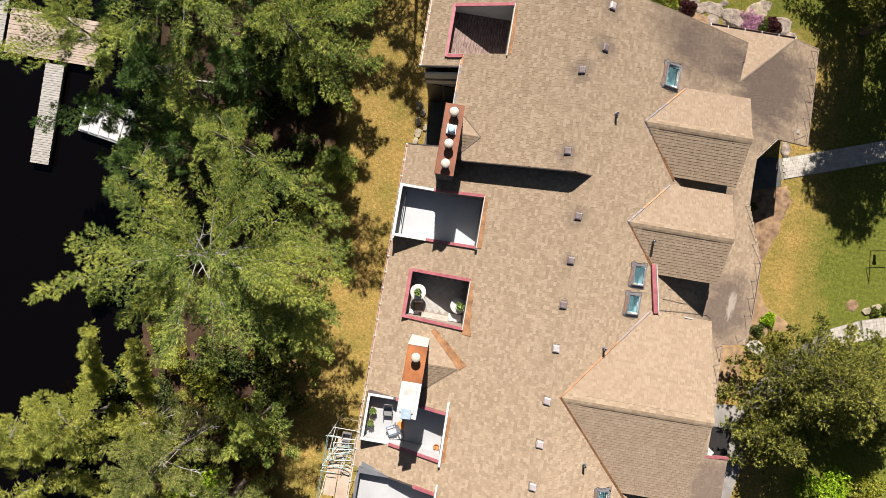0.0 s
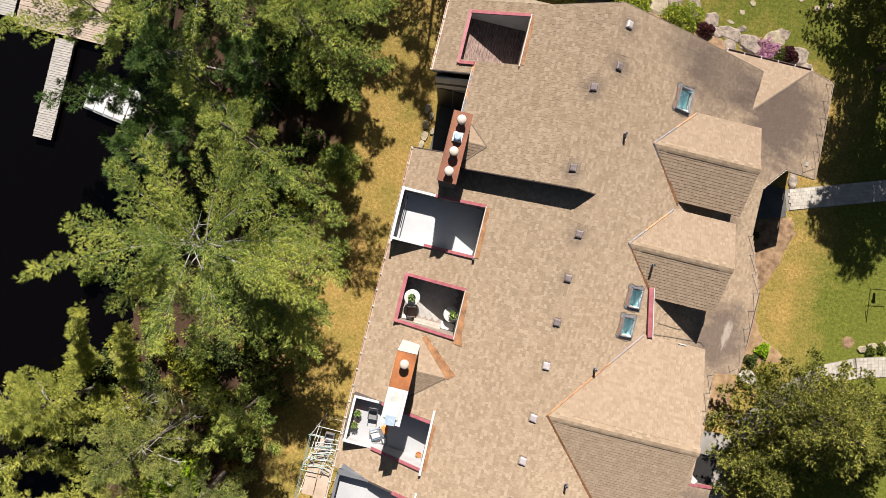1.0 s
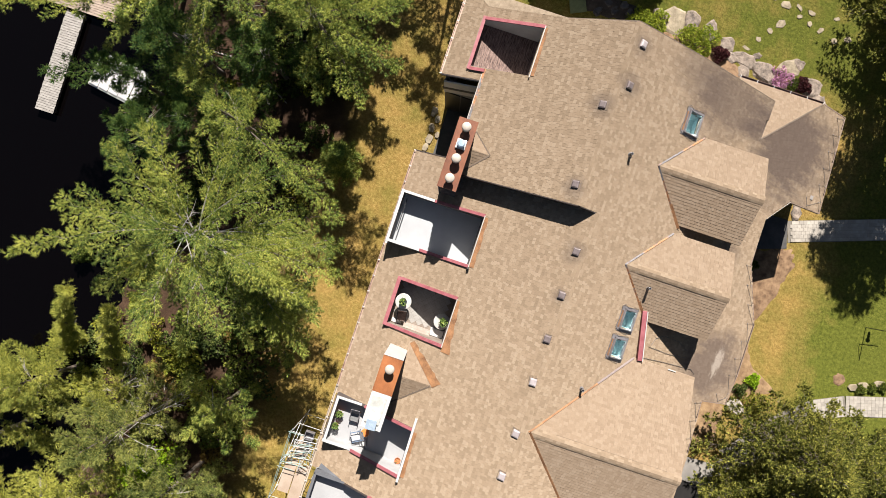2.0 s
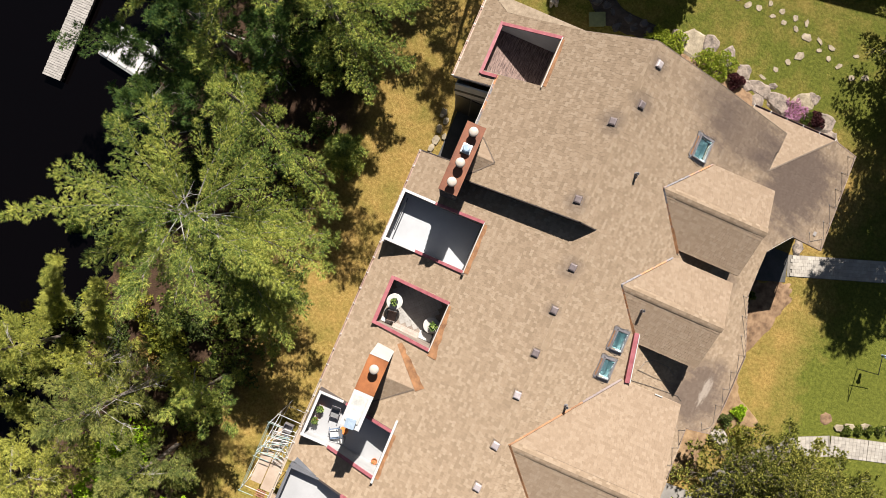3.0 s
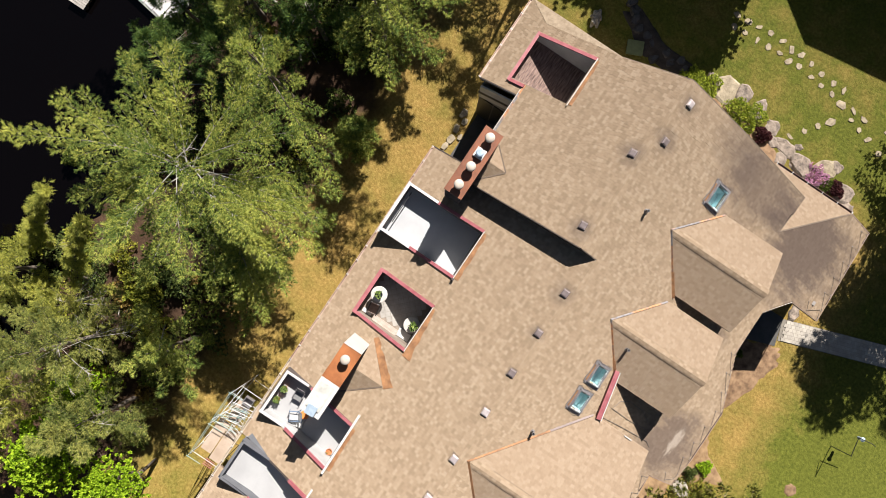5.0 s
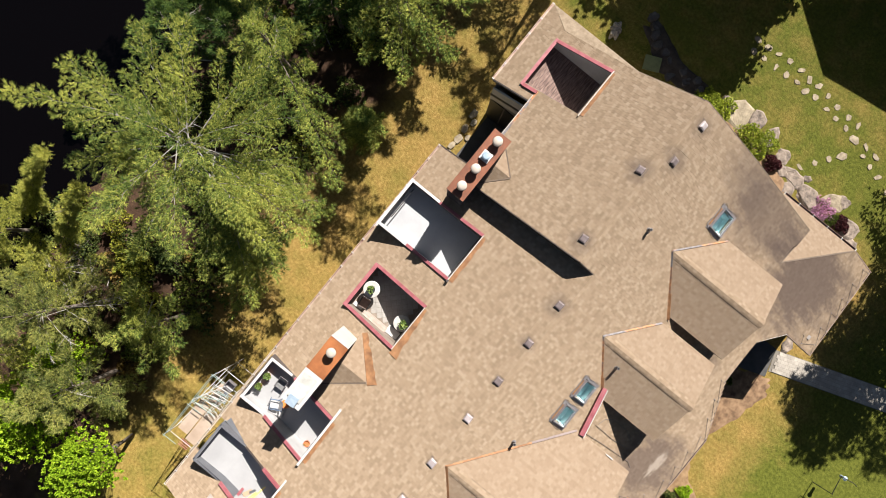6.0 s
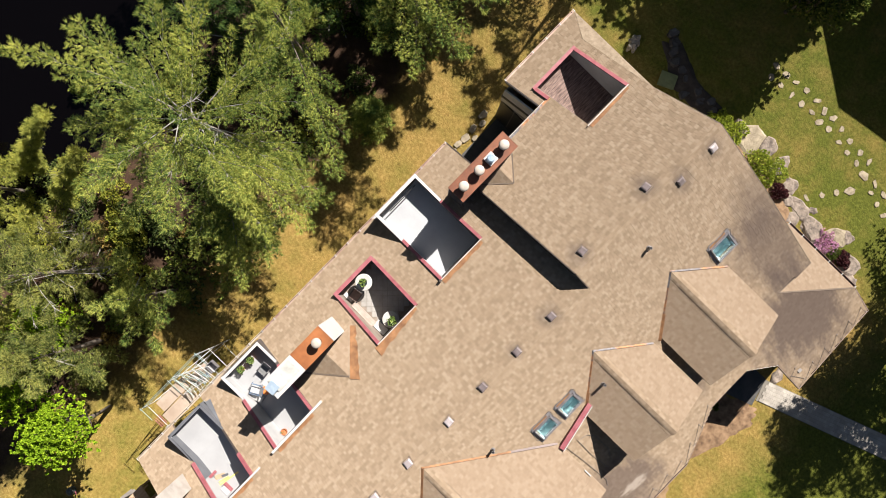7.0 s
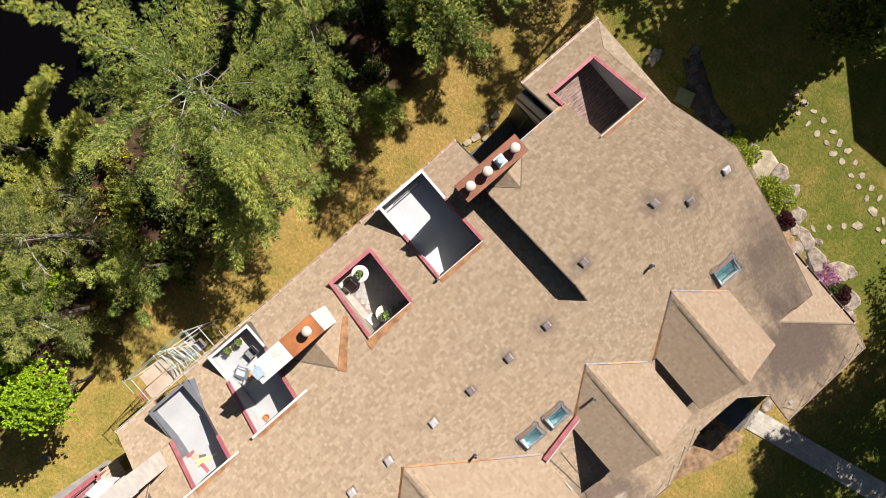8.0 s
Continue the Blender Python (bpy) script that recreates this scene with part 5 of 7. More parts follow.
SLABS = [(6.8, 20.29), (6.56, 20.93), (7.46, 20.34), (7.27, 20.95), (8.25, 20.38), (7.92, 21.02), (8.94, 20.41), (8.65, 21.11), (9.65, 20.46), (9.42, 21.12), (10.31, 20.36), (10.09, 20.99), (10.93, 20.46), (10.71, 21.04), (11.8, 20.34), (11.43, 20.95), (12.51, 20.25), (12.19, 20.8), (13.26, 20.19), (13.01, 20.73), (14.0, 20.01), (13.7, 20.71), (14.94, 19.61), (14.76, 20.09), (14.06, 18.89), (13.61, 18.31), (13.13, 17.68), (12.63, 16.99), (15.6, 19.38), (15.5, 20.0), (16.28, 19.22), (16.95, 20.12), (17.88, 19.21), (17.2, 18.9)]
for k, (x, y) in enumerate(SLABS):
    b = 1.35 if k in (20, 24) else 1.0
    stone("stepping_stone", x, y, -0.02, R.uniform(0.17, 0.25) * b, R.uniform(0.11, 0.18) * b, 0.05, pale_stone, "flat pale stepping stone set in the lawn", "stepping stone", "stepping stones", 100 + k, R.uniform(0, 180), True)
ROCKS = [(8.25, 17.2, 1.05, 1.0), (9.3, 17.55, 0.62, 0.7), (10.43, 17.2, 0.55, 0.95), (11.6, 16.85, 0.58, 0.72), (12.68, 16.3, 1.15, 0.6), (14.0, 16.0, 0.95, 0.75), (15.2, 16.6, 0.95, 0.62), (16.78, 16.0, 0.75, 0.75), (11.4, 15.65, 0.8, 0.42), (12.86, 15.7, 0.6, 0.5), (15.7, 17.0, 0.5, 0.4), (17.5, 15.1, 0.6, 0.85), (17.9, 14.2, 0.3, 0.5), (18.2, 9.1, 0.4, 0.6), (18.3, 9.8, 0.35, 0.35), (12.05, 16.2, 0.5, 0.42), (13.4, 16.75, 0.35, 0.25), (7.35, 17.3, 0.4, 0.4), (16.9, 14.6, 0.4, 0.5), (14.6, 15.5, 0.5, 0.4)]
for k, (x, y, rx, ry) in enumerate(ROCKS):
    stone("boulder", x, y, -0.08, rx * 0.8, ry * 0.8, R.uniform(0.13, 0.22), pink_stone if k % 6 else pale_stone, "angular pinkish grey garden boulder in the planted bed", "boulder", "garden boulders", 200 + k, R.uniform(-30, 30))
for k, (x, y) in enumerate([(1.78, 18.0), (2.55, 17.25), (3.58, 17.05), (4.05, 16.35), (4.95, 16.7), (5.8, 16.8), (3.1, 17.2), (4.5, 17.0), (2.1, 17.6), (5.4, 17.1), (1.4, 18.3)]):
    stone("wet_boulder", x, y, -0.08, R.uniform(0.2, 0.36), R.uniform(0.17, 0.3), R.uniform(0.16, 0.26), wet_stone, "dark wet boulder in the shaded bed", "boulder", "shaded boulders", 240 + k, R.uniform(0, 90))
for k, (x, y, w) in enumerate([(-2.72, 7.2, 0.26), (-2.66, 6.55, 0.28), (-2.55, 7.75, 0.22), (-2.72, 6.05, 0.24), (-2.6, 5.6, 0.22), (-2.85, 8.1, 0.3), (-2.3, 6.9, 0.2)]):
    stone("edging_stone", x, y, -0.03, w * 0.7, w, 0.12, pale_stone, "pale edging stone along the court", "stone", "court edging stones", 270 + k, R.uniform(-15, 15), True)
driftwood = mottled("grey_driftwood", (0.1, 0.085, 0.07), (0.42, 0.38, 0.32), 5.0, 0.85)
stump = thing("tree_stump", "grey weathered driftwood stump at the lawn edge", "stump", "", (0.22, 16.4, -0.04), 25)
part("core", Mesh().tube([(0, 0, -0.05), (0.04, 0.02, 0.2), (0.02, 0.06, 0.42)], [0.26, 0.2, 0.13], 9), driftwood, stump)
RS = random.Random(9)
for k in range(6):
    q, l = k * 1.05 + RS.uniform(-0.3, 0.3), RS.uniform(0.24, 0.46)
    c, v = math.cos(q), math.sin(q) * 1.3
    part("root", Mesh().tube([(0.06 * c, 0.06 * v, RS.uniform(0.2, 0.36)), (l * 0.6 * c, l * 0.6 * v, RS.uniform(0.15, 0.36)), (l * c, l * v, RS.uniform(0.02, 0.2))], [0.19, 0.16, 0.06], 7), driftwood, stump)
utility = thing("utility_box", "green flat utility box lid in the lawn", "utility box", "", (2.9, 16.25, 0), 24)
box_green = mottled("faded_green_plastic", (0.1, 0.125, 0.05), (0.17, 0.195, 0.08), 3.0, 0.6)
part("body", Mesh().box(-0.43, 0.43, -0.37, 0.37, -0.1, 0.16), box_green, utility, bevel=0.02)
part("lid", Mesh().box(-0.46, 0.46, -0.4, 0.4, 0.162, 0.2), box_green, utility, bevel=0.015)

# walks
paver_mat = mottled("pale_paver", (0.28, 0.25, 0.21), (0.43, 0.395, 0.34), 2.0, 0.85)
n = Nodes(paver_mat)
old = n.b.inputs["Base Color"].links[0].from_socket
n.color(n.mix(n.math("MULTIPLY", n.object_random(), 0.45), old, (0.2, 0.18, 0.16)))
joint = mottled("sandy_joint", (0.13, 0.115, 0.095), (0.2, 0.18, 0.15), 3.0)
walk_a, walk_b = Vector((18.05, 7.92, 0)), Vector((27.2, 11.15, 0))
along = (walk_b - walk_a).normalized()
across = Vector((-along.y, along.x, 0))
w = tagged(part("pavement", Mesh().beam(walk_a + Vector((0, 0, 0.0)), walk_b + Vector((0, 0, 0.0)), 1.22, 0.07), joint, None, "pale paver walk leading to the porch"), kind="structure")
paver = Mesh().box(-0.101, 0.101, -0.093, 0.093, 0, 0.045).data("paver", paver_mat)
heading = math.atan2(along.y, along.x)
far_pavers = Mesh()
for i in range(45):
    for j in range(6):
        c = walk_a + along * (0.25 + 0.21 * i + 0.105 * (j % 2)) + across * (-0.485 + 0.194 * j)
        z = 0.02 + 0.006 * R.random()
        if i < 42:
            o = new("paver", paver)
            o.parent, o.location, o.rotation_euler = w, (c.x, c.y, z), (0, 0, heading)
        else:
            far_pavers.box(-0.101, 0.101, -0.093, 0.093, 0, 0.045, Matrix.Translation((c.x, c.y, z)) @ Matrix.Rotation(heading, 4, "Z"))
tagged(part("pavers", far_pavers, paver_mat, w), kind="stuff")
concrete = mottled("grey_concrete", (0.15, 0.138, 0.125), (0.26, 0.24, 0.215), 0.9, 0.9)
tagged(part("pavement", Mesh().slab([(14.2, -5.6), (16.65, -5.84), (18.2, -5.75), (19.6, -4.1), (20.6, -4.6), (19.0, -7.2), (18.5, -10.2), (17.4, -16.0), (14.2, -16.0)], lambda x, y: 0.03, 0.1), concrete, None, "grey concrete entrance walk"), kind="structure")
PATHWAY = [Vector(p) for p in ((18.7, -5.3), (19.9, -3.9), (21.1, -2.4), (22.6, -1.1), (24.2, -0.35), (26.2, 0.25), (29.0, 1.05), (34.0, 2.4))]
ribbon = Mesh()
for p, q in zip(PATHWAY, PATHWAY[1:]):
    ribbon.beam((p.x, p.y, -0.015), (q.x, q.y, -0.015), 1.16, 0.08)
garden_path = tagged(part("pavement", ribbon, joint, None, "pale brick-paved garden path beside the hemlock"), kind="structure")
brick_shape = Mesh().box(-0.098, 0.098, -0.088, 0.088, 0, 0.03).data("paver", paver_mat)
for p, q in zip(PATHWAY[3:], PATHWAY[4:7]):
    d = (q - p).normalized()
    o, turn = Vector((-d.y, d.x)), math.atan2(d.y, d.x)
    for i in range(int((q - p).length / 0.206)):
        for j in range(6):
            c = p + d * (0.206 * (i + 0.5)) + o * (-0.47 + 0.188 * j)
            b = new("paver", brick_shape)
            b.parent, b.location, b.rotation_euler = garden_path, (c.x, c.y, 0.012 + 0.005 * R.random()), (0, 0, turn)
# flat black patch added for an unexplained dark shape on the entrance walk
rubber = mottled("flat_black", (0.006, 0.005, 0.005), (0.014, 0.012, 0.011), 3.0, 0.95)
entrance_patch = thing("dark_patch", "large flat black patch added on the entrance walk", "mat", "", (16.95, -7.95, 0.032), -2)
part("mat", Mesh().box(-0.82, 0.82, -0.8, 0.8, 0, 0.018), rubber, entrance_patch, bevel=0.006)
# near-black slab colour stands in for the shade in porch and court
shade_slab = mottled("shade_dark_slab", (0.04, 0.04, 0.04), (0.08, 0.075, 0.07), 1.5)
tagged(part("pavement", Mesh().slab([(14.2, 5.6), (18.3, 7.0), (17.85, 8.55), (14.2, 8.4)], lambda x, y: 0.03, 0.12), shade_slab, None, "slate floor of the porch, shade put into its dark colour"), kind="structure")
tagged(part("pavement", Mesh().slab([(-2.2, 5.0), (-0.6, 5.0), (-0.6, 8.6), (-2.2, 8.6)], lambda x, y: 0.02, 0.1), shade_slab, None, "patio slab in the court, shade put into its dark colour"), kind="structure")

soil = mottled("brown_garden_soil", (0.075, 0.04, 0.02), (0.29, 0.185, 0.105), 2.4, 0.95, 0, 0.8, 22)
straw = mottled("dry_straw_bed", (0.115, 0.064, 0.032), (0.3, 0.198, 0.104), 2.2, 0.95, 0, 0.8, 22)


def bed(name, pts, mat, label, seed, crown=0.1, ragged=0.14):
    """A low mound with an uneven outline over the plan polygon."""
    r = random.Random(seed)
    c = Vector((sum(p[0] for p in pts) / len(pts), sum(p[1] for p in pts) / len(pts)))
    rim = []
    for p, q in zip(pts, pts[1:] + pts[:1]):
        for i in range(7):
            v = Vector(p).lerp(Vector(q), i / 7)
            rim.append(v + (v - c).normalized() * r.uniform(-ragged, ragged))
    m = Mesh()
    rings = 5
    for k in range(rings):
        f = 1 - k / rings
        for v in rim:
            p = c + (v - c) * f
            m.v.append((p.x, p.y, ground_height(p.x, p.y) + (-0.04 if k == 0 else 0.02 + crown * (1 - f) + 0.02 * noise.noise(Vector((p.x * 3, p.y * 3, 0))))))
    n = len(rim)
    m.f = [(k * n + i, k * n + (i + 1) % n, (k + 1) * n + (i + 1) % n, (k + 1) * n + i) for k in range(rings - 1) for i in range(n)] + [tuple(range((rings - 1) * n, rings * n))]
    return tagged(part(name, m, mat, None, label, smooth=True), kind="structure")


bed("soil_bed", [(14.6, 5.6), (16.7, 6.6), (18.7, 7.3), (19.2, 6.5), (18.8, 4.4), (18.0, 2.2), (15.0, 2.2)], soil, "bare brown soil bed along the house", 1)
bed("straw_bed", [(14.6, -2.3), (17.9, -2.3), (18.0, -4.4), (16.7, -5.6), (14.6, -5.2)], straw, "dry straw-coloured planting bed", 2)
bed("straw_bed", [(15.0, 2.0), (17.6, 2.0), (18.6, 0.2), (20.6, -0.9), (18.2, -2.2), (15.0, -2.2)], straw, "dry straw-coloured planting bed", 3, 0.05)
bed("soil_bed", [(6.0, 16.0), (8.0, 16.6), (11.0, 16.6), (14.0, 15.3), (17.5, 14.8), (17.3, 13.0), (8.0, 12.6), (5.5, 14.0)], soil, "brown soil between garden boulders", 4)
dark_soil = mottled("damp_dark_soil", (0.018, 0.014, 0.011), (0.06, 0.047, 0.037), 2.4, 0.9, 0, 0.8, 22)
bed("soil_bed", [(1.0, 17.6), (1.9, 18.4), (4.2, 17.4), (6.4, 17.3), (6.5, 16.2), (3.5, 16.1)], dark_soil, "dark soil in the shaded boulder bed", 6)
bed("soil_bed", [(23.4 + 0.42 * math.cos(q), 0.95 + 0.42 * math.sin(q)) for q in (0, 1, 2, 3, 4, 5)], soil, "round bare patch in the lawn", 5, 0.02, 0.03)
for k, (x, y) in enumerate([(24.25, 0.77), (24.75, 1.04), (25.6, 1.42), (26.4, 1.6), (27.2, 1.95)]):
    stone("kerb_stone", x, y, -0.02, 0.3, 0.2, 0.12, pale_stone, "grey kerb stone beside the curved path", "stone", "path kerb stones", 300 + k, 20, True)

# bird feeder on a crook
feeder = thing("bird_feeder", "black shepherd's crook with a hanging bird feeder", "bird feeder", "", (23.9, 4.2, 0))
part("pole", Mesh().tube([(0, 0, -0.1), (0, 0, 1.9)], 0.02, 8), black_metal, feeder)
part("crook", Mesh().tube([(0, 0, 1.85), (-0.25, 0.75, 2.0), (-0.3, 1.0, 2.02), (0.45, 1.12, 1.98), (0.75, 1.1, 1.9)], 0.02, 8), black_metal, feeder)
part("seed_tube", Mesh().lathe([(0.07, 1.3), (0.08, 1.32), (0.08, 1.7), (0.13, 1.72), (0.02, 1.82)], (0.12, 1.06, 0), 14), bluish, feeder, "blue-grey feeder tube")
part("hanger_wire", Mesh().tube([(0.12, 1.06, 1.8), (0.12, 1.06, 2.0)], 0.008, 6), black_metal, feeder)
stone("boulder", 18.3, -2.35, -0.06, 0.5, 0.44, 0.42, driftwood, "pale grey boulder at the bed corner", "boulder", "", 320, 20)
pot = thing("watering_can", "dark blue watering can in the tree's shade", "watering can", "", (-4.6, -21.5, 0), 30)
part("body", Mesh().lathe([(0.2, 0.0), (0.22, 0.05), (0.2, 0.35), (0.12, 0.4)], sides=18), dark_pot, pot)
part("spout", Mesh().tube([(0.18, 0, 0.1), (0.4, 0, 0.42)], [0.04, 0.025], 8), cran, pot, "red spout")

# ---- dock and boat ----
dock_wood = mottled("silver_grey_dock_wood", (0.17, 0.155, 0.14), (0.37, 0.345, 0.315), 3.0, 0.85, 0, 0.5, 30, (1, 6, 1))
tan_wood = mottled("tan_dock_wood", (0.2, 0.15, 0.115), (0.4, 0.32, 0.255), 3.0, 0.85, 0, 0.5, 30, (1, 6, 1))


def dock(x0, x1, y0, y1, z, board, mat, label, turn, across_x=True):
    cx, cy = (x0 + x1) / 2, (y0 + y1) / 2
    d = thing("dock", label, "dock", "docks", (cx, cy, 0), turn)
    hx, hy = (x1 - x0) / 2, (y1 - y0) / 2
    n = int((2 * hy) / board)
    shape = Mesh().box(-hx, hx, -board / 2 + 0.008, board / 2 - 0.008, 0, 0.04).data("plank", mat)
    for i in range(n):
        o = new("plank", shape)
        o.parent, o.location, o.rotation_euler = d, (0.01 * math.sin(i * 2.3), -hy + board * (i + 0.5), z + 0.004 * math.sin(i * 1.7)), (0, 0, 0.006 * math.sin(i * 3.1))
    for s in (-1, 1):
        part("stringer", Mesh().box(s * (hx - 0.06) - 0.04, s * (hx - 0.06) + 0.04, -hy, hy, z - 0.2, z - 0.01), dark_trim, d)
    for sx in (-1, 1):
        for sy in (-1, 1):
            part("pile", Mesh().tube([(sx * (hx - 0.1), sy * (hy - 0.2), -3.2), (sx * (hx - 0.1), sy * (hy - 0.2), z - 0.02)], 0.08, 8), dark_trim, d)
    return d


dock(-24.75, -23.66, 1.22, 7.2, -0.62, 0.14, dock_wood, "narrow silver-grey plank dock finger on dark water", 0.5)
dock(-27.3, -21.9, 7.3, 10.1, -0.6, 0.14, tan_wood, "wide tan plank dock platform over the lake", 0.0)
dock(-30.5, -27.5, 7.6, 10.5, -0.62, 0.14, dock_wood, "grey plank dock section beyond the platform", 0.0)
boat = thing("pontoon_boat", "white covered boat moored under the pines", "boat", "", (-20.7, 4.25, -1.0), -8)
boat.scale = (1.12, 1.12, 1.0)
part("hull", Mesh().slab([(-1.3, -0.85), (1.1, -0.9), (1.35, -0.4), (1.35, 0.6), (1.05, 1.0), (-1.3, 0.95)], lambda x, y: 0.45, 0.7), white, boat, bevel=0.05)
for x in (-1.0, -0.45, 0.1, 0.65):
    part("cover_panel", Mesh().slab([(x - 0.26, -0.75), (x + 0.26, -0.78), (x + 0.26, 0.85), (x - 0.26, 0.85)], lambda a, b, x=x: 0.6 - 0.25 * abs(a - x), 0.1), white, boat, "white canvas cover panel", bevel=0.02)

# neighbouring building beyond the north lawn; its shadow falls on the grass
nb = thing("neighbour_house", "plain neighbouring house beyond the lawn", "house", "", (0, 0, 0))
poly = [(9.75, 27.75), (24.0, 29.9), (24.0, 40.0), (5.0, 40.0), (3.4, 32.1)]
part("wall", Mesh().slab(poly, lambda x, y: 5.9, 6.1), grey_siding, nb)
part("roof", Mesh().slab(poly, lambda x, y: 6.15, 0.25), felt, nb)

# ---- trees and shrubs ----
bark = mottled("grey_brown_bark", (0.075, 0.058, 0.045), (0.2, 0.165, 0.135), 4.0, 0.9, 0, 0.8, 30, (1, 1, 0.3))
pale_bark = mottled("pale_grey_pine_limb", (0.2, 0.185, 0.165), (0.36, 0.34, 0.31), 4.0, 0.85)
dead_bark = mottled("bleached_dead_wood", (0.24, 0.215, 0.19), (0.44, 0.41, 0.37), 4.0, 0.85)


def foliage(name, dark, mid, light, through=0.34, patch=0.9):
    """Leaf or needle material: single pieces differ, and whole sprays differ; some light passes through."""
    m = material(name, mid, 0.7, 0, 0.15)
    n = Nodes(m)
    spray = n.noise(patch, 3, 0.6)
    broad = n.noise(0.3, 2, 0.5)
    k = n.math("ADD", n.math("ADD", n.math("MULTIPLY", n.island(), 0.45), n.math("MULTIPLY", spray, 0.5)), n.math("MULTIPLY", n.math("SUBTRACT", broad, 0.45), 0.45))
    c = n.ramp(k, [(0.32, dark), (0.5, mid), (0.68, light)])
    n.color(c)
    t = m.node_tree
    tr, mx = t.nodes.new("ShaderNodeBsdfTranslucent"), t.nodes.new("ShaderNodeMixShader")
    mx.inputs[0].default_value = through
    n.link(c, tr.inputs["Color"])
    n.link(n.b.outputs[0], mx.inputs[1])
    n.link(tr.outputs[0], mx.inputs[2])
    n.link(mx.outputs[0], t.nodes["Material Output"].inputs["Surface"])
    return m


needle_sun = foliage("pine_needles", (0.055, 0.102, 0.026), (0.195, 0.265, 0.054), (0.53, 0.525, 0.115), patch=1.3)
# same pine needles, coloured darker for trees that stand in shade
needle_shade = foliage("shaded_pine_needles", (0.025, 0.062, 0.02), (0.07, 0.13, 0.03), (0.16, 0.22, 0.045), patch=2.2)
needle_olive = foliage("olive_needles", (0.12, 0.15, 0.032), (0.34, 0.365, 0.075), (0.62, 0.59, 0.13), 0.42, 1.3)
needle_dull = foliage("dull_olive_needles", (0.075, 0.104, 0.03), (0.21, 0.245, 0.066), (0.45, 0.44, 0.115), 0.4, 1.3)
hemlock = foliage("hemlock_needles", (0.045, 0.056, 0.01), (0.135, 0.146, 0.025), (0.35, 0.33, 0.068), 0.25, 2.6)
garden_leaf = foliage("garden_shrub_leaves", (0.12, 0.17, 0.02), (0.25, 0.31, 0.03), (0.42, 0.46, 0.06), 0.35, 3.0)
lime_leaf = foliage("lime_leaves", (0.16, 0.27, 0.012), (0.27, 0.42, 0.02), (0.42, 0.56, 0.035), 0.35)
bush_leaf = foliage("bush_leaves", (0.05, 0.08, 0.015), (0.12, 0.16, 0.03), (0.25, 0.27, 0.05), 0.35, 2.0)
yellow_leaf = foliage("yellow_green_leaves", (0.1, 0.13, 0.02), (0.24, 0.26, 0.035), (0.42, 0.4, 0.06), 0.4, 2.0)
dark_leaf = foliage("dark_leaves", (0.03, 0.048, 0.014), (0.07, 0.1, 0.026), (0.17, 0.2, 0.05), 0.3, 1.5)
plum_leaf = foliage("plum_leaves", (0.03, 0.01, 0.012), (0.07, 0.022, 0.025), (0.13, 0.045, 0.045), 0.2, 3.0)
pink_petal = foliage("pink_petals", (0.4, 0.17, 0.32), (0.6, 0.32, 0.48), (0.74, 0.48, 0.62), 0.3, 3.0)


def blades(centres, along, count, length, width, rng, lift=0.2, spread=0.42, quad=False, push=0.9):
    """Needle or leaf blades round many centres, as vertex and face arrays."""
    n = len(centres)
    c = np.repeat(centres, count, axis=0)
    d = np.repeat(along, count, axis=0) * push + rng.normal(size=(n * count, 3)) * spread
    d[:, 2] += lift
    d /= np.linalg.norm(d, axis=1)[:, None]
    s = np.cross(d, rng.normal(size=d.shape) * 0.7 + np.array([-0.05, 0.4, 0.7]))
    s /= np.linalg.norm(s, axis=1)[:, None] + 1e-9
    l = (length * rng.uniform(0.6, 1.3, n * count))[:, None]
    w = width * rng.uniform(0.7, 1.3, n * count)[:, None]
    if quad:
        v = np.stack([c, c + d * l * 0.5 + s * w, c + d * l, c + d * l * 0.5 - s * w], 1).reshape(-1, 3)
        f = np.arange(len(v)).reshape(-1, 4)
    else:
        v = np.stack([c + s * w * 0.5, c - s * w * 0.5, c + d * l], 1).reshape(-1, 3)
        f = np.arange(len(v)).reshape(-1, 3)
    return v, f


def array_part(name, v, f, mat, parent, label=""):
    me = bpy.data.meshes.new(name)
    me.vertices.add(len(v))
    me.vertices.foreach_set("co", v.astype(np.float32).ravel())
    k = f.shape[1]
    me.loops.add(f.size)
    me.loops.foreach_set("vertex_index", f.astype(np.int32).ravel())
    me.polygons.add(len(f))
    me.polygons.foreach_set("loop_start", np.arange(0, f.size, k, dtype=np.int32))
    me.polygons.foreach_set("loop_total", np.full(len(f), k, dtype=np.int32))
    me.materials.append(mat)
    me.update(calc_edges=True)
    me.validate()
    ob = new(name, me)
    ob.parent = parent
    ob["kind"] = "stuff"
    return tagged(ob, label)


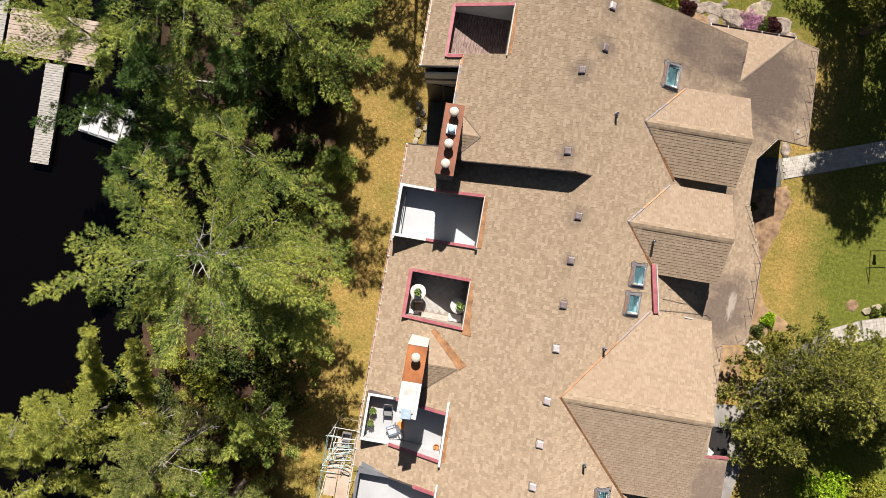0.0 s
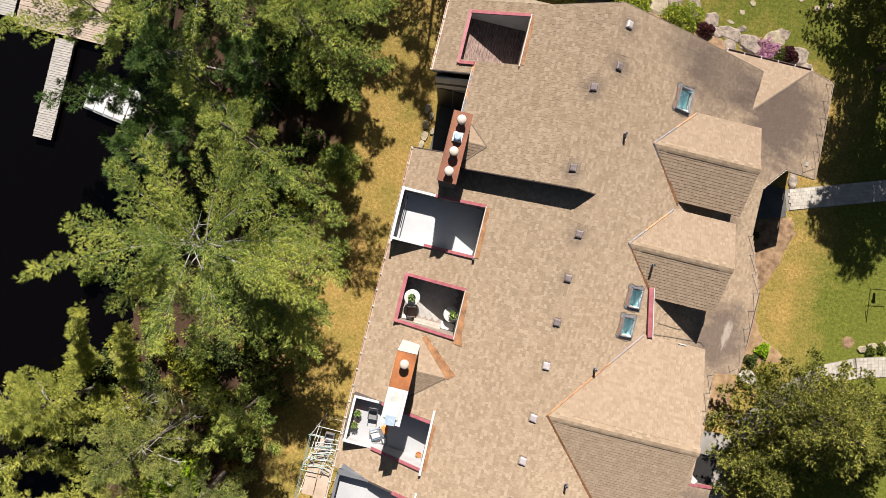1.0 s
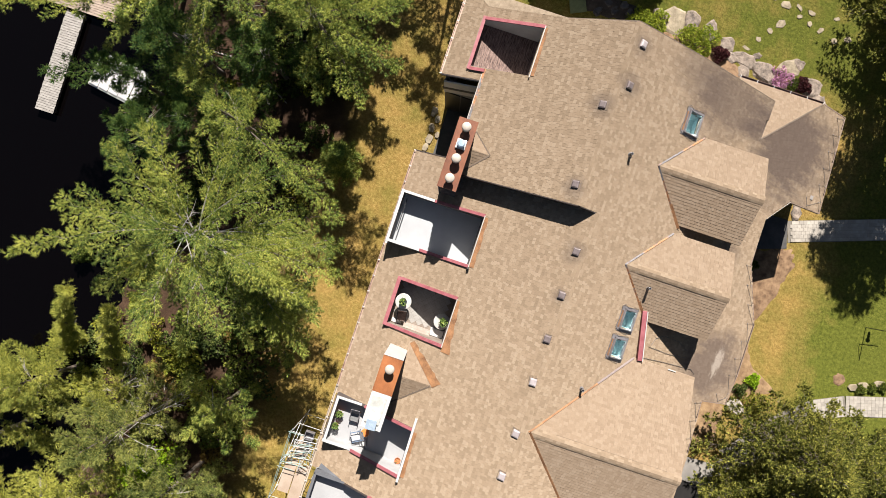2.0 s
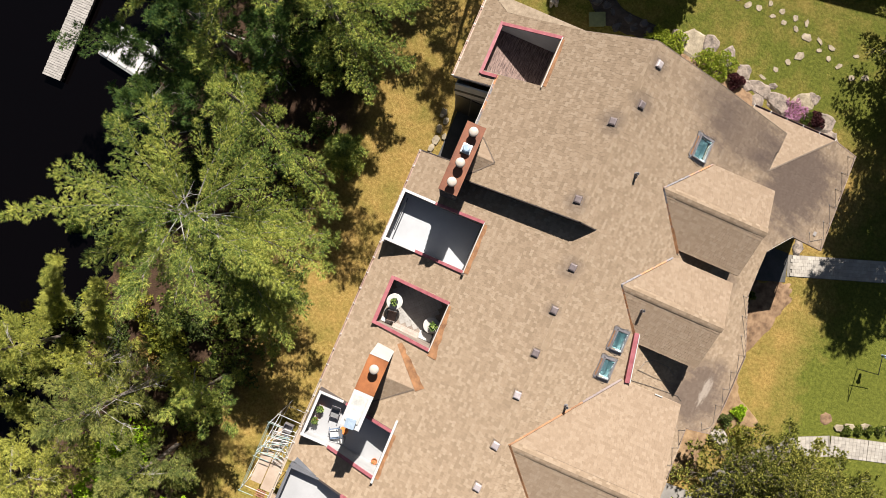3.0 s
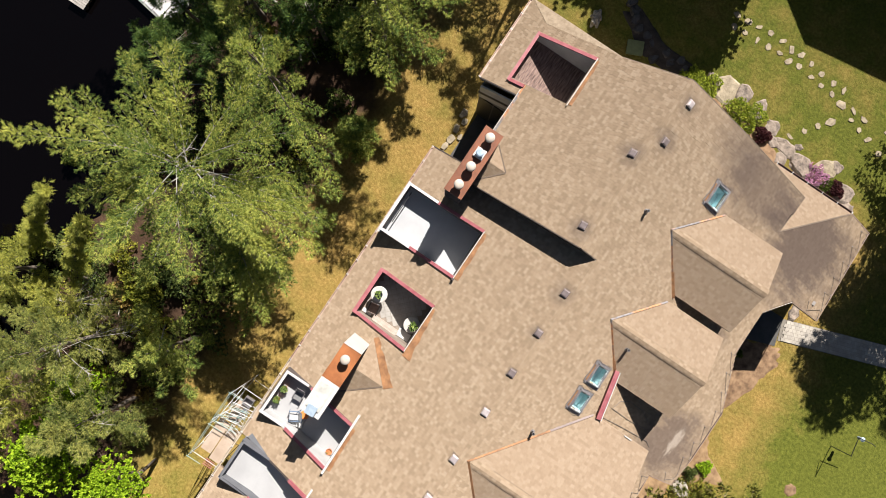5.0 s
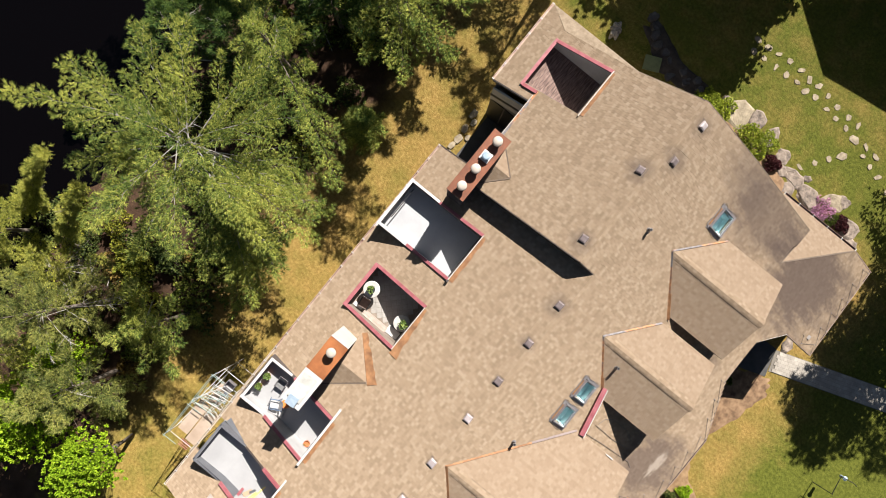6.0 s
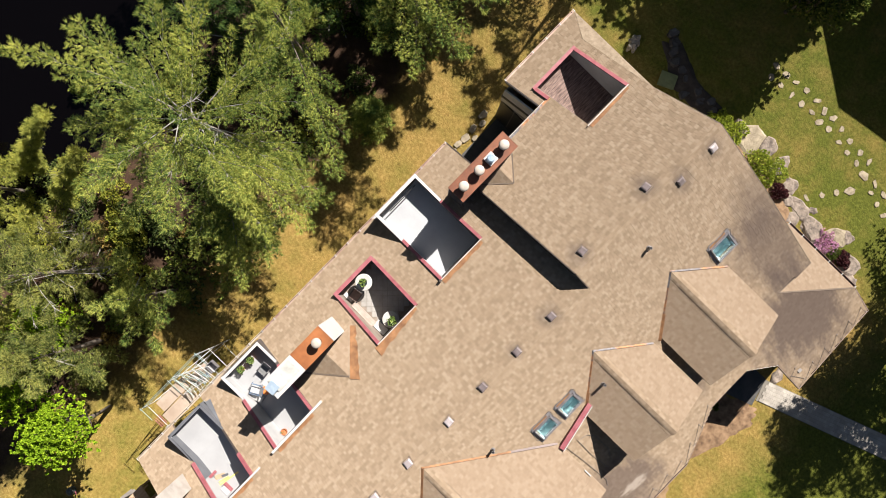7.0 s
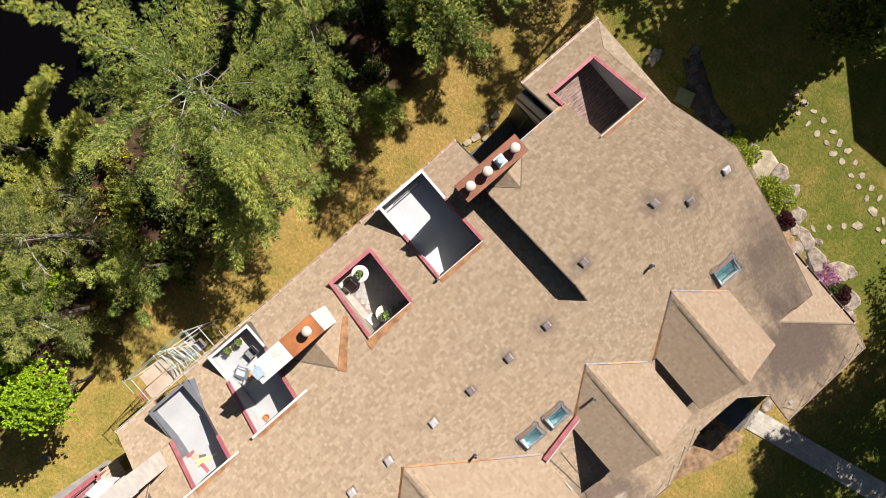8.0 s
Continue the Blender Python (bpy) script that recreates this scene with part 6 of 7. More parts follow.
def conifer(x, y, h, reach, base, seed, mat, label, branches=58, tuft=(17, 0.19, 0.02), lean=(0, 0), droop=0.5, bare=0.28, taper=0.5, dead=3, plume=1.0, arms=()):
    """A conifer: tapered trunk, limbs in loose whorls, needle sprays along the side twigs."""
    r, rng = random.Random(seed), np.random.default_rng(seed)
    z0 = ground_height(x, y) - 0.1
    tree = thing("pine_tree", label, "tree", "", (x, y, z0))
    top = Vector((lean[0], lean[1], h))
    trunk_at = lambda f: Vector((lean[0] * f * f, lean[1] * f * f, h * f))
    part("trunk", Mesh().tube([trunk_at(i / 8) for i in range(9)], [max(0.017 * h * (1 - i / 8.3), 0.02) for i in range(9)], 9), bark, tree, smooth=True)
    limbs = Mesh()
    cs, ds = [], []
    for b in range(branches + len(arms)):
        f = base / h + (1 - base / h) * min((b + r.random()) / branches, 1.0) ** 0.85
        g = (f - base / h) / (1 - base / h)
        L = reach * max((1 - g) ** taper, 0.07) * r.uniform(0.5, 1.15) * (0.75 + 0.25 * min(g * 5, 1))
        a = b * 2.39996 + r.uniform(-0.5, 0.5)
        if b >= branches:
            az, L, f = arms[b - branches]
            a, g = radians(az), (f - base / h) / (1 - base / h)
        rise = L * (0.5 * g + 0.12) * r.uniform(0.7, 1.2)
        sag = L * droop * (1 - 0.6 * g) * r.uniform(0.7, 1.2)
        o, u = trunk_at(f), Vector((math.cos(a), math.sin(a), 0))
        bend = Vector((-u.y, u.x, 0)) * r.uniform(-0.25, 0.25) * L
        at = lambda s: o + u * (L * s) + bend * s * s + Vector((0, 0, rise * s - sag * s * s + 0.22 * sag * s ** 4))
        pts = [at(i / 6) for i in range(7)]
        limbs.tube(pts, [max((0.0062 if h > 13.5 else 0.006) * L * (1 - i / 6.5), 0.005) for i in range(7)], 5)
        inner = bare * (1.1 - g) + (r.uniform(-0.08, 0.16) if b >= branches else 0)
        inner = max(inner, 0.04)
        boughs = [(at, L, inner)]
        offs = max(int(L * 1.55), 3)
        for k in range(offs):
            s0 = max(inner - 0.06, 0.1) + (0.93 - max(inner - 0.06, 0.1)) * (k + r.random()) / offs
            p0 = at(s0)
            fw = (at(s0 + 0.05) - at(s0 - 0.05)).normalized()
            sd = Vector((-fw.y, fw.x, 0)).normalized() * (1 if k % 2 else -1)
            an = radians(r.uniform(24, 44))
            dd = (fw * math.cos(an) + sd * math.sin(an) + Vector((0, 0, r.uniform(-0.12, 0.2)))).normalized()
            l2 = (0.06 + 0.36 * (1.05 - s0)) * min(L, 4.6) * r.uniform(0.5, 1.15) + 0.12
            cv = fw * 0.25 * l2
            sub_at = lambda s, p0=p0, dd=dd, l2=l2, cv=cv: p0 + dd * (l2 * s) + cv * s * s - Vector((0, 0, 0.12 * l2 * s * s))
            boughs.append((sub_at, l2, 0.12))
            limbs.tube([sub_at(0), sub_at(0.5), sub_at(1)], [0.014, 0.009, 0.004], 4, False)
        for path, length, start in boughs:
            n = max(int(length * (1 - start) * 15), 5)
            wide = r.uniform(0.19, 0.29) * min(0.6 + length / 4, 1.2) * plume
            for k in range(n):
                t = (k + r.random() * 0.8) / n
                s = start + (1.06 - start) * t
                p = path(s) + Vector((0, 0, 0.05))
                fwd = (path(min(s + 0.05, 1.02)) - path(s - 0.05)).normalized()
                side = Vector((-fwd.y, fwd.x, 0)).normalized() * (1 if k % 2 else -1)
                ang = radians(r.uniform(34, 58))
                td = (fwd * math.cos(ang) + side * math.sin(ang) + Vector((0, 0, r.uniform(-0.1, 0.45)))).normalized()
                tl = wide * (0.3 + 0.95 * math.sin(math.pi * min(t * 0.85 + 0.15, 1.0)) ** 0.9) * r.uniform(0.6, 1.3) + 0.08
                m = max(int(tl / 0.11), 2)
                for q in range(m):
                    cs.append(p + td * (tl * (q + 0.3) / m) + Vector((r.gauss(0, 0.02), r.gauss(0, 0.02), r.gauss(0, 0.05))))
                    ds.append(td)
            for q in range(3):
                cs.append(path(1.0) + Vector((r.gauss(0, 0.05), r.gauss(0, 0.05), 0.02)))
                ds.append(fwd)
    for k in range(dead):
        snag = Mesh()
        a, f = r.random() * 6.283, r.uniform(0.5, 0.85) if dead < 10 else r.uniform(0.3, 0.72)
        o, L = trunk_at(f), reach * (r.uniform(0.25, 0.45) if dead < 10 else r.uniform(0.45, 0.85))
        u = Vector((math.cos(a), math.sin(a), 0.1))
        snag.tube([o, o + u * L * 0.5 + Vector((0, 0, 0.1)), o + u * L], [0.02, 0.014, 0.005], 5)
        for j in range(7):
            p = o + u * L * r.uniform(0.35, 0.95)
            w = Vector((u.x + r.uniform(-1, 1), u.y + r.uniform(-1, 1), r.uniform(0, 0.3)))
            snag.tube([p, p + w * r.uniform(0.2, 0.5)], [0.011, 0.004], 4)
        part("dead_branch", snag, dead_bark, tree, "bleached bare branch")
    for k in range(int(h * 6)):
        a = r.random() * 6.283
        cs.append(trunk_at(1 - 0.05 * r.random()) + Vector((math.cos(a), math.sin(a), 0)) * r.uniform(0, 0.45))
        ds.append(Vector((math.cos(a) * 0.7, math.sin(a) * 0.7, 0.5)))
    part("limbwork", limbs, pale_bark if h > 13 else bark, tree, "grey-brown limbs")["kind"] = "stuff"
    v, f = blades(np.array(cs), np.array(ds), tuft[0], tuft[1], tuft[2], rng)
    crown = array_part("crown", v, f, mat, tree, "long soft green needles")
    return tree


PINE = "tall white pine with long feathery branches on the lake bank"
conifer(-10.1, -1.7, 13.6, 3.8, 5.0, 1, needle_sun, "tallest white pine with pale bare inner limbs near the house", 11, (24, 0.18, 0.014), (0, 0), 0.5, 0.26, 0.4, 2, 1.0, [(-167, 6.0, 0.76), (-138, 4.6, 0.68), (177, 5.0, 0.75), (155, 4.9, 0.68), (125, 4.6, 0.72), (-116, 5.2, 0.66), (-92, 4.4, 0.78), (-70, 4.8, 0.7), (-48, 4.2, 0.8), (-18, 5.2, 0.66), (4, 6.0, 0.64), (-33, 6.6, 0.5), (23, 5.4, 0.66), (-6, 4.2, 0.8), (13, 5.6, 0.58), (-10, 5.9, 0.58), (-25, 5.7, 0.54), (30, 5.0, 0.56), (-48, 5.2, 0.5), (58, 4.6, 0.74), (92, 5.2, 0.68)])
conifer(-10.6, 3.5, 11.0, 2.4, 3.0, 2, needle_sun, "white pine with one long limb over the lawn edge", 14, (24, 0.18, 0.014), (0, 0), 0.45, 0.25, 0.5, 2, 1.0, [(-20, 6.3, 0.72), (-62, 3.6, 0.7), (160, 3.8, 0.7)])
conifer(-8.4, 8.8, 11.5, 3.0, 2.5, 3, needle_sun, PINE, 22, (24, 0.18, 0.014), (0, 0), 0.5, 0.28, 0.5, 2, 1.0, [(8, 4.0, 0.82), (-12, 4.3, 0.8), (-34, 4.2, 0.72), (28, 4.0, 0.76), (50, 3.6, 0.82)])
conifer(-13.3, 9.6, 13.5, 3.6, 3.0, 33, needle_sun, PINE, 16, (17, 0.19, 0.02), (0, 0), 0.5, 0.28, 0.5, 2, 1.0, [(-106, 4.4, 0.72), (-78, 5.2, 0.66), (-40, 4.2, 0.75)])
conifer(-17.9, 7.2, 10.5, 2.8, 2.5, 4, needle_sun, "pine leaning over the dock and dark water", 22, (24, 0.18, 0.014), (-0.6, 0.4), 0.4, 0.25, 0.5, 2, 1.0, [(-154, 5.0, 0.7), (170, 4.0, 0.75)])
conifer(-15.2, 12.6, 14.5, 4.4, 3.5, 5, needle_shade, PINE, 28, (9, 0.21, 0.036))
conifer(-13.2, 3.0, 7.5, 2.9, 1.5, 6, needle_shade, PINE, 20)
conifer(-6.7, 3.4, 6.2, 1.4, 0.6, 7, needle_sun, "slim young pine at the edge of the lawn", 40, (14, 0.19, 0.02), (0.6, 0.5), 0.25, 0.1, 0.9, 0)
conifer(-7.3, -4.4, 7.4, 2.3, 2.0, 8, needle_sun, PINE, 12, (17, 0.19, 0.018), (0, 0), 0.4, 0.3, 0.5, 2, 0.9, [(-20, 2.7, 0.66), (20, 2.4, 0.7), (-48, 3.0, 0.62)])
conifer(-8.0, -9.9, 7.0, 1.5, 2.0, 27, needle_sun, PINE, 15, (17, 0.19, 0.018), (0, 0), 0.4, 0.2, 0.5, 2, 0.8, [(-30, 2.6, 0.6), (-62, 2.1, 0.66), (-112, 2.0, 0.7), (150, 2.1, 0.7), (12, 1.9, 0.72)])
conifer(-11.7, -12.0, 10.0, 3.6, 2.5, 9, needle_dull, "thin olive pine with a tangle of bleached twigs", 24, (17, 0.19, 0.018), (0, 0), 0.4, 0.3, 0.5, 11)
conifer(-17.7, -12.0, 8.3, 2.9, 2.0, 10, needle_olive, PINE, 30, (17, 0.19, 0.02), (0, 0), 0.4, 0.2, 0.5, 4)
conifer(-20.4, -13.4, 7.0, 2.5, 1.5, 47, needle_olive, PINE, 24, (15, 0.19, 0.02), (0, 0), 0.4, 0.2, 0.5, 3)
conifer(-13.7, -11.4, 6.0, 2.3, 1.5, 48, needle_olive, "thin olive pine with a tangle of bleached twigs", 18, (15, 0.19, 0.018), (0, 0), 0.4, 0.25, 0.5, 10)
conifer(-9.0, -14.6, 8.5, 2.9, 2.0, 11, needle_dull, PINE, 28, (17, 0.19, 0.02), (0, 0), 0.4, 0.2, 0.5, 3)
conifer(-17.6, -10.4, 7.6, 0.5, 2.0, 12, needle_olive, "slender leaning pine at the water's edge", 40, (14, 0.19, 0.018), (1.5, 4.0), 0.3, 0.1, 0.35, 1, 0.6)
conifer(-14.9, -10.9, 6.8, 0.55, 3.0, 36, needle_olive, "thin leaning pine with a pale bare trunk", 26, (14, 0.19, 0.018), (0.9, 4.2), 0.3, 0.15, 0.4, 2, 0.6)
conifer(-14.9, 6.4, 9.5, 2.9, 1.5, 35, needle_shade, PINE, 24)
conifer(-16.2, 1.6, 7.0, 2.6, 2.0, 13, needle_shade, PINE, 20)
conifer(-19.5, -16.0, 11.0, 4.0, 2.5, 14, needle_olive, PINE, 28, (9, 0.21, 0.036))
conifer(-13.6, -16.6, 11.0, 4.2, 2.5, 15, needle_olive, PINE, 30, (17, 0.19, 0.02), (0, 0), 0.4, 0.2, 0.5, 4)
conifer(-8.0, 14.4, 13.0, 3.5, 2.5, 16, needle_shade, PINE, 30, (9, 0.21, 0.036))
conifer(-11.2, 7.2, 8.0, 2.6, 1.5, 34, needle_shade, PINE, 20)
conifer(-11.8, 16.5, 14.0, 4.2, 3.0, 17, needle_shade, PINE, 28, (9, 0.21, 0.036))
conifer(-4.8, 20.5, 12.5, 4.2, 3.0, 18, needle_shade, PINE, 28, (9, 0.21, 0.036))
conifer(-9.8, 22.0, 14.0, 4.4, 3.5, 19, needle_shade, PINE, 28, (9, 0.21, 0.036))
conifer(-19.0, 12.5, 12.0, 4.0, 3.0, 20, needle_shade, PINE, 24, (9, 0.21, 0.036))
conifer(-8.6, 18.2, 13.0, 3.8, 3.0, 28, needle_shade, PINE, 28, (9, 0.21, 0.036))
conifer(-10.3, 12.4, 13.0, 3.6, 2.5, 29, needle_shade, PINE, 28, (9, 0.21, 0.036))
conifer(-17.8, 4.2, 7.5, 1.9, 2.0, 30, needle_shade, PINE, 20, (17, 0.19, 0.02), (0, 0), 0.4, 0.2, 0.5, 1, 1.0, [(-165, 3.4, 0.7)])


def hemlock_tree(x, y, h, reach, seed, label, boughs=46, taper=0.5, tuft=9, low=0.08):
    """A dense short-needled conifer: level boughs that carry separate bright-tipped tufts."""
    r, rng = random.Random(seed), np.random.default_rng(seed)
    z0 = ground_height(x, y) - 0.1
    tree = thing("hemlock_tree", label, "tree", "", (x, y, z0))
    part("trunk", Mesh().tube([(0, 0, h * i / 6) for i in range(7)], [max(0.02 * h * (1 - i / 6.2), 0.02) for i in range(7)], 9), bark, tree, smooth=True)
    limbs, cs, ds = Mesh(), [], []
    for b in range(boughs):
        g = (b + r.random()) / boughs
        f = low + (0.98 - low) * g
        L = reach * max((1 - g) ** taper, 0.1) * r.uniform(0.62, 1.14)
        a = b * 2.39996 + r.uniform(-0.35, 0.35)
        o, u = Vector((0, 0, h * f)), Vector((math.cos(a), math.sin(a), 0))
        side = Vector((-u.y, u.x, 0))
        bend = r.uniform(-0.2, 0.2) * L
        at = lambda t: o + u * (L * t) + side * (bend * t * t) + Vector((0, 0, 0.12 * L * t - 0.3 * L * t * t))
        limbs.tube([at(i / 4) for i in range(5)], [max(0.008 * L * (1 - i / 4.3), 0.006) for i in range(5)], 5)
        n = max(int(L / 0.34), 3)
        for k in range(n):
            t = 0.2 + 0.82 * (k + 0.6 * r.random()) / n
            wing = 0.14 + 0.34 * L * 0.4 * (1.1 - t)
            for w in (-1, 0, 1):
                if w and r.random() < 0.12:
                    continue
                c = at(t) + side * (w * wing * r.uniform(0.6, 1.25)) + u * r.uniform(-0.1, 0.12) + Vector((0, 0, r.uniform(-0.1, 0.14)))
                if w:
                    limbs.tube([at(max(t - 0.08, 0)), c], [0.012, 0.005], 4, False)
                big = r.uniform(0.1, 0.2)
                for _ in range(7):
                    cs.append(c + Vector((r.gauss(0, big), r.gauss(0, big), r.gauss(0.0, 0.05))))
                    ds.append((u * 0.7 + side * (w * 0.5) + Vector((0, 0, 0.35))).normalized())
    part("limbwork", limbs, bark, tree, "grey-brown limbs")["kind"] = "stuff"
    v, f = blades(np.array(cs), np.array(ds), tuft, 0.17, 0.055, rng, 0.15, 0.6)
    array_part("crown", v, f, hemlock, tree, "short dark needles with olive tips")
    return tree


HEMLOCK = "bushy dark hemlock with olive tips beside the entrance"
FAR = "dark conifer beyond the paver walk"
hemlock_tree(20.7, -3.5, 7.6, 4.5, 24, HEMLOCK, 56, 0.5)
hemlock_tree(24.2, -3.7, 5.4, 3.7, 25, HEMLOCK, 46, 0.5)
hemlock_tree(19.1, -7.0, 4.6, 2.4, 45, HEMLOCK, 34, 0.5)
hemlock_tree(26.0, -11.6, 6.0, 2.6, 26, "bushy dark hemlock in the shade of the drive", 34)
hemlock_tree(21.4, 16.4, 11.3, 3.7, 21, "dark conifer beside the paver walk", 60, 0.25, 9, 0.38)
hemlock_tree(24.6, 18.4, 12.2, 3.3, 22, FAR, 60, 0.35, 6)
hemlock_tree(19.7, 21.0, 15.2, 3.2, 37, FAR, 72, 0.25, 6)
hemlock_tree(23.4, 22.4, 13.0, 3.4, 38, FAR, 54, 0.4, 6)
hemlock_tree(28.0, 17.0, 11.5, 3.6, 23, FAR, 54, 0.4, 6)
hemlock_tree(18.9, 25.0, 9.0, 2.4, 39, FAR, 40, 0.4, 6)


def leaf_tree(x, y, h, reach, base, seed, mat, label, clumps=90, per=42, leaf=0.17):
    """A broadleaf tree: forked limbs, leaf clumps in an uneven crown."""
    r, rng = random.Random(seed), np.random.default_rng(seed)
    z0 = ground_height(x, y) - 0.1
    tree = thing("leaf_tree", label, "tree", "", (x, y, z0))
    part("trunk", Mesh().tube([(0, 0, 0), (0.05, 0.03, h * 0.3), (0.02, -0.04, h * 0.6), (0, 0, h * 0.85)], [0.02 * h, 0.016 * h, 0.01 * h, 0.02], 9), bark, tree, smooth=True)
    limbs = Mesh()
    cs, ds = [], []
    for k in range(clumps):
        a, f = k * 2.39996 + r.uniform(-0.4, 0.4), (k + 0.5) / clumps
        rad = reach * math.sqrt(f) * r.uniform(0.75, 1.1)
        zz = base + (h - base) * math.sqrt(max(1 - (rad / (reach * 1.15)) ** 2, 0.02)) * r.uniform(0.65, 1.0)
        c = Vector((rad * math.cos(a), rad * math.sin(a), zz))
        limbs.tube([(0, 0, max(base * 0.9, zz * 0.45)), c * 0.55 + Vector((0, 0, zz * 0.2)), c], [0.03, 0.014, 0.006], 4)
        for _ in range(8):
            p = c + Vector((r.gauss(0, 0.26), r.gauss(0, 0.26), r.gauss(0, 0.16)))
            cs.append(p)
            ds.append((p - Vector((0, 0, base))).normalized())
    part("limbwork", limbs, bark, tree)["kind"] = "stuff"
    v, f = blades(np.array(cs), np.array(ds), max(per // 8, 3), leaf, leaf * 0.32, rng, 0.5, 0.7, True)
    array_part("crown", v, f, mat, tree, "small loose leaves")
    return tree


leaf_tree(-6.25, -16.95, 7.3, 1.25, 2.6, 40, lime_leaf, "bright lime-green young maple on the lawn", 130, 160, 0.14)
leaf_tree(-9.7, -17.1, 7.2, 1.8, 2.0, 41, lime_leaf, "bright lime-green young maple beside the pines", 170, 104, 0.15)
leaf_tree(-10.9, -14.9, 4.2, 1.3, 1.2, 45, lime_leaf, "bright lime-green sapling beside the pines", 120, 80, 0.13)
leaf_tree(2.15, 26.6, 11.0, 3.65, 4.5, 42, dark_leaf, "dark broadleaf tree shading the north lawn", 560, 72, 0.34)
leaf_tree(2.9, 30.0, 9.5, 2.8, 4.5, 44, dark_leaf, "dark broadleaf tree shading the north lawn", 380, 56, 0.36)
leaf_tree(-2.6, 27.6, 9.6, 4.2, 4.5, 43, dark_leaf, "thin-crowned broadleaf tree shading the north lawn", 95, 48, 0.24)
leaf_tree(4.9, 23.3, 6.2, 1.8, 1.6, 46, bush_leaf, "low-limbed broadleaf tree at the lawn edge", 240, 64, 0.17)


def bush(x, y, rad, h, mat, label, seed, count=420, leaf=0.13, category="shrub"):
    rng = np.random.default_rng(seed)
    z0 = ground_height(x, y)
    b = thing("shrub", label, category, "", (x, y, z0))
    a, d, t = rng.uniform(0, 6.283, count), np.sqrt(rng.uniform(0, 1, count)), rng.uniform(0.35, 1, count)
    lob = 1 + 0.28 * np.sin(a * 3 + seed) + 0.15 * np.sin(a * 7 + 2 * seed)
    c = np.stack([rad * lob * d * np.cos(a), rad * lob * d * np.sin(a), h * t * np.sqrt(np.maximum(1 - 0.85 * d * d, 0.05))], 1)
    al = c / (np.linalg.norm(c, axis=1)[:, None] + 1e-6)
    v, f = blades(c, al, 5, leaf, leaf * 0.3, rng, 0.5, 0.7, True, 0.6)
    array_part("leafage", v, f, mat, b)
    st = Mesh()
    for k in range(7):
        q = k * 0.9
        st.tube([(0, 0, -0.05), (0.35 * rad * math.cos(q), 0.35 * rad * math.sin(q), h * 0.5), (0.7 * rad * math.cos(q), 0.7 * rad * math.sin(q), h * 0.72)], [0.025, 0.018, 0.006], 4)
    part("branchwork", st, bark, b)["kind"] = "stuff"
    return b


GREEN = "bright green leafy shrub among garden boulders"
bush(6.35, 16.35, 0.72, 0.9, garden_leaf, GREEN, 60, 600, 0.1)
bush(7.3, 16.6, 0.7, 0.9, garden_leaf, GREEN, 61, 600, 0.1)
bush(9.85, 16.3, 1.0, 1.2, garden_leaf, GREEN, 62, 1100, 0.1)
bush(11.3, 16.1, 0.38, 0.6, plum_leaf, "dark plum-red shrub among garden boulders", 63, 420, 0.1)
bush(15.05, 15.9, 0.66, 0.4, pink_petal, "low mound of pale pink flowers", 64, 520, 0.07, "flowers")
bush(16.25, 15.9, 0.4, 0.5, plum_leaf, "dark plum-red shrub among garden boulders", 65, 420, 0.1)
bush(15.75, 15.75, 0.36, 0.35, bush_leaf, "low green plant among garden boulders", 66, 260, 0.09)
bush(18.78, -0.62, 0.35, 0.35, lime_leaf, "small bright green garden plant in the straw bed", 67, 240, 0.1)
bush(18.25, -1.3, 0.33, 0.4, dark_leaf, "small dark green rose bush in the straw bed", 68, 240, 0.09)
bush(19.25, -1.85, 0.7, 0.35, yellow_leaf, "patch of yellow-green groundcover", 69, 420, 0.08)
bush(16.6, 5.5, 0.35, 0.4, bush_leaf, "small green plant by the porch", 70, 240, 0.1)
for k in range(5):
    bush(24.66 + 0.56 * k, 0.82 + 0.24 * k, 0.24, 0.25, bush_leaf, "small green border plant along the path", 71 + k, 160, 0.09)
bush(23.4, -9.7, 1.3, 1.6, lime_leaf, "bright lime-green shrub below the hemlock", 80, 800, 0.13)
bush(25.4, -9.3, 1.1, 1.4, yellow_leaf, "yellow-green shrub below the hemlock", 81, 600, 0.13)
R = random.Random(21)
for k in range(62):
    x, y = R.uniform(-19.5, -8.2), R.uniform(-17.5, 14)
    kind = R.random()
    mat, lab = (dark_leaf, "dark green understory shrub under the pines") if kind < 0.45 else (bush_leaf, "green understory shrub under the pines") if kind < 0.8 else (yellow_leaf, "yellow-green understory shrub under the pines")
    if y < -7 and kind > 0.72:
        mat, lab = yellow_leaf, "yellow-green understory shrub under the pines"
    bush(x, y, R.uniform(0.5, 1.2), R.uniform(0.5, 1.7), mat, lab, 100 + k, 260, 0.15)
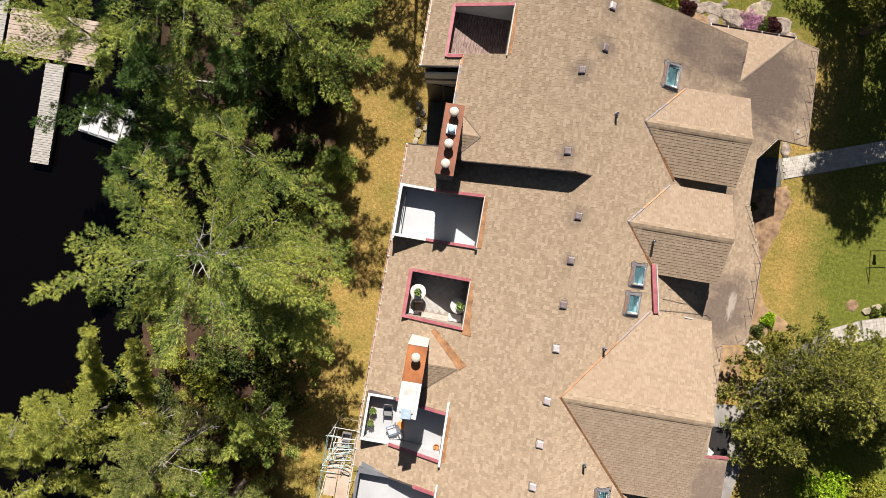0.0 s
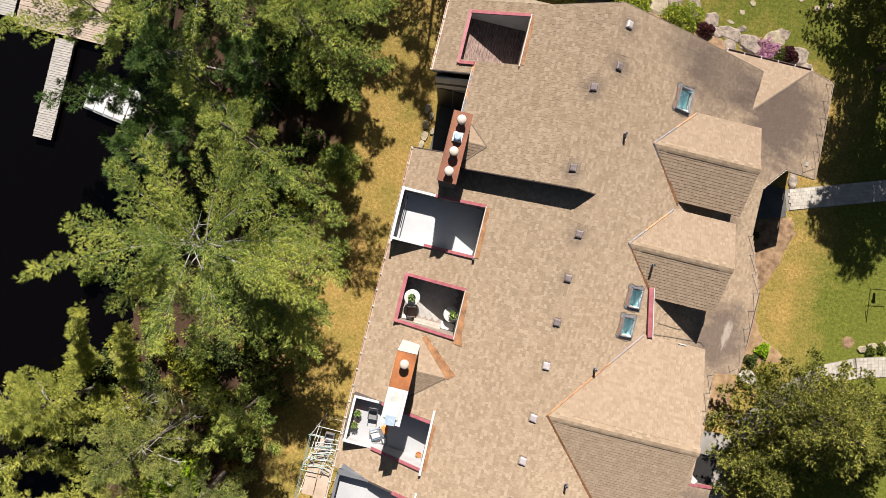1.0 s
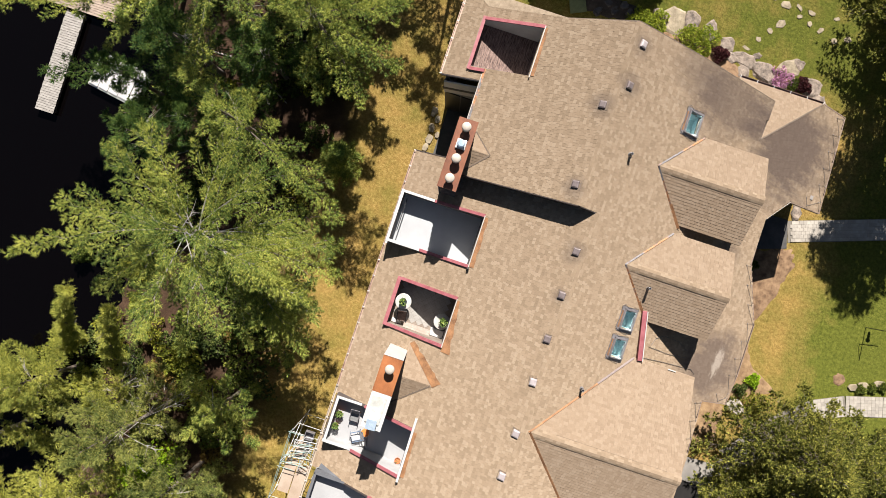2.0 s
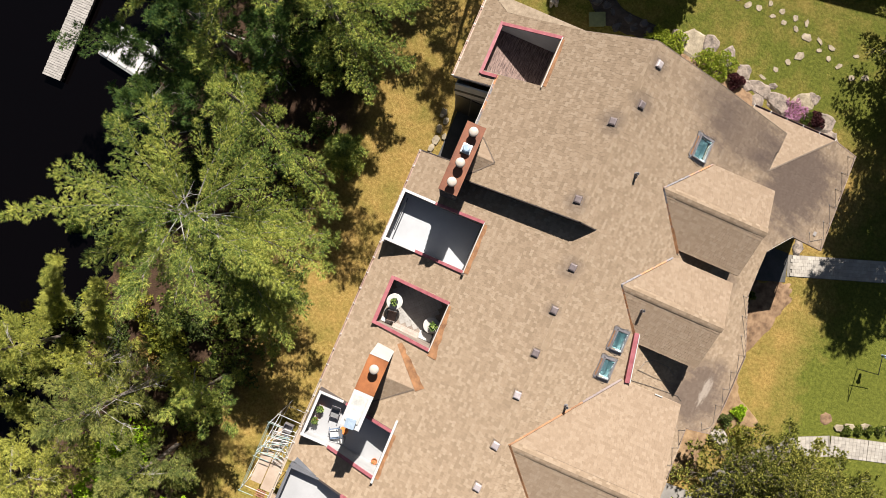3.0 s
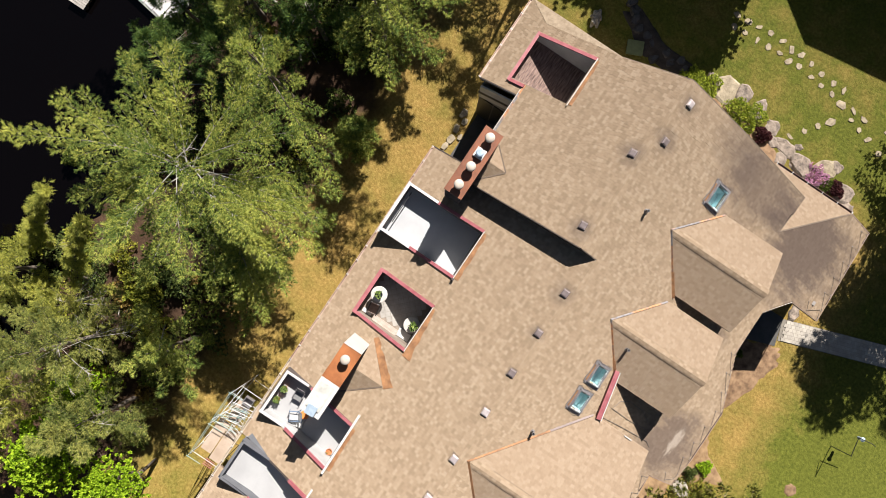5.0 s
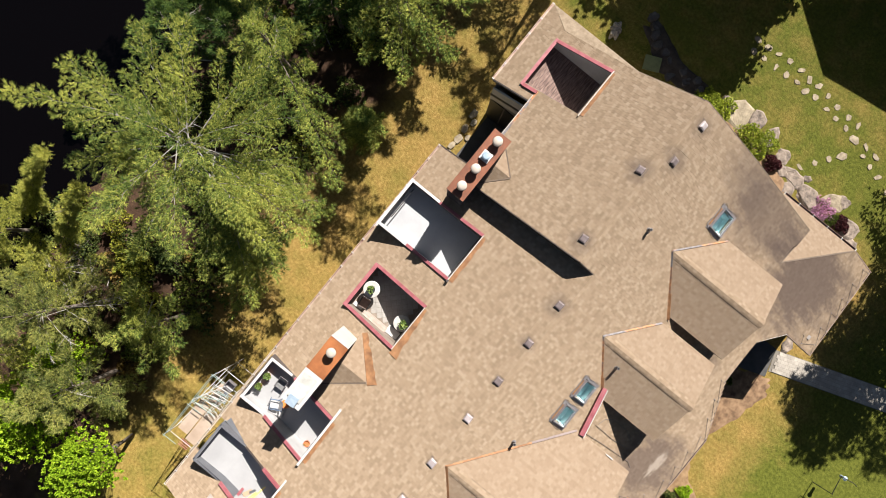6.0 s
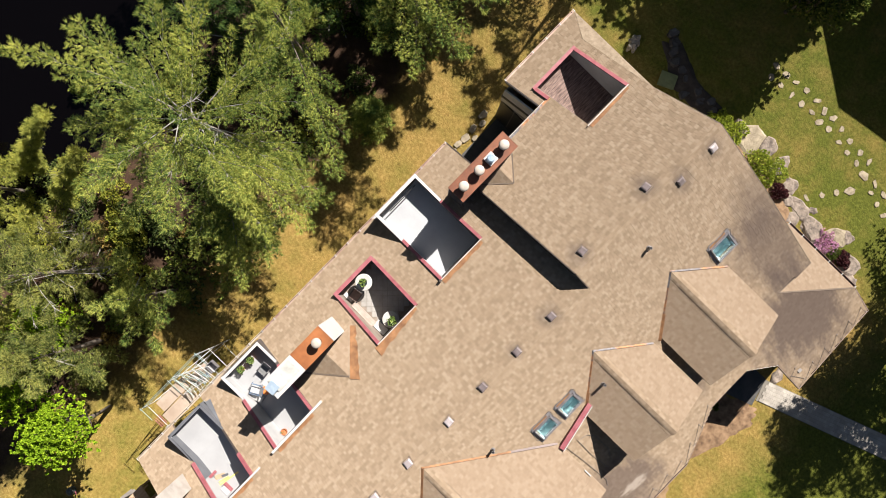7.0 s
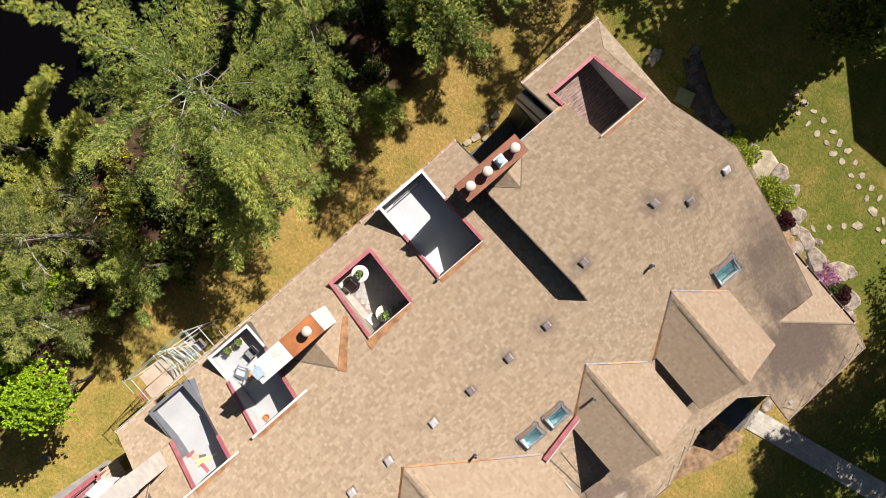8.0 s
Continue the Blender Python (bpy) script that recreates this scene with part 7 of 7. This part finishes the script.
for k in range(26):
    x, y = (R.uniform(-12, -6.8), R.uniform(-10, -3)) if k < 16 else (R.uniform(-13.5, -8), R.uniform(5.5, 11.5))
    mat, lab = (dark_leaf, "dark green understory shrub under the pines") if R.random() < 0.55 else (bush_leaf, "green understory shrub under the pines")
    bush(x, y, R.uniform(0.6, 1.2), R.uniform(0.6, 1.6), mat, lab, 300 + k, 260, 0.15)
for k, (x, y, h) in enumerate([(-20.0, -12.6, 1.8), (-14.1, -8.6, 1.5), (-12.4, -9.4, 1.5), (-10.6, -14.6, 1.8), (-9.2, -11.6, 1.4), (-18.9, -11.0, 1.9), (-15.9, -10.2, 1.7), (-16.6, -9.0, 1.6), (-14.9, -13.6, 2.0), (-16.4, -12.6, 2.4), (-12.9, -13.4, 2.0)]):
    bush(x, y, 0.75, h, yellow_leaf, "tall yellow-green shrub at the water's edge", 160 + k, 300, 0.14)
russet_leaf = foliage("russet_leaves", (0.09, 0.06, 0.018), (0.22, 0.14, 0.04), (0.36, 0.26, 0.07), 0.35, 2.0)
for k, (x, y, rad) in enumerate([(-12.2, -10.5, 0.7), (-12.9, -10.4, 0.6), (-11.05, -14.8, 0.7), (-8.7, -14.0, 0.6), (-10.2, -11.3, 0.6), (-9.6, -7.4, 0.5)]):
    bush(x, y, rad, 0.8, russet_leaf, "low russet-brown shrub under the pines", 180 + k, 220, 0.13)
for k, (x, y, rad) in enumerate([(-8.8, -13.0, 0.7), (-7.75, -16.2, 0.6), (-7.9, -12.2, 0.5)]):
    bush(x, y, rad, 1.2, bush_leaf, "green understory shrub at the lawn edge", 190 + k, 300, 0.13)
# fallen wood
for k in range(9):
    x, y, a, l = R.uniform(-17, -11), R.uniform(-14, 12), R.random() * 6.283, R.uniform(1.2, 3.0)
    z = ground_height(x, y) + 0.06
    e = (x + l * math.cos(a), y + l * math.sin(a))
    b = part("fallen_branch", Mesh().tube([(x, y, z), ((x + e[0]) / 2 + 0.1, (y + e[1]) / 2, (z + ground_height(*e) + 0.06) / 2 + 0.03), (*e, ground_height(*e) + 0.06)], [0.06, 0.045, 0.02], 6), dead_bark)
    tagged(b, "bleached fallen branch on the forest floor", "branch", "fallen branches")
